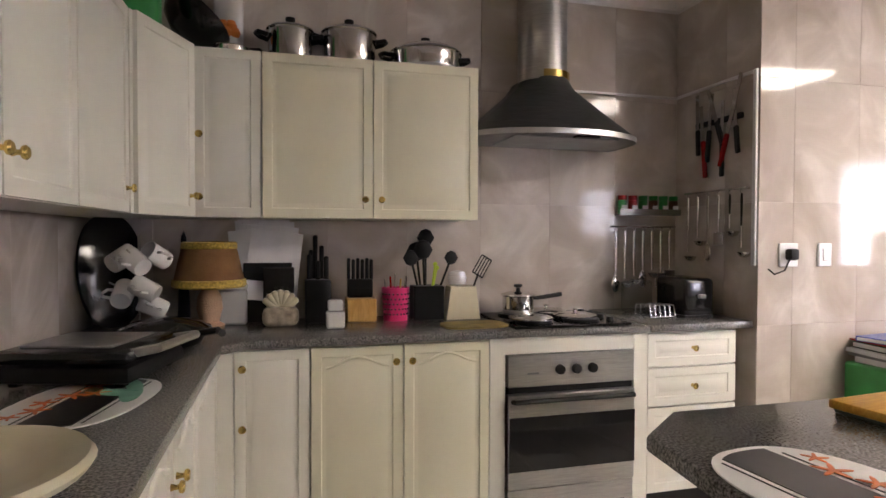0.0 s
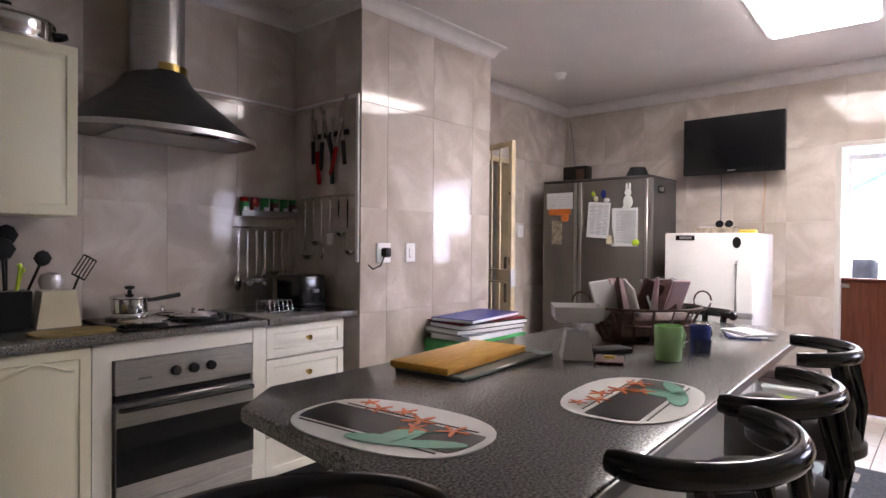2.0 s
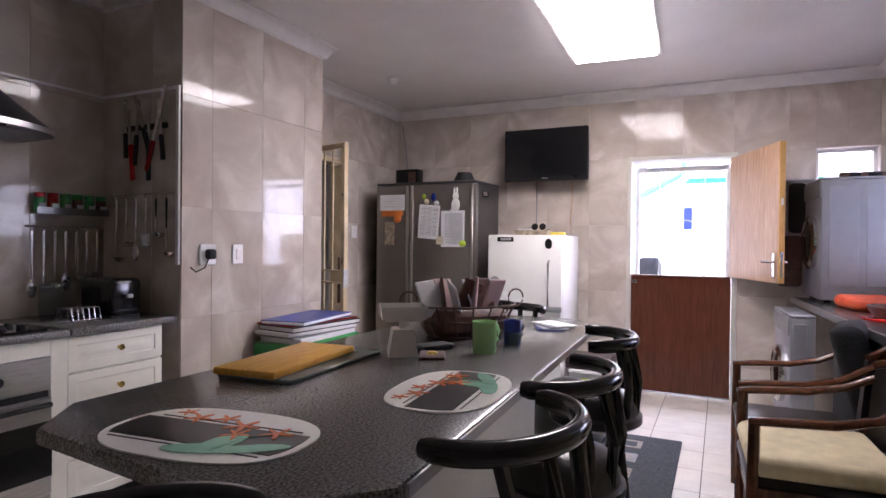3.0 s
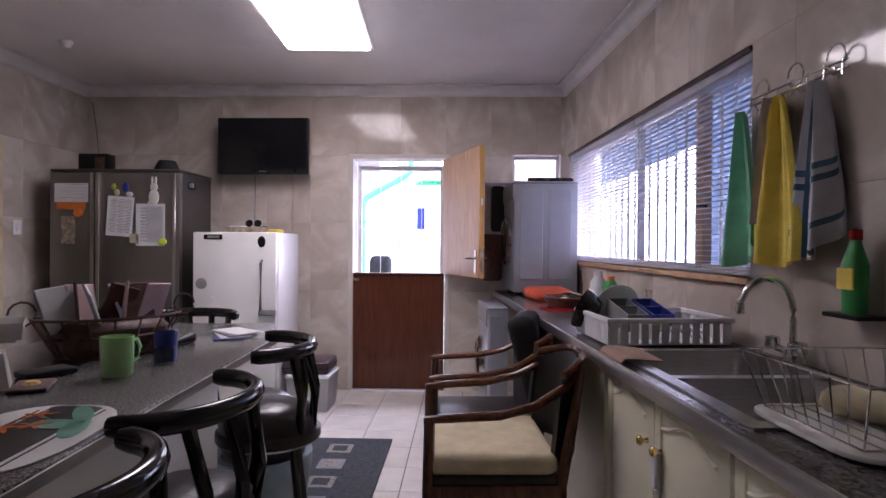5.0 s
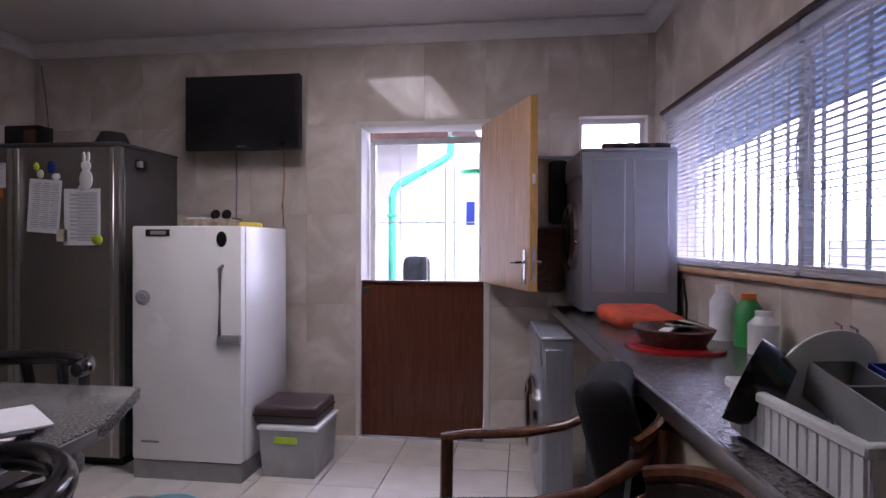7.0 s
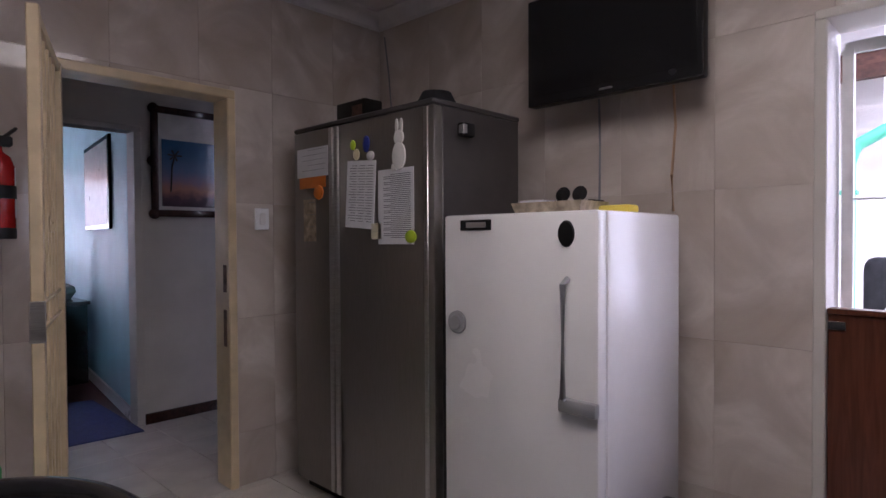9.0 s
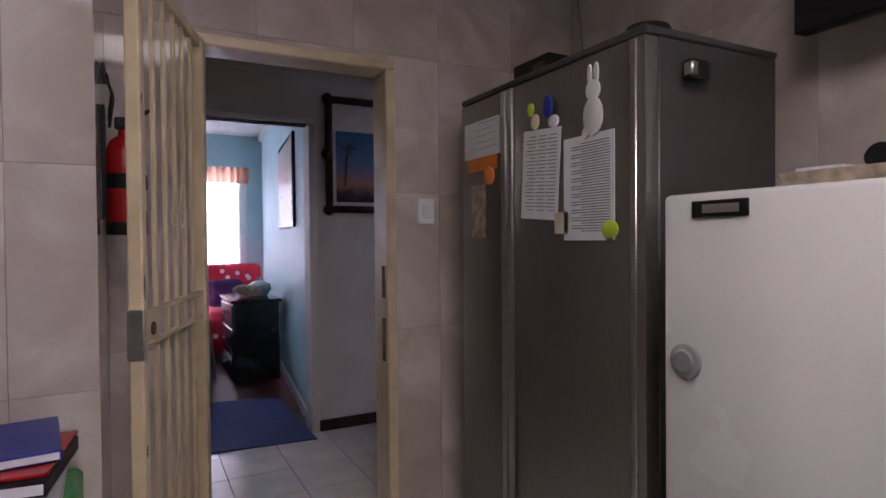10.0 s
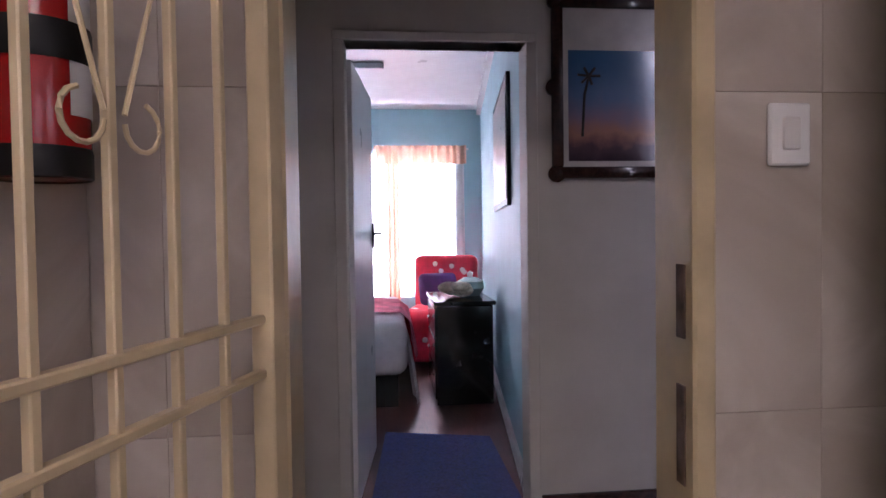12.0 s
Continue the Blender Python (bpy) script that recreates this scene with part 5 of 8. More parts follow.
def arm_chair(m, cushion):
    c = thing("armchair", m, "brown wooden armchair with a rounded back" + (" and cream seat cushion" if cushion else " and black leather seat"), "chair", "wooden armchairs")
    # faces +y, width along x
    for x in (-0.25, 0.25):
        bm = bmesh.new()
        tube(bm, [(x, 0.235, 0.0), (x, 0.235, 0.30), (x, 0.23, 0.66)], [0.018, 0.022, 0.02], 8)
        part("front_leg", bm, M_CHAIR_WOOD, c)
        bm = bmesh.new()
        tube(bm, [(x * 0.9, -0.30, 0.0), (x * 0.95, -0.25, 0.40), (x * 0.95, -0.29, 0.64), (x * 0.8, -0.33, 0.84)], [0.018, 0.024, 0.022, 0.018], 8)
        part("back_leg", bm, M_CHAIR_WOOD, c)
        bm = bmesh.new()
        s = 1 if x > 0 else -1
        tube(bm, [(x, 0.25, 0.655), (x * 1.04, 0.15, 0.665), (x * 1.06, -0.02, 0.675), (x * 1.03, -0.15, 0.705), (x * 0.9, -0.27, 0.77), (x * 0.7, -0.335, 0.83)], [0.02, 0.024, 0.024, 0.024, 0.024, 0.02], 10, flat=0.7)
        part("arm", bm, M_CHAIR_WOOD, c)
        part("seat_rail", bx(x - 0.014, x + 0.014, -0.25, 0.24, 0.34, 0.42, bevel=0.004), M_CHAIR_WOOD, c)
    part("seat_rail", bx(-0.25, 0.25, 0.215, 0.243, 0.34, 0.42, bevel=0.004), M_CHAIR_WOOD, c)
    part("seat", bx(-0.245, 0.245, -0.25, 0.25, 0.40, 0.45, bevel=0.02, seg=3), M_LEATHER, c, "black leather seat")
    bm = bmesh.new()
    n = 14
    lo = []
    for k in range(n + 1):
        a = radians(200 + 140 * k / n)
        lo.append((0.25 * math.cos(a), -0.16 + 0.19 * math.sin(a)))
    for off in (0,):
        ring0 = [bm.verts.new((x, y, 0.48)) for x, y in lo]
        ring1 = [bm.verts.new((x * 1.0, y - 0.03, 0.80 + 0.05 * math.sin(math.pi * k / n))) for k, (x, y) in enumerate(lo)]
        ring2 = [bm.verts.new((x * 0.9, y * 0.86 - 0.055, 0.80 + 0.05 * math.sin(math.pi * k / n))) for k, (x, y) in enumerate(lo)]
        ring3 = [bm.verts.new((x * 0.9, y * 0.86 - 0.02, 0.48)) for x, y in lo]
        for a, b in ((ring0, ring1), (ring1, ring2), (ring2, ring3), (ring3, ring0)):
            for k in range(n):
                bm.faces.new((a[k], a[k + 1], b[k + 1], b[k]))
        for k in (0, n):
            bm.faces.new((ring0[k], ring1[k], ring2[k], ring3[k]))
    part("backrest", bm, M_LEATHER, c, "black leather padded backrest")
    bm = bmesh.new()
    tube(bm, [(x * 1.02, y - 0.03, 0.815 + 0.05 * math.sin(math.pi * k / n)) for k, (x, y) in enumerate(lo)], 0.017, 8)
    part("crest_rail", bm, M_CHAIR_WOOD, c)
    if cushion:
        bm = bmesh.new()
        box(bm, -0.265, 0.265, -0.24, 0.25, 0.452, 0.53, bevel=0.036, seg=4)
        for v in bm.verts:
            v.co.z += 0.012 * math.sin(9 * v.co.x) * math.cos(7 * v.co.y)
        part("cushion", bm, M_CUSHION, c, "cream cloth cushion")
    return c


arm_chair(pose(3.13, -0.15, 0, 0, 0, 3), True)
arm_chair(pose(3.79, -0.14, 0, 0, 0, 2), False)
jk = bmesh.new()
box(jk, -0.19, 0.19, -0.09, 0.05, 0.0, 0.50, bevel=0.05, seg=3)
for v in jk.verts:
    v.co.y += 0.03 * math.sin(14 * v.co.x + 6 * v.co.z)
    v.co.x *= 0.75 + 0.5 * (0.5 - v.co.z)
solid("jacket", jk, M_BLACKCLOTH, "black jacket hung over the back of an armchair", "jacket", pose(3.80, -0.41, 0.44, -8, 0, 0))

# ---- appliances on the far wall ----
FX = 5.18
bf = thing("fridge_freezer", pose(FX, 0, 0), "tall two-door grey steel fridge with notes stuck on it", "fridge")
FB0, FB1, FS, FT = 2.115, 3.13, 2.775, 1.845
part("body", bx(0.055, 0.575, FB0 + 0.005, FB1 - 0.005, 0.05, FT - 0.01, bevel=0.006), M_FRIDGE_DARK, bf, "dark grey cabinet sides")
part("top_cover", bx(0.0, 0.575, FB0, FB1, FT - 0.012, FT + 0.012, bevel=0.006), M_FRIDGE_DARK, bf)
part("plinth", bx(0.06, 0.56, FB0 + 0.02, FB1 - 0.02, 0.0, 0.055), M_BLACK_MATT, bf)
for a, b in ((FB0, FS - 0.004), (FS + 0.004, FB1)):
    dr = part("door", bx(0.0, 0.052, a, b, 0.06, FT - 0.015, bevel=0.008, seg=2), M_FRIDGE, bf)
part("handle_strip", bx(-0.014, 0.001, FS + 0.006, FS + 0.036, 0.07, FT - 0.02, bevel=0.006, seg=2), M_STEEL, bf, "bright full-height handle strip")
part("handle_strip", bx(-0.014, 0.001, FS - 0.036, FS - 0.006, 0.07, FT - 0.02, bevel=0.006, seg=2), M_STEEL, bf, "bright full-height handle strip")
part("edge_strip", bx(-0.006, 0.001, FB0 + 0.03, FB0 + 0.055, 0.07, FT - 0.02, bevel=0.003), M_STEEL, bf, "bright edge strip")


def note(y0, y1, z0, z1, material, label, lines=0, tilt=0.0, cols=1):
    n = thing("note", pose(FX - 0.003, (y0 + y1) / 2, (z0 + z1) / 2, tilt, 0, 0), label, "note", "notes on the fridge")
    w, h = (y1 - y0) / 2, (z1 - z0) / 2
    part("sheet", bx(-0.0035, -0.001, -w, w, -h, h), material, n, "", None)
    if lines:
        bm = bmesh.new()
        for k in range(lines):
            for c in range(cols):
                a = -w * 0.85 + 2 * w * 0.85 * c / cols
                box(bm, -0.0042, -0.0034, a, a + 1.6 * w / cols * (0.95 if k % 3 else 0.7), h * 0.86 - 1.72 * h * k / lines - h * 0.02, h * 0.86 - 1.72 * h * k / lines)
        part("print", bm, M_INK, n, "rows of grey print", None)
    return n


note(2.226, 2.452, 1.268, 1.59, M_PAPER, "white printed page stuck on the fridge door", 34)
note(2.475, 2.68, 1.34, 1.645, M_PAPER, "white page with columns of print on the fridge door", 22, 4, 3)
note(2.43, 2.50, 1.29, 1.36, M_CREAMPLASTIC, "small cream card under the pages", 2)
note(2.825, 3.09, 1.60, 1.745, M_PAPER, "calendar card on the narrow fridge door", 5)
note(2.845, 3.07, 1.545, 1.60, M_ORANGE, "orange strip of a calendar on the fridge door")
note(2.93, 3.035, 1.28, 1.49, M_SKIN, "small brown picture card on the fridge door", 3)


def magnet(y, z, r, material, label, ry=1.0):
    bm = bmesh.new()
    lathe(bm, [(0.0, 0.0), (r, 0.0), (r * 0.95, 0.006), (r * 0.5, 0.011), (0.0, 0.012)], 14, sx=ry)
    return solid("fridge_magnet", bm, material, label, "magnet", pose(FX - 0.006, y, z, 0, -90, 0), "fridge magnets")


magnet(2.60, 1.675, 0.022, M_CREAMPLASTIC, "cream heart magnet on the fridge", 1.2)
magnet(2.625, 1.72, 0.018, M_LIME, "yellow-green flower magnet on the fridge", 1.3)
magnet(2.53, 1.715, 0.024, M_BLUE, "dark blue figure-shaped magnet on the fridge", 1.6)
magnet(2.50, 1.66, 0.026, M_PAPER, "white label magnet on the fridge", 0.8)
magnet(2.243, 1.30, 0.034, M_LIME, "lime green frog-shaped magnet on the fridge", 0.8)
magnet(2.90, 1.52, 0.04, M_ORANGE, "orange animal-shaped magnet on the fridge", 0.9)
rb = bmesh.new()
for cx, cy, rx, ry in ((0.0, 0.0, 0.058, 0.040), (0.078, 0.0, 0.031, 0.029), (0.128, 0.014, 0.030, 0.009), (0.128, -0.014, 0.030, 0.009), (-0.045, 0.032, 0.016, 0.016)):
    prism(rb, oval(rx, ry, 22, 2.0, cx, cy), 0.0, 0.007 + 0.05 * ry, bevel=0.001)
solid("fridge_magnet", rb, M_CERAMIC, "white rabbit-shaped magnet on the fridge", "magnet", pose(FX - 0.006, 2.31, 1.64, 0, -90, 0), "fridge magnets")
tp = thing("tape_measure", pose(5.36, FB0 + 0.0045, 1.745), "orange and grey clip magnet on the fridge side", "magnet")
part("case", bx(-0.04, 0.04, -0.04, 0.0, -0.03, 0.03, bevel=0.012, seg=2), M_BLACK_MATT, tp)
part("label", bx(-0.041, -0.015, -0.042, -0.01, -0.02, 0.02, bevel=0.004), M_STEEL, tp, "silver face")
rd = thing("radio", pose(5.45, 2.93, FT + 0.013), "small black radio on top of the fridge", "radio")
part("case", bx(-0.06, 0.06, -0.12, 0.12, 0, 0.15, bevel=0.01, seg=2), M_BLACK_MATT, rd)
part("speaker", bx(-0.063, -0.059, -0.1, -0.02, 0.02, 0.12), M_TWINE, rd, "brown grille", None)
hc = bmesh.new()
lathe(hc, [(0.0, 0.10), (0.07, 0.095), (0.10, 0.04), (0.11, 0.01), (0.15, 0.004), (0.15, 0.0), (0.0, 0.0)], 24, sy=0.9)
solid("cap", hc, M_BLACKCLOTH, "dark cap lying on top of the fridge", "cap", pose(5.43, 2.34, FT + 0.013))
bd = bmesh.new()
box(bd, -0.01, 0.01, -0.055, 0.055, 0.0, 1.25, bevel=0.003)
solid("ironing_board", bd, M_TAN, "tan board standing in the gap beside the fridge", "board", pose(5.55, 2.045, 0.0))

fz = thing("upright_freezer", pose(5.08, 0, 0), "old white upright freezer with a long handle", "freezer")
F0, F1, FZT = 1.335, 1.966, 1.376
part("body", bx(0.06, 0.605, F0, F1, 0.10, FZT, bevel=0.012, seg=2), M_APPL_WHITE, fz)
part("door", bx(0.0, 0.055, F0, F1, 0.105, FZT, bevel=0.012, seg=2), M_APPL_WHITE, fz)
part("kick_plate", bx(0.012, 0.59, F0 + 0.005, F1 - 0.005, 0.0, 0.10), M_GREY_PLASTIC, fz, "grey kick plate")
bm = bmesh.new()
tube(bm, [(0.0, F0 + 0.105, 1.165), (-0.03, F0 + 0.105, 1.15), (-0.03, F0 + 0.105, 0.80), (0.0, F0 + 0.10, 0.775)], 0.010, 8)
box(bm, -0.03, 0.0, F0 - 0.006, F0 + 0.125, 0.755, 0.80, bevel=0.008, seg=2)
part("handle", bm, M_GREY_PLASTIC, fz, "grey lever handle")
part("badge", bx(-0.006, 0.0, F1 - 0.226, F1 - 0.085, 1.32, 1.357, bevel=0.002), M_BLACK_MATT, fz, "dark maker badge")
part("badge", bx(-0.0075, -0.005, F1 - 0.205, F1 - 0.115, 1.329, 1.348), M_STEEL, fz, "silver badge inlay")
part("maker_mark", bx(-0.002, 0.0, F1 - 0.16, F1 - 0.055, 0.20, 0.212), M_INK, fz)
bm = bmesh.new()
lathe(bm, [(0.0, 0.0), (0.042, 0.0), (0.04, 0.009), (0.028, 0.011), (0.024, 0.016), (0.0, 0.016)], 24)
bmesh.ops.rotate(bm, verts=bm.verts, cent=(0, 0, 0), matrix=Matrix.Rotation(radians(-90), 3, "Y"))
bmesh.ops.translate(bm, verts=bm.verts, vec=(0, F1 - 0.067, 0.989))
part("lock", bm, M_GREY_PLASTIC, fz, "round grey lock")
bm = bmesh.new()
lathe(bm, [(0.0, 0.0), (0.03, 0.0), (0.027, 0.006), (0.0, 0.008)], 20, sx=1.4)
bmesh.ops.rotate(bm, verts=bm.verts, cent=(0, 0, 0), matrix=Matrix.Rotation(radians(-90), 3, "Y"))
bmesh.ops.translate(bm, verts=bm.verts, vec=(0, F0 + 0.11, 1.305))
part("oval_magnet", bm, M_BLACK_MATT, fz, "dark oval magnet")
eb = thing("egg_box", pose(5.38, 1.66, FZT + 0.001), "grey egg carton tray on top of the freezer", "egg box")
bm = bmesh.new()
prism(bm, [(-0.1, -0.15), (0.1, -0.15), (0.1, 0.15), (-0.1, 0.15)], 0, 0.045)
for v in bm.verts:
    if v.co.z < 0.02:
        v.co.x *= 0.85
        v.co.y *= 0.9
part("tray", bm, M_SKIN, eb, "", None)
part("blue_sheet", bx(-0.08, 0.04, 0.02, 0.12, 0.046, 0.054), M_BLUECLOTH, eb, "", None)
sg = thing("sunglasses", pose(5.40, 1.62, FZT + 0.075), "pair of dark sunglasses on the egg carton", "sunglasses")
for s in (-1, 1):
    bm = bmesh.new()
    lathe(bm, [(0.0, 0.0), (0.03, 0.002), (0.03, 0.006), (0.0, 0.01)], 16)
    bmesh.ops.transform(bm, matrix=pose(0, s * 0.035, 0.0, 0, -75, 0), verts=bm.verts)
    part("lens", bm, M_BLACK, sg)
    part("temple", bx(0.0, 0.11, s * 0.07 - 0.002, s * 0.07 + 0.002, -0.028, -0.02), M_BLACK, sg)
yb = bx(-0.04, 0.04, -0.06, 0.06, 0, 0.03, bevel=0.01, seg=2)
solid("cloth", yb, M_YELLOW, "folded yellow cloth on top of the freezer", "cloth", pose(5.45, 1.46, FZT + 0.001))

tv = thing("television", pose(5.745, 1.668, 1.89), "black flat television mounted on the wall", "television")
part("case", bx(0.012, 0.06, -0.392, 0.392, 0.0, 0.482, bevel=0.01, seg=2), M_BLACK_MATT, tv)
part("bezel", bx(0.0, 0.013, -0.392, 0.392, 0.0, 0.482, bevel=0.004), M_BLACK, tv)
part("screen", bx(-0.0015, 0.002, -0.37, 0.37, 0.045, 0.458), M_SCREEN, tv, "dark glossy screen", None)
part("maker_mark", bx(-0.002, 0.0, -0.03, 0.03, 0.018, 0.026), M_STEEL, tv, "", None)
part("wall_bracket", bx(0.06, 0.194, -0.1, 0.1, 0.15, 0.35), M_BLACK_MATT, tv)
for nm, pts in (("cable", [(5.93, 1.80, 1.92), (5.93, 1.795, 1.7), (5.932, 1.80, 1.42)]), ("cable", [(5.93, 1.46, 1.92), (5.93, 1.452, 1.75), (5.93, 1.468, 1.55), (5.93, 1.46, 1.40)]), ("cable", [(5.93, 3.28, 2.55), (5.93, 3.24, 2.3), (5.93, 3.2, 1.9)])):
    bm = bmesh.new()
    tube(bm, pts, 0.005, 6)
    solid(nm, bm, M_TAN if pts[0][1] < 1.6 else M_INK, "thin cable running down the tiled wall", "cable")

sb = thing("storage_box", pose(5.19, 0.96, 0.0), "clear plastic storage box with a dark lid on the floor", "storage box")
bm = bmesh.new()
prism(bm, [(0, 0), (0.36, 0), (0.36, 0.33), (0, 0.33)], 0.0, 0.27)
for v in bm.verts:
    if v.co.z < 0.1:
        v.co.x = 0.18 + (v.co.x - 0.18) * 0.9
        v.co.y = 0.165 + (v.co.y - 0.165) * 0.9
part("tub", bm, M_BOX, sb, "", None)
part("rim", bx(-0.008, 0.368, -0.008, 0.338, 0.262, 0.285, bevel=0.005), M_PAPER, sb)
part("label", bx(-0.004, 0.006, 0.11, 0.24, 0.19, 0.225), M_LIME, sb, "yellow-green label", None)
cs = thing("game_case", pose(5.21, 0.97, 0.286), "dark brown closed case on the storage box", "case")
part("case", bx(0, 0.33, 0.0, 0.36, 0, 0.10, bevel=0.02, seg=3), mat("dark_brown_plastic", (0.05, 0.03, 0.03), 0.35), cs)
part("seam", bx(-0.002, 0.332, -0.002, 0.362, 0.045, 0.052), M_BLACK_MATT, cs)

# ---- ceiling fittings ----
cl = thing("ceiling_light", pose(4.12, 0.87, H, 0, 0, 2.5), "large yellowed fluorescent ceiling light, switched on", "ceiling light")
part("frame", bx(-0.66, 0.80, -0.315, 0.315, -0.012, -0.002, bevel=0.003), M_WHITE, cl)
part("diffuser", bx(-0.63, 0.77, -0.285, 0.285, -0.028, -0.0125, bevel=0.006, seg=2), M_LAMP, cl, "glowing yellow diffuser")
bm = bmesh.new()
lathe(bm, [(0.0, -0.05), (0.03, -0.05), (0.035, -0.03), (0.05, -0.01), (0.05, -0.002)], 20)
solid("ceiling_sensor", bm, M_WHITE, "small round white ceiling sensor", "sensor", pose(4.76, 2.72, H))

# ---- sockets and switches ----


def plate(m, label, plug=False, switch=True):
    p = thing("wall_socket" if not switch else "light_switch", m, label, "socket" if not switch else "switch")
    hw = 0.041 if switch else 0.056
    part("plate", bx(-hw, hw, -0.012, 0.0, -0.058, 0.058, bevel=0.004), M_SWITCH, p)
    if switch:
        part("rocker", bx(-0.018, 0.018, -0.018, -0.011, -0.03, 0.03, bevel=0.003), M_WHITE, p)
    else:
        for x, z in ((-0.012, 0.0), (0.012, 0.0), (0.0, 0.02)):
            part("pin_hole", bx(x - 0.003, x + 0.003, -0.0128, -0.0115, z - 0.003, z + 0.003), M_BLACK_MATT, p, "", None)
        part("switch", bx(0.028, 0.042, -0.016, -0.011, -0.012, 0.012, bevel=0.002), M_WHITE, p)
    return p


plate(pose(2.827, PY, 1.222), "white wall socket with a black plug in it", True, False)
plate(pose(3.048, PY, 1.222), "white light switch plate on the tiled pillar")
plate(pose(5.108, YH, 1.40), "white light switch plate beside the hall doorway")
plg = thing("plug", pose(2.822, PY - 0.012, 1.225), "black plug and cable in the wall socket", "plug")
bm = bmesh.new()
box(bm, -0.025, 0.025, -0.045, 0.0, -0.028, 0.028, bevel=0.012, seg=2)
part("body", bm, M_BLACK_MATT, plg)
bm = bmesh.new()
tube(bm, [(-0.02, -0.03, -0.02), (-0.05, -0.03, -0.075), (-0.10, -0.02, -0.095), (-0.125, -0.008, -0.07)], 0.004, 6)
part("cord", bm, M_BLACK_MATT, plg)
tr = thing("cable_trunking", pose(PX0 - 0.016, PY + 0.02, 0), "white plastic cable trunking on the pillar edge", "trunking")
part("upright", bx(0.0, 0.015, -0.012, 0.012, 1.17, 2.12, bevel=0.003), M_WHITE, tr)
part("run", bx(0.0, 0.015, 0.013, YS - PY - 0.02, 2.105, 2.118), M_WHITE, tr)
rn = bx(1.9, PX0 - 0.002, YS - 0.014, YS - 0.001, 2.105, 2.118)
solid("trim_strip", rn, M_WHITE, "thin white strip along the tiles", "trim")

# ---- stove wall racks ----
sr = thing("spice_rack", pose(2.45, YS - 0.001, 1.435), "steel wall rack holding six spice jars", "rack")
part("shelf", bx(-0.195, 0.195, -0.06, 0.0, -0.006, 0.0), M_STEEL_DARK, sr)
part("front_rail", bx(-0.195, 0.195, -0.062, -0.057, 0.0, 0.03), M_STEEL_DARK, sr)
for k in range(6):
    j = thing("spice_jar", pose(2.285 + 0.066 * k, YS - 0.032, 1.4355), "small glass spice jar with a %s lid" % ("red" if k < 2 else "green"), "jar", "spice jars")
    bm = bmesh.new()
    lathe(bm, [(0.0, 0.0), (0.024, 0.0), (0.025, 0.004), (0.025, 0.075), (0.02, 0.08), (0.0, 0.08)], 16)
    part("glass", bm, [M_RED, M_TWINE, M_GREEN][0 if k == 1 else (1 if k % 2 else 2)], j)
    bm = bmesh.new()
    lathe(bm, [(0.025, 0.08), (0.025, 0.105), (0.0, 0.106)], 16)
    part("lid", bm, M_RED if k < 2 else M_GREEN, j)
    part("label", bx(-0.016, 0.016, -0.0262, -0.02, 0.025, 0.05), M_PAPER, j, "white label", None)


def utensil(m, kind, length, label, group):
    u = thing("kitchen_utensil", m, label, "utensil", group)
    bm = bmesh.new()
    tube(bm, [(0.0, 0.0, 0.0), (0.012, 0.0, -0.012), (0.0, 0.0, -0.026)], 0.003, 6)
    part("hook", bm, M_CHROME, u)
    bm = bmesh.new()
    tube(bm, [(0, 0, -0.02), (0, 0, -0.05), (0, 0, -length * 0.5)], [0.006, 0.009, 0.006], 8, flat=0.5)
    part("handle", bm, M_BLACK_MATT if kind == "black" else M_CHROME, u)
    bm = bmesh.new()
    tube(bm, [(0, 0, -length * 0.5), (0, 0, -length * 0.8)], 0.004, 6)
    if kind in ("ladle", "black"):
        lathe(bm, [(0.0, -0.03), (0.022, -0.022), (0.036, 0.0), (0.034, 0.0), (0.02, -0.018), (0.0, -0.025)], 18, 0, -0.02, -length * 0.86)
    elif kind == "turner":
        box(bm, -0.035, 0.035, -0.003, 0.003, -length, -length * 0.76, bevel=0.002)
    else:
        lathe(bm, [(0.0, -0.05), (0.015, -0.042), (0.028, 0.0), (0.015, 0.042), (0.0, 0.05)], 14, 0, 0, -length * 0.88, sy=0.25)
    part("head", bm, M_CHROME, u)
    return u


rl = thing("utensil_rail", pose(2.42, YS - 0.001, 1.365), "steel rail for hanging utensils on the tiles", "rail")
bm = bmesh.new()
tube(bm, [(-0.21, -0.035, 0), (0.21, -0.035, 0)], 0.006, 8)
for x in (-0.19, 0.19):
    tube(bm, [(x, -0.035, 0), (x, 0, 0)], 0.006, 8)
part("bar", bm, M_CHROME, rl)
for k, (kd, ln) in enumerate((("spoon", 0.36), ("ladle", 0.36), ("ladle", 0.34), ("spoon", 0.33), ("ladle", 0.30), ("turner", 0.34), ("turner", 0.32))):
    utensil(pose(2.245 + 0.058 * k, YS - 0.036, 1.36), kd, ln, "long polished steel %s hanging from the rail" % kd, "utensils on the stove rail")
rl = thing("utensil_rail", pose(PX0 - 0.001, 3.03, 1.55), "steel rail for hanging utensils on the pillar side", "rail")
bm = bmesh.new()
tube(bm, [(-0.035, -0.22, 0), (-0.035, 0.24, 0)], 0.006, 8)
for y in (-0.2, 0.22):
    tube(bm, [(-0.035, y, 0), (0, y, 0)], 0.006, 8)
part("bar", bm, M_CHROME, rl)
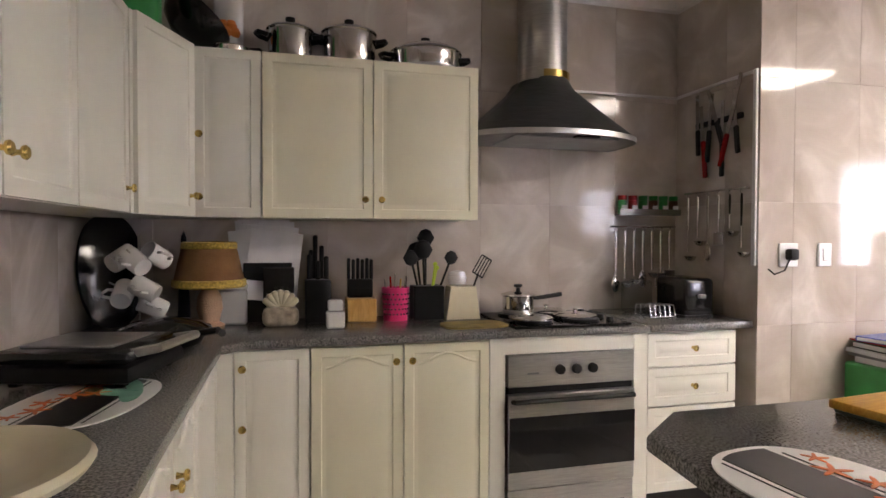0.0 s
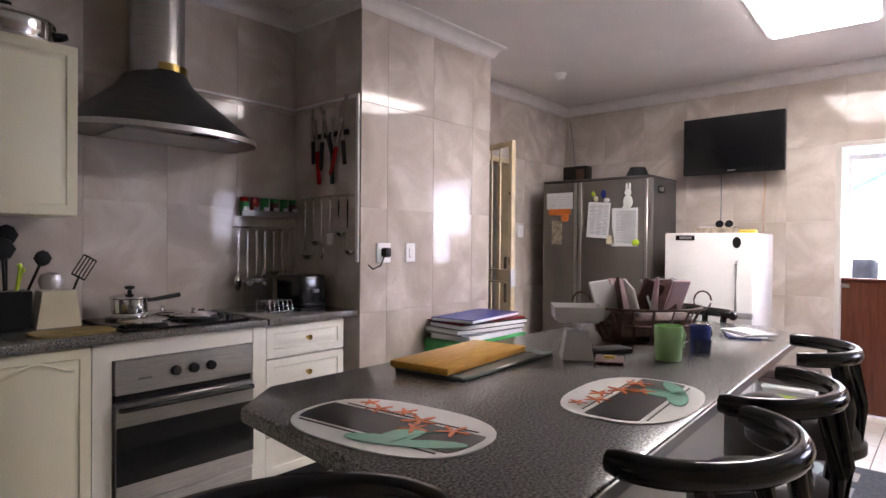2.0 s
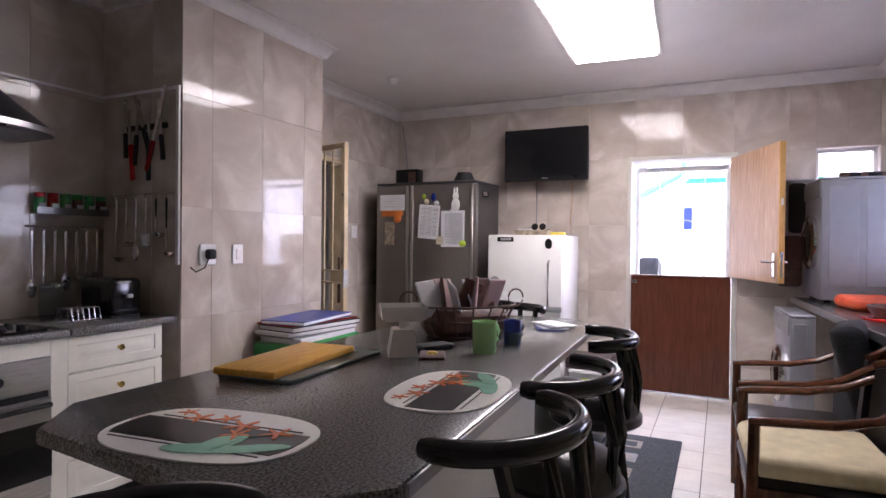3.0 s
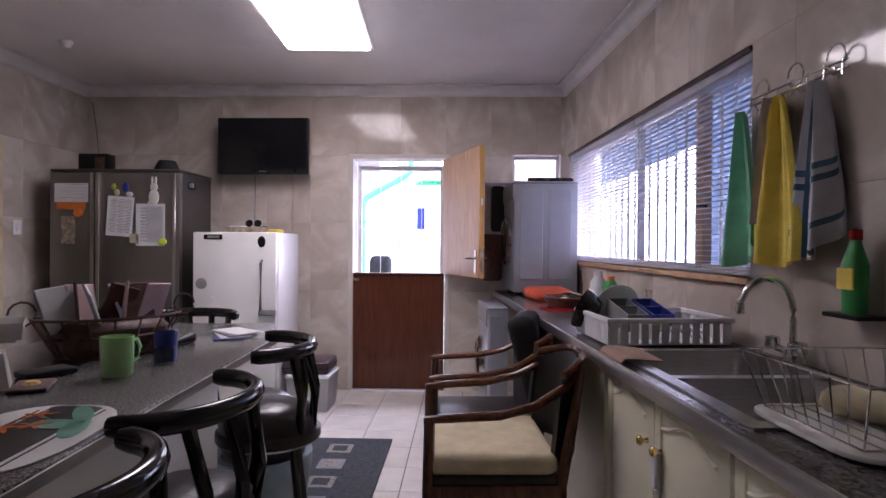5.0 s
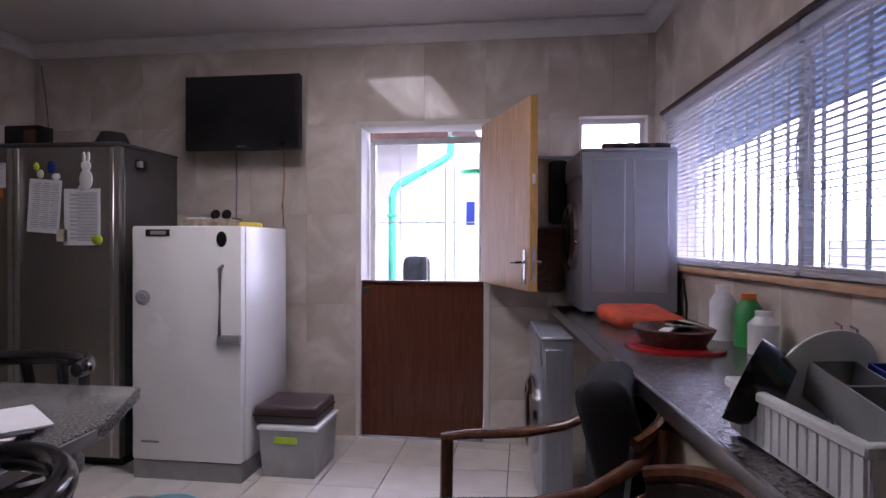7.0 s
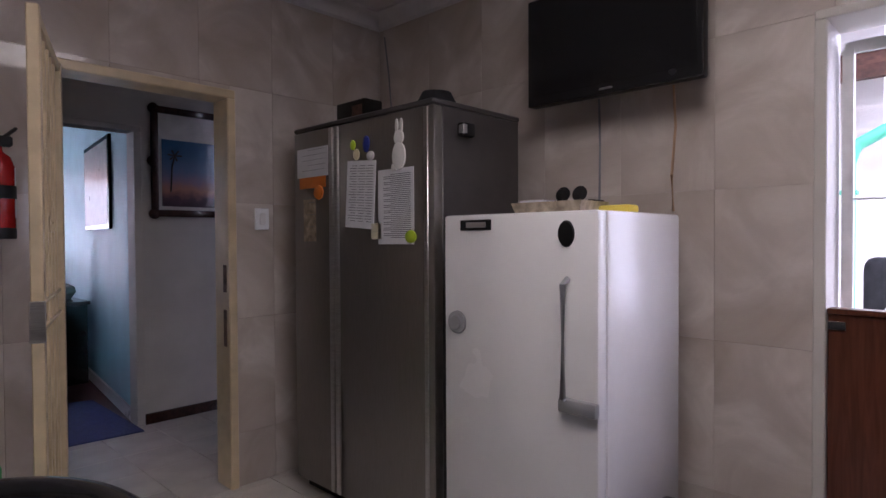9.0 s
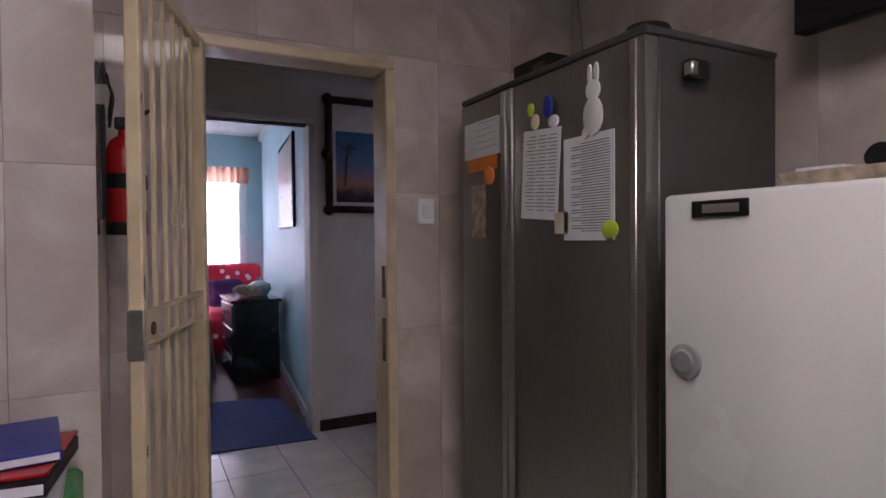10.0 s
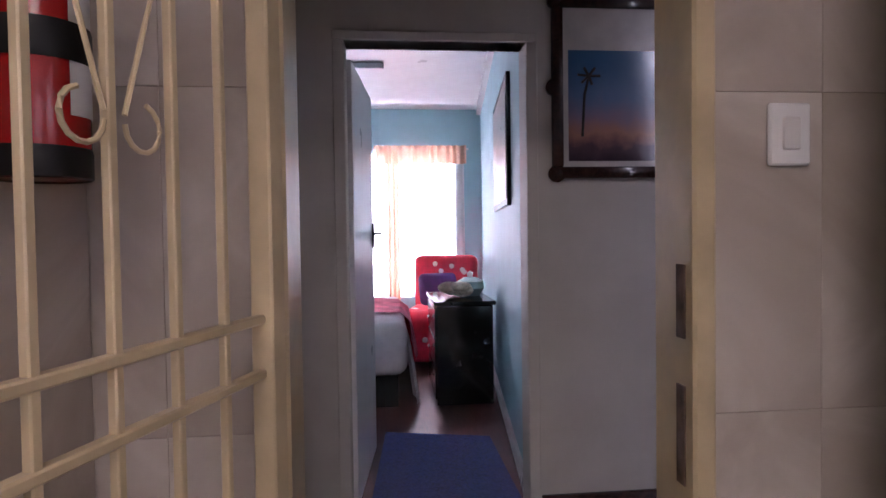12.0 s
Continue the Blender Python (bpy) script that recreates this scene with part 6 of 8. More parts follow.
for k, (kd, ln) in enumerate((("ladle", 0.40), ("ladle", 0.30), ("spoon", 0.36), ("turner", 0.28), ("black", 0.24), ("black", 0.36))):
    utensil(pose(PX0 - 0.037, 3.24 - 0.08 * k, 1.545, 0, 0, 90), kd, ln, "%s hanging from the pillar rail" % ("black-handled spoon" if kd == "black" else "steel " + kd), "utensils on the pillar rail")
kr = thing("knife_strip", pose(PX0 - 0.001, 3.04, 1.90), "dark magnetic strip on the pillar side", "knife rack")
part("strip", bx(-0.02, 0.0, -0.17, 0.17, 0.0, 0.03, bevel=0.003), M_BLACK_MATT, kr)
rnd = random.Random(9)
for k in range(7):
    y = 2.90 + 0.047 * k
    up = 0.20 if k == 1 else 0.09
    kn = thing("kitchen_knife", pose(PX0 - 0.026 - 0.004 * (k % 2), y, 1.91 + rnd.uniform(-0.07, 0.03), rnd.uniform(-24, 24), 0, 0), "kitchen knife with a %s handle on the magnetic strip" % ("red" if k in (1, 5) else "black"), "knife", "knives on the strip")
    part("blade", bx(-0.002, 0.002, -0.012, 0.012, -0.02, up + 0.08), M_CHROME, kn)
    part("handle", bx(-0.009, 0.009, -0.014, 0.014, -0.16 - 0.03 * (k % 3), -0.02, bevel=0.005), M_RED if k in (1, 5) else M_BLACK_MATT, kn)

# ---- things on the back worktop ----
ZC = 0.9005
af = thing("toaster", pose(2.47, 3.07, ZC), "black plastic toaster on the worktop", "toaster")
part("body", bx(-0.085, 0.085, -0.13, 0.13, 0.01, 0.20, bevel=0.025, seg=3), M_BLACK, af)
part("lever", bx(-0.02, 0.02, -0.15, -0.13, 0.10, 0.12, bevel=0.004), M_GREY_PLASTIC, af)
part("base", bx(-0.08, 0.08, -0.12, 0.12, 0, 0.012), M_BLACK_MATT, af)
gr = thing("toast_rack", pose(2.29, 3.06, ZC), "small wire rack beside the toaster", "rack")
bm = bmesh.new()
for k in range(6):
    x = -0.07 + 0.028 * k
    tube(bm, [(x, -0.07, 0.005), (x, -0.06, 0.06), (x, 0.06, 0.06), (x, 0.07, 0.005)], 0.003, 6)
tube(bm, [(-0.075, -0.07, 0.005), (0.075, -0.07, 0.005)], 0.003, 6)
tube(bm, [(-0.075, 0.07, 0.005), (0.075, 0.07, 0.005)], 0.003, 6)
part("wire_frame", bm, M_CHROME, gr)
gd = thing("glass_dish", pose(2.30, 3.24, ZC), "smoky glass dish standing against the tiles", "dish")
part("dish", bx(-0.09, 0.09, -0.02, 0.02, 0, 0.17, bevel=0.015, seg=2), M_CLEARPLASTIC, gd)

kb1 = thing("knife_block", pose(0.60, 3.27, ZC), "black knife block filled with black knives", "knife block")
bm = bmesh.new()
box(bm, -0.06, 0.06, -0.07, 0.07, 0, 0.20, bevel=0.008)
for v in bm.verts:
    if v.co.z > 0.1:
        v.co.y += 0.03
part("block", bm, M_BLACK_MATT, kb1)
for x, y, h in ((-0.04, 0.0, 0.13), (-0.01, 0.05, 0.22), (0.02, 0.05, 0.17), (0.04, 0.0, 0.12), (0.0, -0.02, 0.10), (-0.03, 0.05, 0.15)):
    part("knife_handle", bx(x - 0.011, x + 0.011, y + 0.01, y + 0.03, 0.19, 0.19 + h, bevel=0.006), M_BLACK_MATT, kb1)
kb2 = thing("knife_block", pose(0.80, 3.25, ZC), "honey wooden knife block with black knives", "knife block")
part("block", bx(-0.07, 0.07, -0.06, 0.06, 0, 0.11, bevel=0.006), M_BLOCK, kb2)
part("inner_block", bx(-0.06, 0.06, 0.0, 0.06, 0.11, 0.20, bevel=0.006), M_BLACK_MATT, kb2)
for k in range(6):
    part("knife_handle", bx(-0.062 + 0.022 * k, -0.046 + 0.022 * k, 0.02, 0.045, 0.195, 0.30 - 0.006 * (k % 2), bevel=0.005), M_BLACK_MATT, kb2)
pb = thing("cutlery_basket", pose(0.965, 3.22, ZC), "bright pink pierced plastic basket of cutlery", "basket")
bm = bmesh.new()
lathe(bm, [(0.0, 0.0), (0.058, 0.0), (0.068, 0.16), (0.064, 0.16), (0.054, 0.004), (0.0, 0.004)], 24, sx=1.0, sy=0.85)
part("cup", bm, M_PINK, pb)
for r in range(5):
    for k in range(9):
        a = radians(200 + 140 * k / 8 + 8 * (r % 2))
        rr = 0.0595 + 0.002 * r
        part("hole", bx(rr * math.cos(a) - 0.004, rr * math.cos(a) + 0.004, 0.85 * rr * math.sin(a) - 0.003, 0.85 * rr * math.sin(a) + 0.003, 0.03 + 0.024 * r, 0.038 + 0.024 * r), M_MATBLACK, pb, "", None)
for k in range(5):
    bm = bmesh.new()
    tube(bm, [(-0.03 + 0.015 * k, 0.0, 0.02), (-0.05 + 0.026 * k, 0.01, 0.20 + 0.012 * (k % 3))], 0.005, 6)
    part("cutlery_handle", bm, [M_CHROME, M_RED, M_CHROME, M_BLOCK, M_CHROME][k], pb)
ub = thing("utensil_holder", pose(1.125, 3.24, ZC), "black square holder with black and green cooking spoons", "utensil holder")
part("holder", bx(-0.075, 0.075, -0.06, 0.06, 0, 0.165, bevel=0.005), M_BLACK_MATT, ub)
for x, y, h, r, m_ in ((-0.05, 0.02, 0.33, 0.05, M_BLACK_MATT), (0.0, 0.03, 0.40, 0.045, M_BLACK_MATT), (-0.08, 0.0, 0.30, 0.04, M_BLACK_MATT), (-0.02, 0.0, 0.34, 0.05, M_BLACK_MATT), (0.05, 0.0, 0.25, 0.014, M_LIME), (0.035, -0.03, 0.27, 0.012, M_LIME), (0.13, 0.02, 0.30, 0.036, M_BLACK_MATT)):
    bm = bmesh.new()
    tube(bm, [(x * 0.4, y, 0.10), (x, y, h)], 0.006, 6)
    lathe(bm, [(0.0, -r), (r * 0.6, -r * 0.75), (r, 0), (r * 0.6, r * 0.75), (0.0, r)], 14, x, y, h, sy=0.35)
    part("spoon", bm, m_, ub)
cu = thing("utensil_holder", pose(1.295, 3.22, ZC), "cream tapered box holding a slotted turner", "utensil holder")
bm = bmesh.new()
prism(bm, [(-0.085, -0.05), (0.085, -0.05), (0.085, 0.05), (-0.085, 0.05)], 0, 0.16)
for v in bm.verts:
    if v.co.z > 0.1:
        v.co.x *= 0.75
part("holder", bm, M_CREAMPLASTIC, cu, "", None)
bm = bmesh.new()
lathe(bm, [(0.0, -0.04), (0.04, -0.03), (0.05, 0), (0.04, 0.03), (0.0, 0.04)], 18, -0.02, 0, 0.20, sy=0.4)
tube(bm, [(-0.02, 0, 0.05), (-0.02, 0, 0.18)], 0.006)
part("strainer", bm, M_STEEL, cu)
bm = bmesh.new()
tube(bm, [(0.03, 0, 0.06), (0.09, 0.0, 0.22)], 0.005, 6)
for k in range(5):
    s = -0.03 + 0.015 * k
    tube(bm, [(0.085 + s * 0.85, 0, 0.215 - s * 0.5), (0.135 + s * 0.85, 0, 0.30 - s * 0.5)], 0.003, 5)
tube(bm, [(0.06, 0, 0.23), (0.11, 0, 0.20)], 0.004, 5)
tube(bm, [(0.11, 0, 0.315), (0.16, 0, 0.285)], 0.004, 5)
part("turner", bm, M_BLACK_MATT, cu, "black slotted turner")
pm2 = bmesh.new()
prism(pm2, oval(0.15, 0.10, 28, 4.0), 0, 0.008)
solid("pot_holder", pm2, mat("olive_woven_cloth", (0.30, 0.22, 0.07), 0.95, vary=0.2, bump=0.4, bump_scale=160), "olive woven mat on the worktop beside the hob", "mat", pose(1.285, 2.97, ZC, 0, 0, 3))
ws = thing("radio_handset", pose(0.665, 3.05, ZC), "small white stand on the worktop", "stand")
bm = bmesh.new()
box(bm, -0.04, 0.04, -0.04, 0.04, 0, 0.075, bevel=0.008)
part("base", bm, M_CERAMIC, ws)
part("top", bx(-0.033, 0.033, -0.02, 0.03, 0.075, 0.125, bevel=0.01, seg=2), M_CERAMIC, ws)
pr = thing("letter_rack", pose(0.36, 3.30, ZC), "black letter rack stuffed with white papers", "letter rack")
part("rack", bx(-0.10, 0.12, -0.02, 0.06, 0, 0.28, bevel=0.004), M_BLACK_MATT, pr)
part("front", bx(-0.01, 0.13, -0.05, -0.022, 0, 0.26, bevel=0.004), M_SCREEN, pr)
rnd = random.Random(2)
for k in range(7):
    sub = bmesh.new()
    box(sub, -0.12, 0.12, -0.0015, 0.0015, 0.0, 0.33, bevel=0.001)
    bmesh.ops.transform(sub, matrix=pose(0.0 + rnd.uniform(-0.02, 0.02), -0.028 + 0.012 * k, 0.10 + 0.012 * k, -6, rnd.uniform(-7, 7), 0), verts=sub.verts)
    part("letter", sub, M_PAPER, pr, "", None)
fj = thing("biscuit_jar", pose(0.43, 3.17, ZC), "cream fruit-shaped biscuit jar on the worktop", "jar")
bm = bmesh.new()
box(bm, -0.08, 0.08, -0.05, 0.05, 0, 0.085, bevel=0.03, seg=3)
part("body", bm, M_SKIN, fj)
bm = bmesh.new()
for k in range(7):
    a = -60 + 20 * k
    sub = bmesh.new()
    lathe(sub, [(0.0, 0.0), (0.016, 0.02), (0.02, 0.055), (0.012, 0.085), (0.0, 0.09)], 10)
    merge(bm, sub, pose(0, 0, 0.075, 0, a, 0))
part("lid", bm, M_CREAMPLASTIC, fj, "cream fluted lid")

lp = thing("table_lamp", pose(0.13, 3.16, ZC), "table lamp with a brown cloth shade edged in gold braid", "lamp")
bm = bmesh.new()
lathe(bm, [(0.0, 0.0), (0.06, 0.0), (0.065, 0.015), (0.04, 0.03), (0.055, 0.09), (0.05, 0.14), (0.02, 0.19), (0.015, 0.20), (0.0, 0.20)], 24)
part("base", bm, M_TAN, lp, "tan ceramic base")
bm = bmesh.new()
lathe(bm, [(0.15, 0.195), (0.11, 0.37), (0.105, 0.37), (0.145, 0.195)], 32)
part("shade", bm, M_SHADE, lp)
for z, r in ((0.20, 0.151), (0.362, 0.113)):
    bm = bmesh.new()
    lathe(bm, [(r - 0.004, z - 0.018), (r + 0.004, z - 0.01), (r + 0.002, z + 0.014), (r - 0.006, z + 0.018)], 32)
    part("braid", bm, M_GOLD, lp, "gold braid trim")
tn = thing("tin", pose(0.22, 3.28, ZC), "white tin standing behind the lamp", "tin")
part("body", bx(-0.06, 0.06, -0.05, 0.05, 0, 0.16, bevel=0.01), M_CERAMIC, tn)
part("lid", bx(-0.062, 0.062, -0.052, 0.052, 0.16, 0.19, bevel=0.012, seg=2), M_CERAMIC, tn)

mt = thing("mug_tree", pose(-0.12, 3.03, ZC), "steel mug tree hung with white mugs", "mug tree")
bm = bmesh.new()
lathe(bm, [(0.0, 0.0), (0.075, 0.0), (0.075, 0.01), (0.012, 0.02), (0.007, 0.03), (0.007, 0.40), (0.0, 0.41)], 20)
for a, z in ((20, 0.33), (140, 0.33), (260, 0.33), (80, 0.20), (200, 0.20), (320, 0.20)):
    c, s = math.cos(radians(a)), math.sin(radians(a))
    tube(bm, [(0, 0, z - 0.03), (0.11 * c, 0.11 * s, z + 0.02)], 0.004, 6)
part("stand", bm, M_CHROME, mt)
for a, z in ((20, 0.30), (200, 0.29), (290, 0.28), (320, 0.17), (240, 0.15), (350, 0.10)):
    c, s = math.cos(radians(a)), math.sin(radians(a))
    mug(pose(-0.12 + 0.10 * c, 3.03 + 0.10 * s, ZC + z, 62, 0, a - 60), 0.042, 0.10, M_CERAMIC, "white mug hanging on the mug tree")
bt = bmesh.new()
prism(bt, oval(0.25, 0.155, 36, 2.3), 0, 0.02, bevel=0.006)
solid("serving_tray", bt, M_BLACK, "large black oval tray leaning against the tiles", "tray", pose(-0.29, 3.27, ZC + 0.25, 0, 84, -40))
st = bmesh.new()
lathe(st, [(0.0, 0.0), (0.03, 0.0), (0.02, 0.22), (0.012, 0.40), (0.0, 0.43)], 12)
solid("pepper_mill", st, M_BLACK_MATT, "tall dark pointed mill in the corner", "mill", pose(0.0, 3.32, ZC))
fp = thing("frying_pan", pose(0.02, 2.80, ZC), "black frying pan with a glass lid on the worktop", "pan")
bm = bmesh.new()
lathe(bm, [(0.0, 0.0), (0.12, 0.0), (0.155, 0.055), (0.15, 0.055), (0.115, 0.006), (0.0, 0.006)], 32)
part("pan", bm, M_BLACK_MATT, fp)
bm = bmesh.new()
lathe(bm, [(0.158, 0.055), (0.158, 0.062), (0.12, 0.085), (0.05, 0.1), (0.0, 0.102)], 32)
part("lid", bm, M_OVEN_GLASS, fp, "dark glass lid")
bm = bmesh.new()
lathe(bm, [(0.159, 0.053), (0.162, 0.058), (0.159, 0.064)], 32)
part("lid_rim", bm, M_CHROME, fp)
bm = bmesh.new()
tube(bm, [(0.12, -0.09, 0.05), (0.20, -0.13, 0.065), (0.22, -0.2, 0.065)], 0.013, 8)
part("handle", bm, M_BLACK_MATT, fp)
sp = thing("sandwich_press", pose(-0.06, 2.30, ZC + 0.004, 0, 0, -14), "black sandwich press with a steel lid on a placemat", "sandwich press")
part("base", bx(-0.19, 0.17, -0.17, 0.17, 0.012, 0.06, bevel=0.015, seg=2), M_BLACK_MATT, sp)
part("lid", bx(-0.19, 0.17, -0.175, 0.175, 0.063, 0.10, bevel=0.018, seg=2), M_BLACK, sp)
part("lid_plate", bx(-0.15, 0.10, -0.12, 0.12, 0.10, 0.106, bevel=0.003), M_STEEL, sp, "brushed steel plate")
bm = bmesh.new()
tube(bm, [(0.14, -0.13, 0.085), (0.22, -0.11, 0.10), (0.23, 0.11, 0.10), (0.14, 0.13, 0.085)], 0.013, 8)
part("handle", bm, M_STEEL, sp, "grey handle")
for a in (-0.15, 0.13):
    for b in (-0.13, 0.13):
        part("foot", bx(a - 0.012, a + 0.012, b - 0.012, b + 0.012, 0, 0.014), M_BLACK_MATT, sp)
wb = bmesh.new()
lathe(wb, [(0.0, 0.012), (0.16, 0.012), (0.19, 0.03), (0.225, 0.034), (0.235, 0.022), (0.225, 0.008), (0.17, 0.0), (0.0, 0.0)], 40)
solid("round_basin", wb, M_CREAMPLASTIC, "cream round basin rim set on the worktop", "basin", pose(-0.09, 1.52, ZC))
rc = bmesh.new()
tube(rc, [(0, 0.045 * math.cos(a), 0.055 * math.sin(a)) for a in [2 * math.pi * k / 20 for k in range(20)]], 0.006, 8, closed=True)
solid("red_ring_hook", rc, M_RED, "red ring-shaped hook on the tiles", "hook", pose(X0 + 0.008, 2.42, 1.21))

# ---- books and crate beside the pillar ----
cr = thing("plastic_crate", pose(3.48, 2.58, 0.0), "green plastic drawer crate in front of the pillar", "crate")
part("shell", bx(-0.32, 0.34, -0.17, 0.17, 0, 0.69, bevel=0.012), M_GREEN, cr)
for z in (0.05, 0.26, 0.47):
    part("drawer", bx(-0.30, 0.32, -0.182, -0.165, z, z + 0.17, bevel=0.006), M_PAPER, cr, "white drawer front")
rnd = random.Random(7)
z = 0.691
for k, (h, m_) in enumerate(((0.03, M_PAPER), (0.012, M_INK), (0.02, M_PAPER), (0.035, M_BLACK_MATT), (0.008, M_RED), (0.025, M_BLUE))):
    bk_ = thing("book", pose(3.50 + rnd.uniform(-0.03, 0.04), 2.58 + rnd.uniform(-0.01, 0.01), z, 0, 0, rnd.uniform(-8, 8)), ["stack of white loose papers", "grey magazine", "white paper block", "thick black file", "thin red book", "blue hardback book"][k] + " on the green crate", "book", "books on the crate")
    part("cover", bx(-0.30, 0.30, -0.15, 0.15, 0, h, bevel=0.002), m_, bk_, "", None)
    if h > 0.015:
        part("page_block", bx(-0.303, 0.295, -0.152, 0.14, h * 0.2, h * 0.8), M_PAPER, bk_, "", None)
    z += h + 0.0008

# ---- window side worktop with the sink ----
site = WINDOW_SIDE
wc = bmesh.new()
SX0, SX1, SY0, SY1 = 2.04, 3.0, -0.95, -0.42
gx, gy = (1.35, SX0 + 0.03, SX1 - 0.03, 5.90), (YW + 0.002, SY0 + 0.03, SY1 - 0.03, -0.375)
net = [[wc.verts.new((x, y, 0.90)) for y in gy] for x in gx]
for i in range(3):
    for j in range(3):
        if (i, j) != (1, 1):
            wc.faces.new((net[i][j], net[i + 1][j], net[i + 1][j + 1], net[i][j + 1]))
ext = bmesh.ops.extrude_face_region(wc, geom=wc.faces[:])
bmesh.ops.translate(wc, verts=[v for v in ext["geom"] if isinstance(v, bmesh.types.BMVert)], vec=(0, 0, -0.038))
solid("worktop", wc, M_TOP_WIN, "grey laminate worktop below the window", "worktop", smooth=None)
lip = bx(1.35, 5.90, -0.377, -0.36, 0.858, 0.904, bevel=0.006, seg=2)
solid("worktop_edging", lip, M_STEEL, "metal edging strip along the worktop", "edging")
sk = thing("double_sink", pose(0, 0, 0), "stainless steel double bowl sink set in the worktop", "sink")
bm = bmesh.new()
mid = (SX0 + SX1) / 2
holes = [(SX0 + 0.05, mid - 0.02, SY0 + 0.04, SY1 - 0.04), (mid + 0.02, SX1 - 0.05, SY0 + 0.04, SY1 - 0.04)]
for a, b, c, d_ in cut((SX0, SX1, SY0, SY1), holes):
    box(bm, a, b, c, d_, 0.901, 0.907)
part("rim", bm, M_STEEL, sk, "", None)
for a, b, c, d_ in holes:
    bm = bmesh.new()
    prof = [(0, 0.902), (0.004, 0.86), (0.015, 0.76), (0.05, 0.735)]
    rings = []
    cx, cy = (a + b) / 2, (c + d_) / 2
    for ins, z in prof:
        rings.append([bm.verts.new((cx + x, cy + y, z)) for x, y in oval((b - a) / 2 - ins + 0.006, (d_ - c) / 2 - ins + 0.006, 36, 7.0)])
    for r1, r2 in zip(rings, rings[1:]):
        for k in range(36):
            bm.faces.new((r1[k], r1[(k + 1) % 36], r2[(k + 1) % 36], r2[k]))
    bm.faces.new(rings[-1])
    bw = part("bowl", bm, M_STEEL, sk, "", 50)
    bm = bmesh.new()
    lathe(bm, [(0.0, 0.737), (0.03, 0.738), (0.035, 0.736)], 18, cx, cy)
    part("drain", bm, M_CHROME, bw)
fc = thing("mixer_tap", pose(2.72, -0.95, 0.9), "chrome swan-neck mixer tap behind the sink", "tap")
bm = bmesh.new()
lathe(bm, [(0.0, 0.0), (0.03, 0.0), (0.028, 0.02), (0.02, 0.04), (0.016, 0.07), (0.0, 0.075)], 18)
part("base", bm, M_CHROME, fc)
bm = bmesh.new()
tube(bm, [(0, 0, 0.05), (0, 0.0, 0.15)] + [(0.004 * k, 0.078 - 0.078 * math.cos(a), 0.185 + 0.10 * math.sin(a)) for k, a in enumerate([k * math.pi / 10 for k in range(10)])] + [(0.04, 0.158, 0.205)], 0.011, 10)
lathe(bm, [(0.013, 0.20), (0.014, 0.195), (0.014, 0.165), (0.0, 0.165)], 12, 0.04, 0.158)
part("spout", bm, M_CHROME, fc)
for s in (-1, 1):
    bm = bmesh.new()
    tube(bm, [(0, 0, 0.04), (s * 0.06, 0.02, 0.05)], 0.012, 8)
    lathe(bm, [(0.02, 0.0), (0.024, 0.01), (0.022, 0.04), (0.0, 0.045)], 12, s * 0.07, 0.025, 0.045)
    part("tap_head", bm, M_CHROME, fc)
# base cabinets below
for k, (a, w) in enumerate(((1.36, 0.74), (2.11, 0.85))):
    hw = w / 2
    base_unit(pose(a + w, -0.41, 0, 0, 0, 180), w, 0.5, [(0.003, hw - 0.002, 0.10, 0.855, (hw - 0.05, 0.70)), (hw + 0.002, w - 0.003, 0.10, 0.855, (hw + 0.05, 0.70))], M_CREAM, "cream base cabinet with arched doors below the sink", True, 0.70)
bm = bx(2.965, 4.10, -0.44, -0.40, 0.0, 0.860)
solid("base_cabinet", bm, M_CREAM, "plain cream cabinet front below the window worktop", "cabinet")
sc = bmesh.new()
box(sc, -0.02, 0.02, 0.0, 0.018, -0.12, 0.0, bevel=0.006)
solid("dish_cloth", sc, M_BLUECLOTH, "pale cloth hanging on a cabinet knob", "cloth", pose(2.50, -0.408, 0.71))
tw = bmesh.new()
prof = [(-0.16, 0.0), (-0.08, 0.004), (0.0, 0.006), (0.06, 0.004), (0.085, -0.01), (0.09, -0.06), (0.088, -0.09)]
r0, r1 = [], []
for y, z in prof:
    r0.append(tw.verts.new((-0.11 + 0.01 * math.sin(20 * y), y, z + 0.006)))
    r1.append(tw.verts.new((0.11 + 0.012 * math.cos(18 * y), y, z + 0.006)))
for k in range(len(prof) - 1):
    tw.faces.new((r0[k], r0[k + 1], r1[k + 1], r1[k]))
ext = bmesh.ops.extrude_face_region(tw, geom=tw.faces[:])
bmesh.ops.translate(tw, verts=[v for v in ext["geom"] if isinstance(v, bmesh.types.BMVert)], vec=(0, 0.004, 0.006))
solid("folded_cloth", tw, M_CLOTH_TAN, "tan ribbed cloth folded over the sink edge", "cloth", pose(2.83, -0.425, 0.908, 0, 0, -2) @ Matrix.Diagonal((1.15, 0.55, 0.9, 1)))

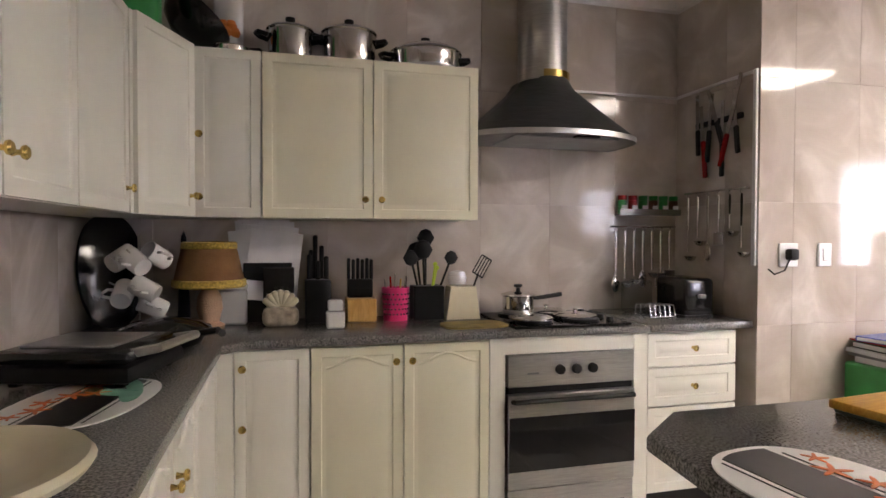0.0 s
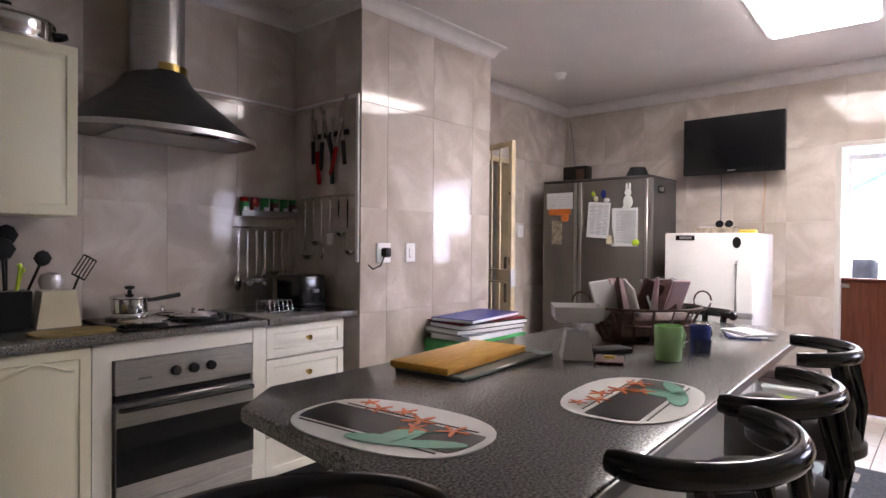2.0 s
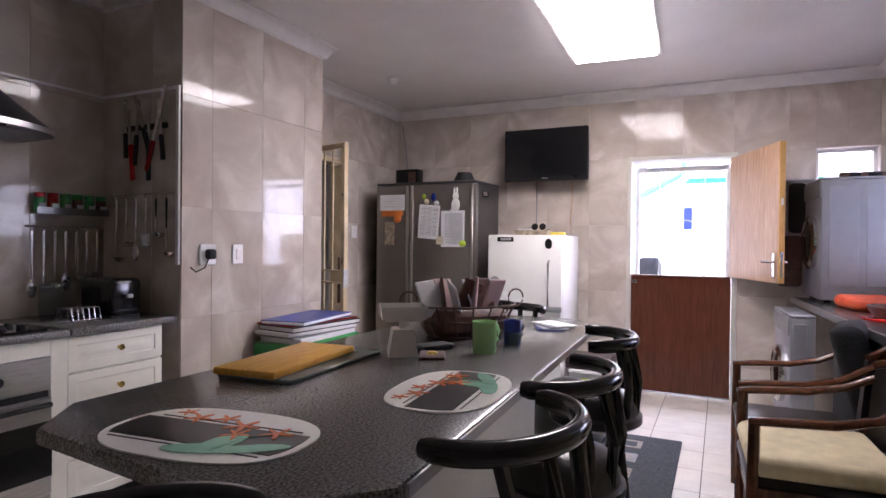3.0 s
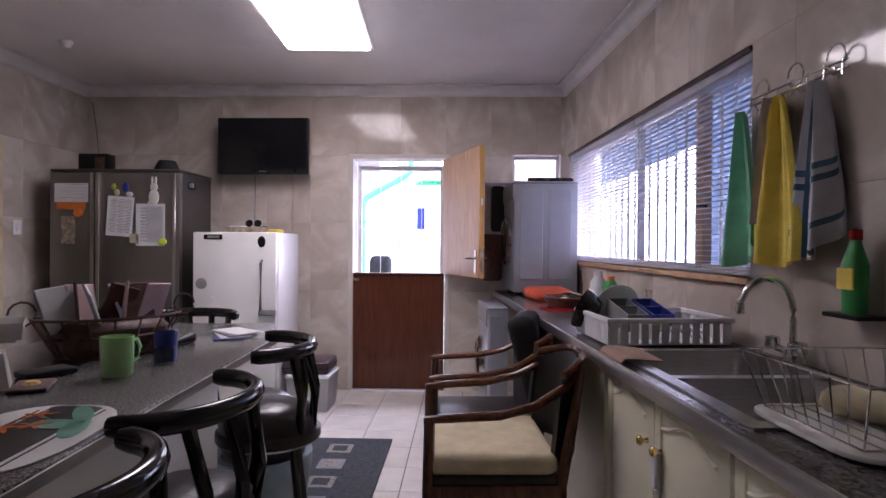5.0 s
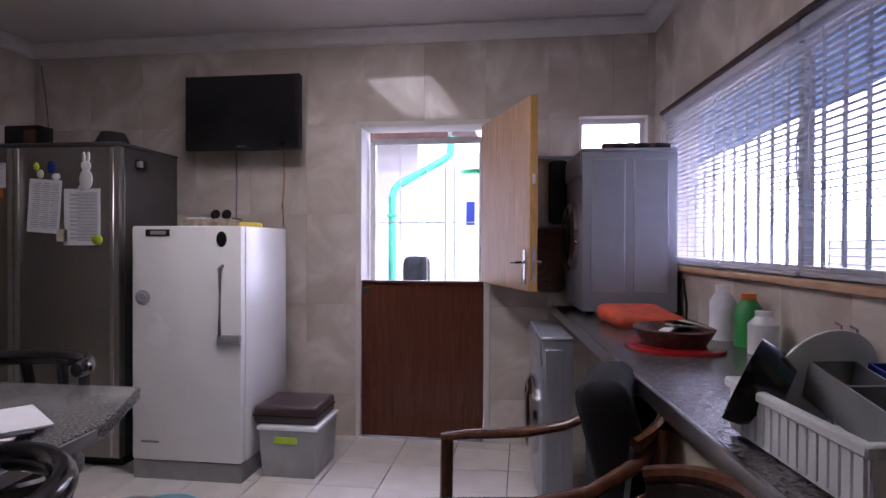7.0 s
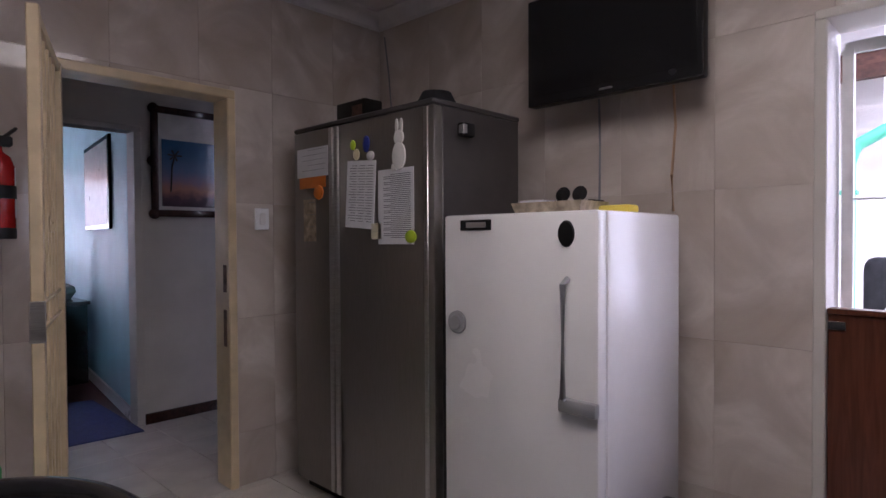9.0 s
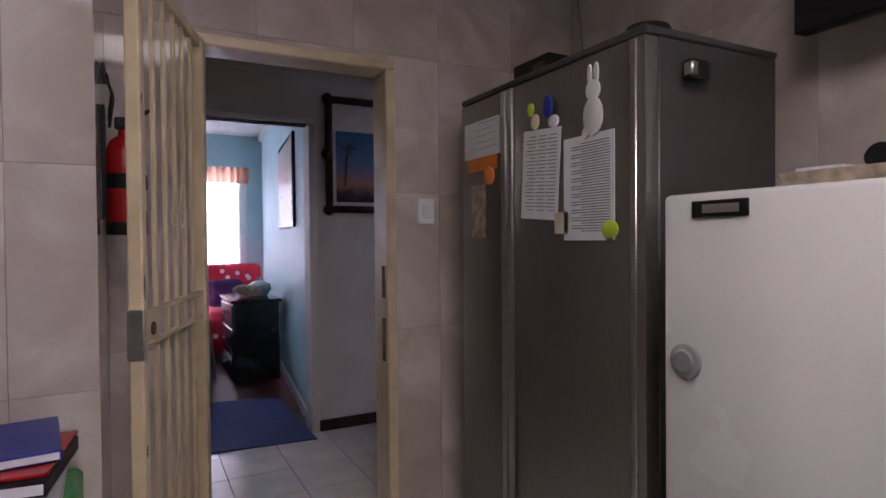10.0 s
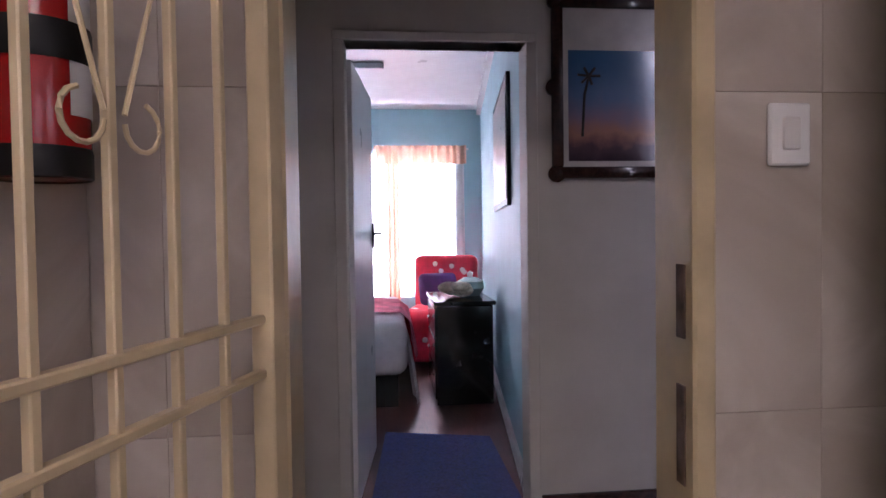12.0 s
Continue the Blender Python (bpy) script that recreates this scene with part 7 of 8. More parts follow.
# draining basket and what is in it
db = thing("dish_drainer", pose(3.26, -0.68, 0.902, 0, 0, 2), "white plastic dish drainer basket beside the sink", "dish drainer")
L_, W_, H_ = 0.20, 0.245, 0.11
slat_x = slat_y = None
for s in (-1, 1):
    for k in range(15):
        if slat_x is None:
            so = part("slat", bx(-0.010, 0.010, -0.003, 0.003, 0.012, H_ - 0.02), M_PAPER, db, "", None)
            slat_x = so.data
        else:
            so = new("slat", slat_x)
            so.parent = db
        so.location = (-L_ + 2 * L_ * (k + 0.5) / 15, s * W_, 0)
    for k in range(12):
        if slat_y is None:
            so = part("slat", bx(-0.003, 0.003, -0.015, 0.015, 0.012, H_ - 0.02), M_PAPER, db, "", None)
            slat_y = so.data
        else:
            so = new("slat", slat_y)
            so.parent = db
        so.location = (s * L_, -W_ + 2 * W_ * (k + 0.5) / 12, 0)
bm = bmesh.new()
for s in (-1, 1):
    box(bm, -L_ - 0.012, L_ + 0.012, s * W_ - 0.010, s * W_ + 0.010, H_ - 0.02, H_, bevel=0.004)
    box(bm, s * L_ - 0.010, s * L_ + 0.010, -W_, W_, H_ - 0.02, H_, bevel=0.004)
part("rim", bm, M_PAPER, db)
part("floor", bx(-L_, L_, -W_, W_, 0.006, 0.014), M_PAPER, db, "", None)
bm = bmesh.new()
for k in range(11):
    x = -0.2 + 0.04 * k
    tube(bm, [(x, -0.15, 0.014), (x, -0.13, 0.06), (x, -0.02, 0.06), (x, 0.0, 0.014)], 0.004, 6)
part("plate_rib", bm, M_PAPER, db)
bo = bmesh.new()
lathe(bo, [(0.0, 0.0), (0.06, 0.004), (0.085, 0.05), (0.09, 0.08), (0.084, 0.08), (0.07, 0.03), (0.0, 0.012)], 28)
solid("bowl", bo, M_BLACK, "black bowl draining on its side in the basket", "bowl", pose(3.38, -0.50, 0.985, -35, 62, 20))
for x, y, m_, lb in ((3.31, -0.60, M_GREY_PLASTIC, "grey"), (3.30, -0.705, M_BLUE, "dark blue")):
    cd = thing("cutlery_caddy", pose(x, y, 0.965, 0, -14, 6) @ Matrix.Scale(0.85, 4), lb + " plastic cutlery tray standing in the drainer", "cutlery tray")
    bm = bmesh.new()
    for a, b, c, e in ((-0.12, 0.12, -0.055, -0.05), (-0.12, 0.12, 0.05, 0.055), (-0.12, -0.115, -0.05, 0.05), (0.115, 0.12, -0.05, 0.05), (-0.003, 0.003, -0.05, 0.05)):
        box(bm, a, b, c, e, 0, 0.085)
    box(bm, -0.12, 0.12, -0.055, 0.055, -0.004, 0.0)
    part("tray", bm, m_, cd, "", None)
    part("label", bx(-0.123, -0.12, -0.02, 0.02, 0.02, 0.04), M_LIME, cd, "", None)
cu_ = bmesh.new()
lathe(cu_, [(0.0, 0.0), (0.036, 0.0), (0.038, 0.07), (0.034, 0.07), (0.032, 0.004), (0.0, 0.004)], 20)
solid("steel_cup", cu_, M_CHROME, "small steel cup in the drainer", "cup", pose(3.17, -0.62, 0.918))
pl = bmesh.new()
lathe(pl, [(0.0, 0.0), (0.07, 0.0), (0.11, 0.016), (0.11, 0.02), (0.07, 0.005), (0.0, 0.005)], 28)
solid("plate", pl, M_CERAMIC, "white plate standing in the drainer", "plate", pose(3.41, -0.60, 1.01, 0, 70, 10))

# wire rack with white board near the tap
wr = thing("wire_dish_rack", pose(2.0, -0.68, 0.908), "steel wire dish rack on a white tray", "dish rack")
bm = bmesh.new()
for z, gx, gy in ((0.015, 0.15, 0.17), (0.14, 0.20, 0.20)):
    tube(bm, [(gx, -gy, z), (gx, gy, z), (-gx, gy, z), (-gx, -gy, z)], 0.003, 6, closed=True)
for k in range(9):
    u = -1 + 2 * k / 8
    for s in (-1, 1):
        tube(bm, [(s * 0.15, u * 0.17, 0.015), (s * 0.20, u * 0.20, 0.14)], 0.002, 5)
        tube(bm, [(u * 0.15, s * 0.17, 0.015), (u * 0.20, s * 0.20, 0.14)], 0.002, 5)
    tube(bm, [(-0.15, u * 0.17, 0.015), (0.15, u * 0.17, 0.015)], 0.002, 5)
part("wire_frame", bm, M_CHROME, wr)
bm = bmesh.new()
prism(bm, oval(0.19, 0.205, 36, 6.0), 0.0, 0.012, bevel=0.004)
part("tray", bm, M_CERAMIC, wr, "white plastic drip tray")
dk = bmesh.new()
box(dk, -0.12, 0.12, -0.05, 0.05, 0, 0.06, bevel=0.028, seg=3)
solid("dish_towel", dk, M_CUSHION, "cream cloth lying in the wire rack", "cloth", pose(2.0, -0.68, 0.926, 0, 0, 30))

# bottles and bits along the tiles
for x, y, r, h, m_, cap, lb in ((4.66, -0.90, 0.05, 0.22, M_BLUECLOTH, M_PAPER, "pale blue detergent bottle"), (4.50, -0.93, 0.05, 0.20, M_GREEN, M_ORANGE, "green cleaner bottle with an orange label"), (4.34, -0.91, 0.05, 0.15, M_PAPER, M_PAPER, "white plastic jar")):
    bt_ = thing("bottle", pose(x, y, 0.9), lb + " against the tiles", "bottle")
    bm = bmesh.new()
    lathe(bm, [(0.0, 0.0), (r, 0.0), (r, h * 0.7), (r * 0.5, h * 0.88), (r * 0.45, h * 0.9)], 20)
    part("body", bm, m_, bt_)
    bm = bmesh.new()
    lathe(bm, [(r * 0.55, h * 0.88), (r * 0.55, h), (0.0, h)], 16)
    part("cap", bm, cap, bt_)
for x in (3.97, 3.90):
    bt_ = thing("salt_grinder", pose(x, -0.955, 0.9), "slim clear grinder with a steel top by the tiles", "grinder")
    bm = bmesh.new()
    lathe(bm, [(0.0, 0.0), (0.02, 0.0), (0.016, 0.06), (0.02, 0.11), (0.0, 0.11)], 14)
    part("body", bm, M_CHROME, bt_)
    bm = bmesh.new()
    tube(bm, [(0, 0, 0.11), (0, 0, 0.15), (0.03, 0, 0.155)], 0.004, 6)
    part("crank", bm, M_CHROME, bt_)
oc = bmesh.new()
box(oc, -0.19, 0.19, -0.16, 0.16, 0, 0.085, bevel=0.04, seg=4)
for v in oc.verts:
    v.co.z *= 0.85 + 0.15 * math.sin(11 * v.co.x)
solid("cushion", oc, M_ORANGECLOTH, "orange-red folded cloth bundle on the worktop", "cloth", pose(5.08, -0.68, 0.9, 0, 0, 5))
bk2 = thing("bread_basket", pose(4.46, -0.64, 0.9), "brown woven basket of papers on a red mat", "basket")
bm = bmesh.new()
lathe(bm, [(0.0, 0.0), (0.13, 0.0), (0.17, 0.06), (0.16, 0.065), (0.12, 0.01), (0.0, 0.01)], 28, sy=0.85)
bmesh.ops.translate(bm, verts=bm.verts, vec=(0, 0, 0.012))
part("basket", bm, M_TWINE, bk2)
bm = bmesh.new()
prism(bm, oval(0.20, 0.17, 32, 2.4), 0, 0.012, bevel=0.003)
part("mat", bm, M_RED, bk2, "red round mat")
rnd = random.Random(5)
for k in range(6):
    sub = bmesh.new()
    box(sub, -0.05, 0.05, -0.03, 0.03, 0, 0.006)
    bmesh.ops.transform(sub, matrix=pose(rnd.uniform(-0.07, 0.07), rnd.uniform(-0.06, 0.06), 0.05 + 0.008 * k, rnd.uniform(-14, 14), rnd.uniform(-14, 14), rnd.uniform(0, 180)), verts=sub.verts)
    part("packet", sub, [M_PAPER, M_BLACK_MATT, M_SKIN][k % 3], bk2, "", None)

# ---- laundry machines ----


def front_loader(m, w, d, h, label):
    f = thing("washing_machine", m, label, "washing machine", "front loaders")
    part("body", bx(0, w, -d, 0.0, 0.02, h - 0.02, bevel=0.008, seg=2), M_SILVER, f)
    part("lid", bx(-0.004, w + 0.004, -d, 0.006, h - 0.02, h, bevel=0.006), M_SILVER, f)
    for a in (-d + 0.05, -d * 0.45):
        part("side_panel", bx(-0.005, 0.001, a, a + d * 0.36, 0.12, h - 0.06, bevel=0.003), M_SILVER, f)
    part("control_panel", bx(0.01, w - 0.01, 0.0, 0.012, h - 0.14, h - 0.02, bevel=0.004), M_GREY_PLASTIC, f)
    bm = bmesh.new()
    lathe(bm, [(0.20, 0.0), (0.20, 0.03), (0.17, 0.045), (0.14, 0.035), (0.0, 0.02)], 32)
    bmesh.ops.transform(bm, matrix=pose(w / 2, 0.0, h * 0.48, -90, 0, 0), verts=bm.verts)
    dr = part("porthole_door", bm, M_CHROME, f, "round porthole door")
    bm = bmesh.new()
    lathe(bm, [(0.14, 0.036), (0.10, 0.05), (0.0, 0.055)], 32)
    bmesh.ops.transform(bm, matrix=pose(w / 2, 0.0, h * 0.48, -90, 0, 0), verts=bm.verts)
    part("porthole_glass", bm, M_OVEN_GLASS, dr)
    for x in (0.05, w - 0.05):
        for y in (-d + 0.05, -0.05):
            part("foot", bx(x - 0.02, x + 0.02, y - 0.02, y + 0.02, 0, 0.022), M_BLACK_MATT, f)
    return f


front_loader(pose(5.38, -0.46, 0.905), 0.54, 0.50, 0.89, "silver tumble dryer standing on the worktop")
front_loader(pose(4.98, -0.21, 0.0), 0.60, 0.145, 0.85, "silver front-loading washing machine under the worktop edge")
rnd = random.Random(11)
for k in range(6):
    bm = bmesh.new()
    box(bm, -0.045, 0.045, -0.02, 0.02, 0, 0.035, bevel=0.012, seg=2)
    solid("clothes_peg_bundle", bm, M_BLACKCLOTH if k % 2 else M_TWINE, "small dark bundle lying on the dryer", "clutter", pose(5.45, -0.62 - 0.055 * k, 1.796, 0, 0, rnd.uniform(0, 180)), "things on the dryer")
bm = bmesh.new()
tube(bm, [(5.36, -0.985, 1.10), (5.31, -0.97, 1.07), (5.26, -0.965, 0.98), (5.25, -0.96, 0.905)], 0.006, 6)
solid("cable", bm, M_BLACK_MATT, "black cable from the dryer to the worktop", "cable")
site = LEVEL
hk = thing("coat_hooks", pose(X1 - 0.002, -0.32, 1.83), "row of hooks with dark bags on the tiled wall", "hooks")
part("rail", bx(-0.02, 0.0, -0.16, 0.16, -0.01, 0.01), M_INK, hk)
bm = bmesh.new()
box(bm, -0.08, -0.01, -0.10, 0.02, -0.42, -0.02, bevel=0.03, seg=2)
part("bag", bm, M_BLACKCLOTH, hk, "black hanging bag")
bm = bmesh.new()
box(bm, -0.09, -0.01, -0.08, 0.10, -0.85, -0.44, bevel=0.035, seg=2)
part("bag", bm, M_TWINE, hk, "brown hanging bag")

# ---- towel rail with towels ----
site = WINDOW_SIDE
tr = thing("towel_rail", pose(2.77, YW + 0.001, 1.835), "curled wire towel rail on the tiled wall", "towel rail")
bm = bmesh.new()
for z in (-0.012, 0.012):
    tube(bm, [(-0.26, 0.03, z), (0.24, 0.03, z)], 0.004, 6)
for k in range(7):
    x = -0.24 + 0.08 * k
    tube(bm, [(x, 0.03, 0.02), (x, 0.032, -0.03), (x, 0.05, -0.045), (x, 0.062, -0.03)], 0.003, 6)
for xs in (-0.21, -0.02, 0.17):
    tube(bm, [(xs + 0.04 * math.cos(a), 0.03, 0.03 + 0.04 * math.sin(a)) for a in [k * 0.52 for k in range(12)]], 0.0035, 6)
for x in (-0.2, 0.2):
    tube(bm, [(x, 0.0, 0), (x, 0.03, 0)], 0.005, 6)
part("wire", bm, M_CHROME, tr)


def towel(x, z, w, h, material, label, seed, stripes=False):
    t_ = thing("tea_towel", pose(x, YW + 0.055, z), label, "tea towel", "towels on the rail")
    rnd = random.Random(seed)
    ph = rnd.uniform(0, 6)
    nx, nz = 30, 26
    for mat_, sel in ((material, None), (M_STRIPE, "s")) if stripes else ((material, None),):
        bm = bmesh.new()
        for side in (0.0, 0.007):
            grid = []
            for j in range(nz + 1):
                v = j / nz
                half = w / 2 * (0.16 + 0.84 * min(1, v * 1.25) ** 0.7)
                row = []
                for i in range(nx + 1):
                    u = -1 + 2 * i / nx
                    y = 0.022 * math.sin(5 * u + ph) * (0.4 + v) + 0.012 * math.sin(11 * u + ph * 2) - side - 0.004 + 0.03 * v * (1 - abs(u))
                    zz = -h * v * (1 - 0.16 * abs(u) ** 1.5 * (1 if (u > 0) == (seed % 2 == 0) else 0.3))
                    row.append((u * half, y, zz))
                grid.append(row)
            for j in range(nz):
                for i in range(nx):
                    if sel and not (i in (8, 10, 21) or j in (13, 15, 22)):
                        continue
                    o = -0.0016 if sel and side else (0.0016 if sel else 0)
                    q = [bm.verts.new((p[0], p[1] + o, p[2])) for p in (grid[j][i], grid[j][i + 1], grid[j + 1][i + 1], grid[j + 1][i])]
                    bm.faces.new(q)
        bmesh.ops.remove_doubles(bm, verts=bm.verts, dist=0.0004)
        part("cloth" if not sel else "stripe", bm, mat_, t_, "" if not sel else "dark blue woven stripes", 60)


towel(3.055, 1.81, 0.25, 0.60, M_GREENCLOTH, "mint green tea towel hanging on the rail", 1)
towel(2.875, 1.82, 0.13, 0.45, M_LILAC, "faded lilac tea towel hanging on the rail", 3)
towel(2.81, 1.81, 0.31, 0.59, M_YELLOW, "yellow waffle tea towel hanging on the rail", 2)
towel(2.62, 1.81, 0.20, 0.56, M_BLUECLOTH, "pale tea towel with blue checks on the rail", 5, True)
sh = thing("soap_shelf", pose(2.455, YW + 0.001, 1.10), "small black shelf with a green soap bottle", "shelf")
part("shelf", bx(-0.07, 0.07, 0.0, 0.09, -0.012, 0.0), M_BLACK_MATT, sh)
sb_ = thing("soap_bottle", pose(2.455, YW + 0.045, 1.1005), "green dish soap bottle with a red cap and yellow label", "bottle")
bm = bmesh.new()
lathe(bm, [(0.0, 0.0), (0.04, 0.0), (0.042, 0.14), (0.02, 0.20), (0.018, 0.21)], 20, sy=0.7)
part("body", bm, M_GREEN, sb_)
part("label", bx(-0.03, 0.03, 0.026, 0.032, 0.07, 0.13), M_YELLOW, sb_, "yellow label", None)
bm = bmesh.new()
lathe(bm, [(0.018, 0.21), (0.018, 0.24), (0.0, 0.245)], 14)
part("cap", bm, M_RED, sb_)

# ---- rugs ----
site = LEVEL
rg = thing("rug", pose(3.48, 0.40, -0.0005), "dark grey-blue rug with cream square motifs on the floor", "rug")
part("carpet", bx(0, 1.12, 0, 0.62, 0, 0.012, bevel=0.004), M_RUG, rg)
for k in range(4):
    x = 0.92 - 0.26 * k
    part("motif", bx(x - 0.075, x + 0.075, 0.23, 0.38, 0.0115, 0.0132), M_RUG_LIGHT if k % 2 == 0 else M_INK, rg, "cream square motif", None)
    part("motif_centre", bx(x - 0.045, x + 0.045, 0.26, 0.35, 0.0128, 0.0142), M_RUG if k % 2 == 0 else M_RUG_LIGHT, rg, "", None)
bmat = bmesh.new()
prism(bmat, [(4.25, 4.70), (4.955, 4.64), (4.95, 5.75), (4.33, 5.90)], 0.001, 0.009)
solid("door_mat", bmat, M_BLUEMAT, "navy blue carpet mat in the bedroom doorway", "mat", smooth=None)
bt2 = bmesh.new()
lathe(bt2, [(0.0, 0.0), (0.14, 0.0), (0.17, 0.05), (0.175, 0.10), (0.165, 0.10), (0.15, 0.01), (0.0, 0.008)], 28)
solid("pet_bowl", bt2, mat("pale_aqua_plastic", (0.35, 0.52, 0.58), 0.35), "pale aqua plastic bowl standing on the floor", "bowl", pose(4.55, 1.45, 0.0))
bl_ = bmesh.new()
bmesh.ops.create_uvsphere(bl_, u_segments=28, v_segments=16, radius=0.21)
for v in bl_.verts:
    v.co.z = max(v.co.z, -0.2)
solid("exercise_ball", bl_, M_LEATHER, "dark grey ball on a grey ring stand", "ball", pose(3.60, 0.92, 0.37))
bs_ = bmesh.new()
lathe(bs_, [(0.16, 0.0), (0.20, 0.0), (0.23, 0.20), (0.235, 0.27), (0.20, 0.27), (0.16, 0.0)], 28)
solid("ball_stand", bs_, mat("grey_blue_plastic", (0.22, 0.30, 0.34), 0.35), "grey-blue ring stand below the ball", "stand", pose(3.60, 0.92, 0.0))

# ---- fire extinguisher ----
fe = thing("fire_extinguisher", pose(PX1 + 0.066, 3.09, 1.30, 0, 0, 90) @ Matrix.Diagonal((0.9, 1, 0.95, 1)), "red fire extinguisher hung on the tiled pillar", "fire extinguisher")
bm = bmesh.new()
lathe(bm, [(0.0, 0.0), (0.055, 0.0), (0.058, 0.012), (0.058, 0.27), (0.045, 0.31), (0.022, 0.33), (0.02, 0.35), (0.0, 0.35)], 28)
part("cylinder", bm, M_RED, fe)
part("backplate", bx(-0.05, 0.05, 0.054, 0.065, 0.05, 0.42), M_BLACK_MATT, fe)
bm = bmesh.new()
lathe(bm, [(0.06, 0.15), (0.0612, 0.155), (0.0612, 0.195), (0.06, 0.20)], 28)
part("strap", bm, M_BLACK_MATT, fe)
bm = bmesh.new()
lathe(bm, [(0.056, -0.002), (0.0595, 0.0), (0.0595, 0.035), (0.058, 0.04)], 28)
part("base_ring", bm, M_BLACK_MATT, fe)
bm = bmesh.new()
lab = []
for k in range(9):
    a = radians(-120 + 100 * k / 8)
    lab.append((0.0592 * math.cos(a), 0.0592 * math.sin(a)))
r0 = [bm.verts.new((x, y, 0.08)) for x, y in lab]
r1 = [bm.verts.new((x, y, 0.27)) for x, y in lab]
for k in range(8):
    bm.faces.new((r0[k], r0[k + 1], r1[k + 1], r1[k]))
part("label", bm, M_PAPER, fe, "white instruction label")
bm = bmesh.new()
box(bm, -0.02, 0.02, -0.05, 0.03, 0.35, 0.39, bevel=0.006)
tube(bm, [(0.0, -0.02, 0.38), (0.03, -0.06, 0.42), (0.05, -0.07, 0.43)], 0.007, 6)
tube(bm, [(0.02, 0, 0.37), (0.06, -0.02, 0.38), (0.085, -0.01, 0.30), (0.075, 0.0, 0.16)], 0.009, 8)
part("valve", bm, M_BLACK_MATT, fe)
ky = thing("key_hooks", pose(PX1 + 0.002, 3.11, 1.80, 0, 0, 90), "bunch of keys hanging above the fire extinguisher", "keys")
bm = bmesh.new()
box(bm, -0.06, 0.06, -0.012, 0.0, -0.01, 0.03)
rnd = random.Random(3)
for k in range(7):
    x = -0.05 + 0.016 * k
    tube(bm, [(x, -0.015, 0.0), (x + rnd.uniform(-0.01, 0.01), -0.03, -0.06), (x, -0.02, -0.11 - rnd.uniform(0, 0.06))], 0.005, 5)
part("keys", bm, M_BLACK_MATT, ky)

# ---- hall and bedroom things ----
pc = thing("framed_picture", pose(5.335, FAR - 0.002, 1.455), "landscape print in a dark carved wooden frame", "picture")
bm = bmesh.new()
PW, PH_ = 0.265, 0.78
out = [(-PW, 0.0), (PW, 0.0), (PW, PH_), (-PW, PH_)]
for a, b, c, d_ in ((-PW, PW, 0.0, 0.05), (-PW, PW, PH_ - 0.05, PH_), (-PW, -PW + 0.05, 0.05, PH_ - 0.05), (PW - 0.05, PW, 0.05, PH_ - 0.05)):
    box(bm, a, b, -0.03, -0.002, c, d_, bevel=0.008, seg=2)
for x, z in ((-PW + 0.02, 0.02), (PW - 0.02, 0.02), (-PW + 0.02, PH_ - 0.02), (PW - 0.02, PH_ - 0.02), (-PW + 0.012, PH_ / 2), (PW - 0.012, PH_ / 2)):
    sub = bmesh.new()
    lathe(sub, [(0.0, -0.004), (0.035, -0.002), (0.038, 0.02), (0.02, 0.032), (0.0, 0.034)], 14)
    merge(bm, sub, pose(x, 0, z, 90, 0, 0))
part("frame", bm, M_DARKWOOD, pc)
part("mount", bx(-PW + 0.045, PW - 0.045, -0.012, -0.004, 0.045, PH_ - 0.045), M_PICMOUNT, pc, "pale mount", None)
part("print", bx(-PW + 0.075, PW - 0.06, -0.0145, -0.011, 0.075, 0.55), M_PICTURE, pc, "dark blue and pink landscape print", None)
bm = bmesh.new()
tube(bm, [(-0.13, -0.0155, 0.18), (-0.12, -0.0155, 0.36), (-0.10, -0.0155, 0.44)], 0.006, 5)
for k in range(6):
    tube(bm, [(-0.10, -0.0155, 0.44), (-0.10 + 0.05 * math.cos(k), -0.0155, 0.44 + 0.04 * math.sin(k))], 0.006, 5)
part("tree_print", bm, M_MATBLACK, pc, "dark tree in the print")

wp = thing("framed_picture", pose(5.12, 6.1, 1.38, 0, 0, 83.4), "tall narrow picture in a black frame on the aqua wall", "picture")
part("frame", bx(-0.55, 0.55, 0.0, 0.025, 0, 0.75, bevel=0.004), M_BLACK, wp)
part("print", bx(-0.51, 0.51, 0.0255, 0.028, 0.04, 0.71), M_PICMOUNT, wp, "", None)

bwn = tagged(new("window_3"), "wide bedroom window with white frame", "window", "", "structure")
bm = bmesh.new()
for a, b in ((BW[0], BW[0] + 0.05), (BW[1] - 0.05, BW[1]), (3.78, 3.83), (4.40, 4.44)):
    box(bm, a, b, 9.15, 9.2, BW[2], BW[3])
for a, b in ((BW[2], BW[2] + 0.05), (BW[3] - 0.05, BW[3]), (1.6, 1.63)):
    box(bm, BW[0], BW[1], 9.15, 9.2, a, b)
part("window_frame", bm, M_WHITE, bwn, "", None)
gp = part("pane", bx(BW[0] + 0.05, BW[1] - 0.05, 9.17, 9.174, BW[2] + 0.05, BW[3] - 0.05), M_GLASS, bwn, "", None)
gp.visible_shadow = False


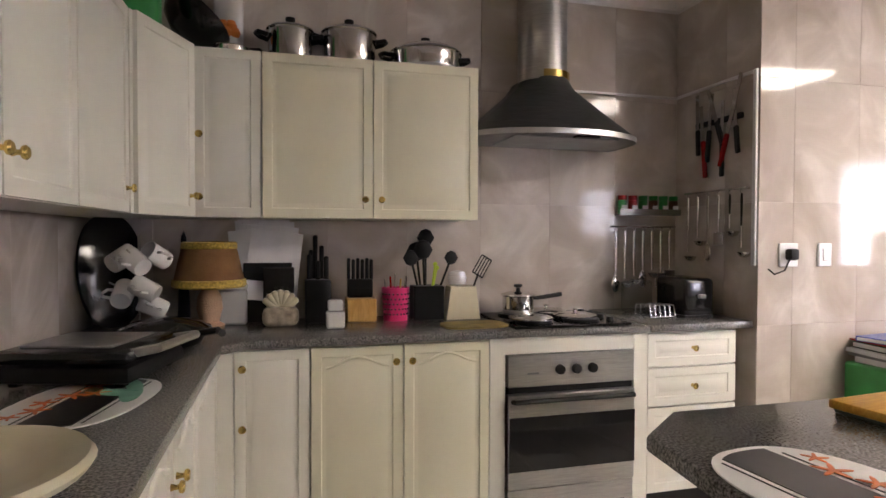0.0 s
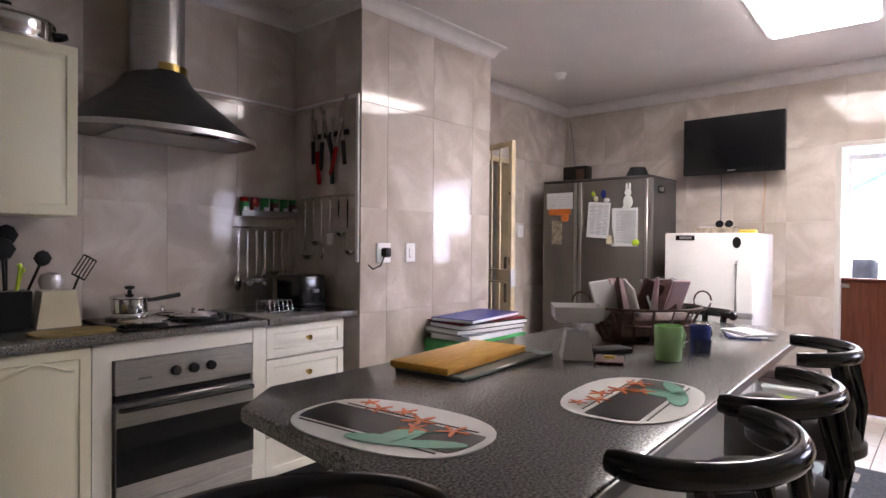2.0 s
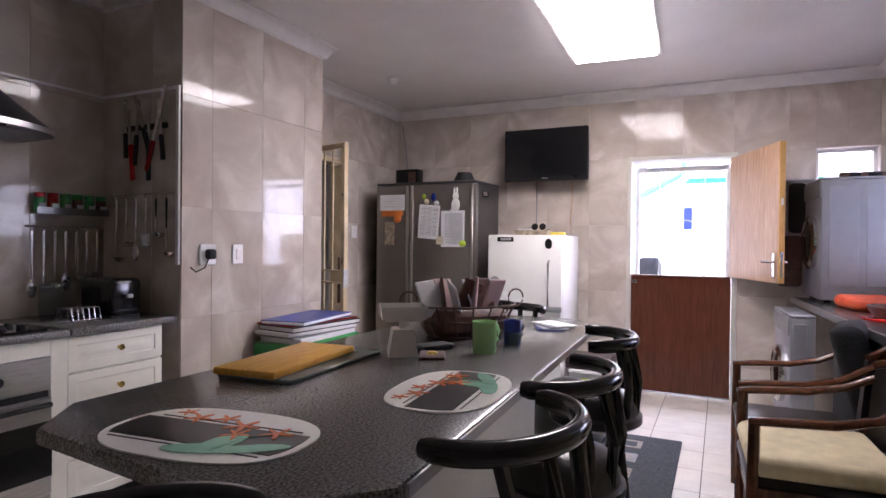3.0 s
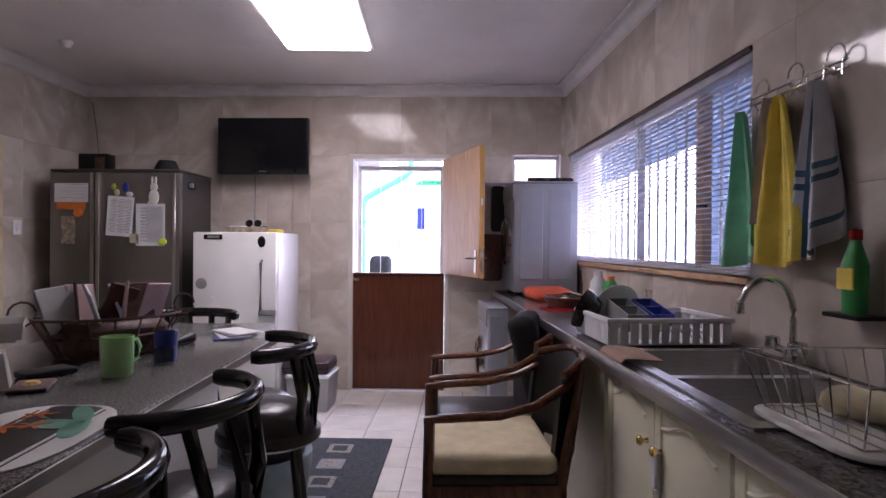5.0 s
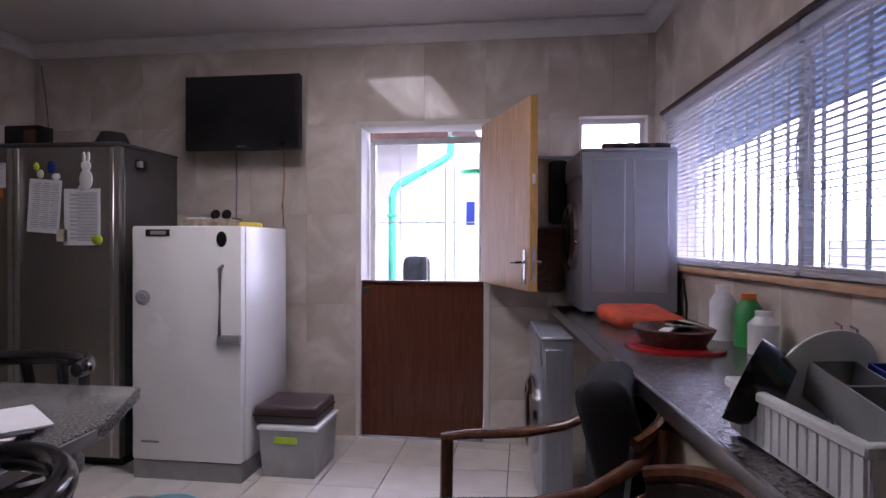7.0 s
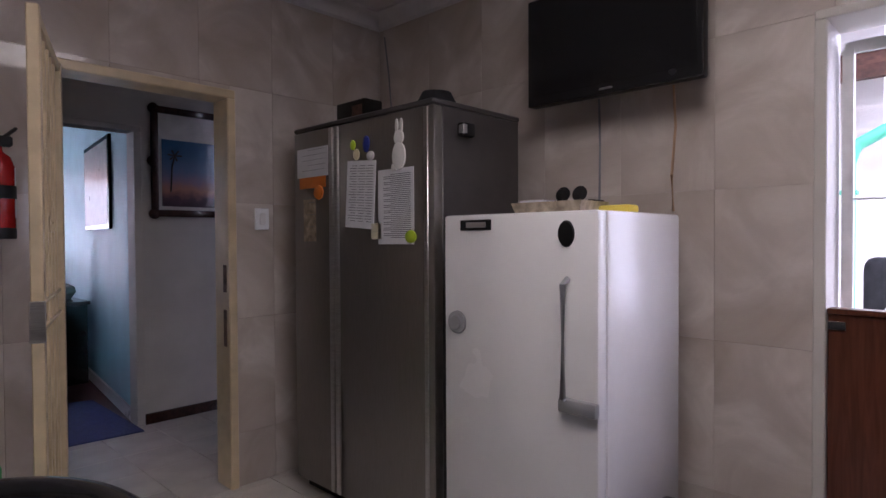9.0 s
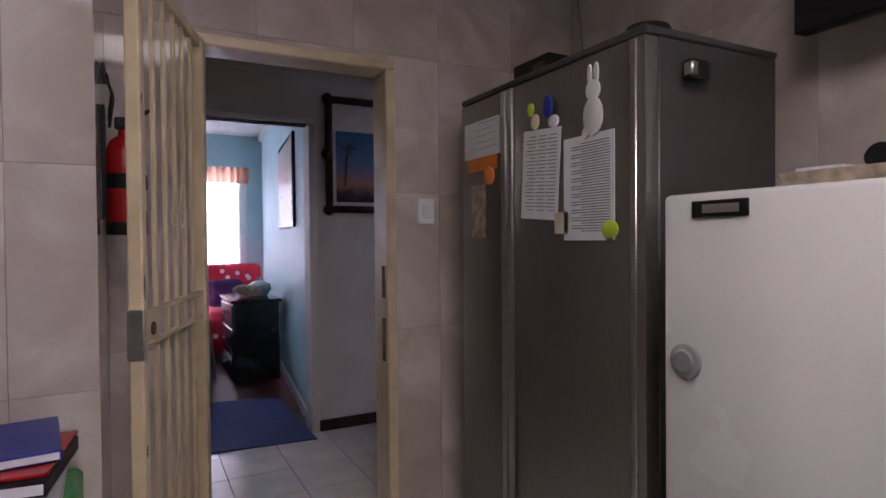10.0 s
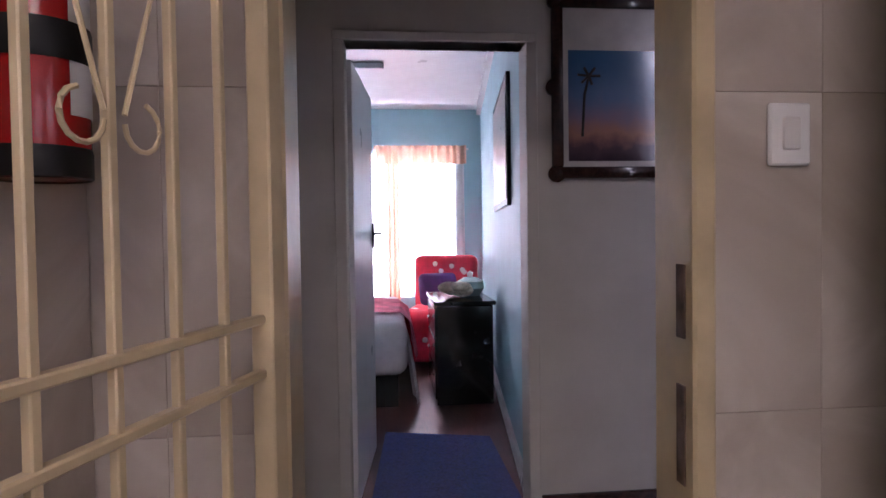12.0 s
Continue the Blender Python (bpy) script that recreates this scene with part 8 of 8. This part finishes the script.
def curtain(x0, x1, z0, z1, y, folds, material, label):
    c = thing("curtain", pose((x0 + x1) / 2, y, z0), label, "curtain")
    bm = bmesh.new()
    n = folds * 8
    w = (x1 - x0) / 2
    rows = []
    for z, amp in ((0.0, 0.028), ((z1 - z0) * 0.5, 0.03), (z1 - z0 - 0.07, 0.018), (z1 - z0 - 0.05, 0.008), (z1 - z0, 0.022)):
        rows.append([bm.verts.new((-w + 2 * w * k / n, amp * math.sin(2 * math.pi * folds * k / n + 0.6 * math.sin(k * 0.31)), z + 0.012 * (z > 1.2) * math.sin(k * 1.3))) for k in range(n + 1)])
    for a, b in zip(rows, rows[1:]):
        for k in range(n):
            bm.faces.new((a[k], a[k + 1], b[k + 1], b[k]))
    part("cloth", bm, material, c, "", 70)
    return c


curtain(2.7, 5.25, 0.50, 2.14, 9.05, 20, M_SHEER, "white sheer curtain over the bedroom window")
curtain(4.22, 5.27, 2.02, 2.23, 8.985, 12, M_CURTAIN, "orange gathered curtain heading on the rod")
curtain(4.36, 4.50, 0.45, 2.05, 8.995, 3, M_CURTAIN, "narrow orange sheer curtain length at the window")
rod = bmesh.new()
tube(rod, [(2.6, 9.01, 2.19), (5.3, 9.01, 2.19)], 0.012, 8)
solid("curtain_rod", rod, M_WHITE, "white curtain rod above the window", "curtain rod")
ch = thing("upholstered_chair", pose(4.87, 8.05, 0, 0, 0, 165), "low chair covered with a red polka-dot fleece", "chair")
bm = bmesh.new()
box(bm, -0.36, 0.36, -0.35, 0.40, 0.02, 0.50, bevel=0.10, seg=4)
part("seat", bm, M_POLKA, ch)
bm = bmesh.new()
box(bm, -0.33, 0.33, -0.45, -0.28, 0.40, 1.0, bevel=0.07, seg=4)
part("backrest", bm, M_POLKA, ch)
rnd = random.Random(8)
for k in range(26):
    if k < 14:
        x, y, z, rot = rnd.uniform(-0.28, 0.28), 0.40, rnd.uniform(0.1, 0.42), (-90, 0, 0)
    elif k < 20:
        x, y, z, rot = rnd.uniform(-0.28, 0.28), rnd.uniform(-0.1, 0.3), 0.50, (0, 0, 0)
    else:
        x, y, z, rot = rnd.uniform(-0.25, 0.25), -0.28, rnd.uniform(0.6, 0.93), (-90, 0, 0)
    sub = bmesh.new()
    lathe(sub, [(0.026, -0.003), (0.026, 0.003), (0.0, 0.004)], 12)
    bmesh.ops.transform(sub, matrix=pose(x, y, z, *rot), verts=sub.verts)
    part("dot", sub, M_DOT, ch, "", None)
cu2 = bmesh.new()
box(cu2, -0.19, 0.19, -0.06, 0.06, -0.16, 0.16, bevel=0.055, seg=4)
solid("throw_pillow", cu2, M_PURPLE, "purple velvet cushion on the red chair", "cushion", pose(4.85, 8.06, 0.68, -20, 0, 8))
dw = thing("chest_of_drawers", pose(4.89, 6.72, 0), "black chest of drawers beside the bedroom wall", "chest of drawers")
part("body", bx(-0.20, 0.20, -0.36, 0.36, 0.02, 0.72, bevel=0.006), M_BLACK, dw)
part("top", bx(-0.22, 0.22, -0.38, 0.38, 0.72, 0.75, bevel=0.006), M_BLACK, dw)
for k in range(3):
    part("drawer", bx(-0.212, -0.198, -0.34, 0.34, 0.06 + 0.22 * k, 0.26 + 0.22 * k, bevel=0.004), M_BLACK, dw)
    bm = bmesh.new()
    lathe(bm, [(0.0, -0.02), (0.014, -0.012), (0.014, 0.0), (0.0, 0.004)], 12)
    bmesh.ops.transform(bm, matrix=pose(-0.225, 0, 0.16 + 0.22 * k, 0, 90, 0), verts=bm.verts)
    part("knob", bm, M_CHROME, dw)
rnd = random.Random(6)
bn_ = bmesh.new()
for k in range(7):
    sub = bmesh.new()
    bmesh.ops.create_uvsphere(sub, u_segments=12, v_segments=8, radius=0.065 + 0.02 * rnd.random())
    merge(bn_, sub, Matrix.Translation((rnd.uniform(-0.13, 0.09), rnd.uniform(-0.1, 0.12), 0.05 + rnd.uniform(0, 0.06))) @ Matrix.Diagonal((1.1, 1.0, 0.55, 1)))
solid("clothes_heap", bn_, M_SKIN, "heap of patterned grey and cream clothes on the chest", "clothes", pose(4.85, 6.60, 0.735))
ht = thing("teapot", pose(4.98, 6.72, 0.751), "grey-green rounded pot on the chest of drawers", "pot")
bm = bmesh.new()
lathe(bm, [(0.0, 0.0), (0.07, 0.0), (0.11, 0.06), (0.10, 0.11), (0.05, 0.14), (0.0, 0.145)], 24)
part("body", bm, mat("grey_green_ceramic", (0.22, 0.30, 0.30), 0.25), ht)
bm = bmesh.new()
lathe(bm, [(0.0, 0.14), (0.02, 0.145), (0.025, 0.175), (0.0, 0.19)], 14)
part("knob", bm, M_CERAMIC, ht)
bed = thing("bed", pose(3.87, 7.40, 0), "bed with white linen and a pink ruffled throw", "bed")
bm = bmesh.new()
box(bm, -0.95, 0.62, -1.0, 0.9, 0.22, 0.60, bevel=0.09, seg=4)
part("mattress", bm, M_BEDWHITE, bed)
bm = bmesh.new()
n = 30
rows = []
for z, o in ((0.50, 0.0), (0.30, 0.03), (0.03, 0.06)):
    rows.append([bm.verts.new((0.62 + o + 0.02 * math.sin(k * 1.2) * (z < 0.45), -1.0 + 1.9 * k / n, z)) for k in range(n + 1)])
for a, b in zip(rows, rows[1:]):
    for k in range(n):
        bm.faces.new((a[k], a[k + 1], b[k + 1], b[k]))
part("valance", bm, M_BEDWHITE, bed)
bm = bmesh.new()
n = 26
rows = []
for i, (x, z) in enumerate(((-0.6, 0.62), (-0.1, 0.63), (0.35, 0.635), (0.58, 0.62), (0.66, 0.54), (0.69, 0.40), (0.70, 0.26))):
    rows.append([bm.verts.new((x + 0.012 * math.sin(k * 2.1 + i), -0.55 + 0.95 * k / n, z + 0.012 * math.sin(k * 1.9 + 2 * i))) for k in range(n + 1)])
for a, b in zip(rows, rows[1:]):
    for k in range(n):
        bm.faces.new((a[k], a[k + 1], b[k + 1], b[k]))
part("throw", bm, M_PINKRUFFLE, bed, "pink ruffled throw")
part("base", bx(-0.9, 0.55, -0.95, 0.85, 0.0, 0.22), M_BLACK_MATT, bed)
bc = thing("ceiling_lamp", pose(4.30, 7.3, 2.66), "slim white bedroom ceiling lamp", "ceiling lamp")
part("body", bx(-0.3, 0.05, -0.04, 0.04, -0.05, -0.001, bevel=0.01), M_WHITE, bc)

# ---- wall tiles and floor tiles, one by one ----
TW, TH, Z0 = 0.40, 0.60, -0.32
TILE_MESH = {}


def tile_mesh(w, h, kind):
    key = (round(w, 3), round(h, 3), kind)
    if key not in TILE_MESH:
        bm = bmesh.new()
        g = 0.0005
        a, b, t, c = w / 2 - g, h / 2 - g, T if kind == "wall" else 0.008, 0.0008
        lo = [bm.verts.new((x, y, 0)) for x, y in ((-a, -b), (a, -b), (a, b), (-a, b))]
        md = [bm.verts.new((x, y, t - c)) for x, y in ((-a, -b), (a, -b), (a, b), (-a, b))]
        hi = [bm.verts.new((x, y, t)) for x, y in ((-a + c, -b + c), (a - c, -b + c), (a - c, b - c), (-a + c, b - c))]
        for p, q in ((lo, md), (md, hi)):
            for k in range(4):
                bm.faces.new((p[k], p[(k + 1) % 4], q[(k + 1) % 4], q[k]))
        bm.faces.new(hi)
        me = bpy.data.meshes.new("tile")
        bm.to_mesh(me)
        bm.free()
        me.materials.append(M_TILE if kind == "wall" else M_FLOOR)
        TILE_MESH[key] = me
    return TILE_MESH[key]


def tile_wall(parent, origin, ux, u0, u1, z1, first, holes=()):
    """Tiles on a wall through origin, along the unit way ux, facing the left of that way turned into the room."""
    ux = Vector(ux)
    nz = ux.cross(Vector((0, 0, 1)))
    rot = Matrix((ux, Vector((0, 0, 1)), nz)).transposed().to_4x4()
    u = first - TW * math.ceil((first - u0) / TW)
    while u < u1:
        z = Z0
        while z < z1:
            cell = (max(u, u0), min(u + TW, u1), max(z, 0.0), min(z + TH, z1))
            if cell[1] - cell[0] > 0.004 and cell[3] - cell[2] > 0.004:
                for a, b, c, d_ in cut(cell, holes):
                    if b - a < 0.006 or d_ - c < 0.006:
                        continue
                    ob = new("tile", tile_mesh(b - a, d_ - c, "wall"))
                    ob.parent = parent
                    p = Vector(origin) + ux * ((a + b) / 2) + Vector((0, 0, (c + d_) / 2)) - nz * T
                    ob.matrix_basis = Matrix.Translation(p) @ rot
            z += TH
        u += TW


tile_wall(wall_stove, (0, YS, 0), (1, 0, 0), X0, PX0, H, 2.655)
tile_wall(pillar, (0, PY, 0), (1, 0, 0), PX0, PX1, H, 2.86)
tile_wall(pillar, (PX0, 0, 0), (0, -1, 0), -YS, -PY - 0.0085, H, -YS)
tile_wall(pillar, (PX1, 0, 0), (0, 1, 0), PY + 0.0085, YH, H, PY)
tile_wall(wall_hall, (0, YH, 0), (1, 0, 0), PX1, X1, H, 5.18, [wider(HALLDOOR)])
tile_wall(wall_tv, (X1, 0, 0), (0, -1, 0), -YH, -YW, H, -0.9, [(-STABLE[1] - 0.02, -STABLE[0] + 0.02, -0.1, STABLE[3] + 0.02), (-SMALL[1], -SMALL[0], SMALL[2], SMALL[3])])
tile_wall(wall_window, (0, YW, 0), (-1, 0, 0), -X1, -X0, H, -4.0, [(-WIN[1], -WIN[0], WIN[2], WIN[3])])
tile_wall(wall_left, (X0, 0, 0), (0, 1, 0), -1.5, YS, H, 0.2)

TF = 0.335


def floor_tiles(x0, x1, y0, y1, fx, fy):
    x = fx - TF * math.ceil((fx - x0) / TF)
    while x < x1:
        y = fy - TF * math.ceil((fy - y0) / TF)
        while y < y1:
            a, b, c, d_ = max(x, x0), min(x + TF, x1), max(y, y0), min(y + TF, y1)
            if b - a > 0.01 and d_ - c > 0.01:
                key = tile_mesh(b - a - 0.004, d_ - c - 0.004, "floor")
                ob = new("tile", key)
                ob.parent = floor
                ob.location = ((a + b) / 2, (c + d_) / 2, -0.008)
            y += TF
        x += TF


floor_tiles(X0, X1, -1.5, YH, 5.14, 0.94)
floor_tiles(3.9, X1, YH, FAR + 0.12, 4.70, 4.25)
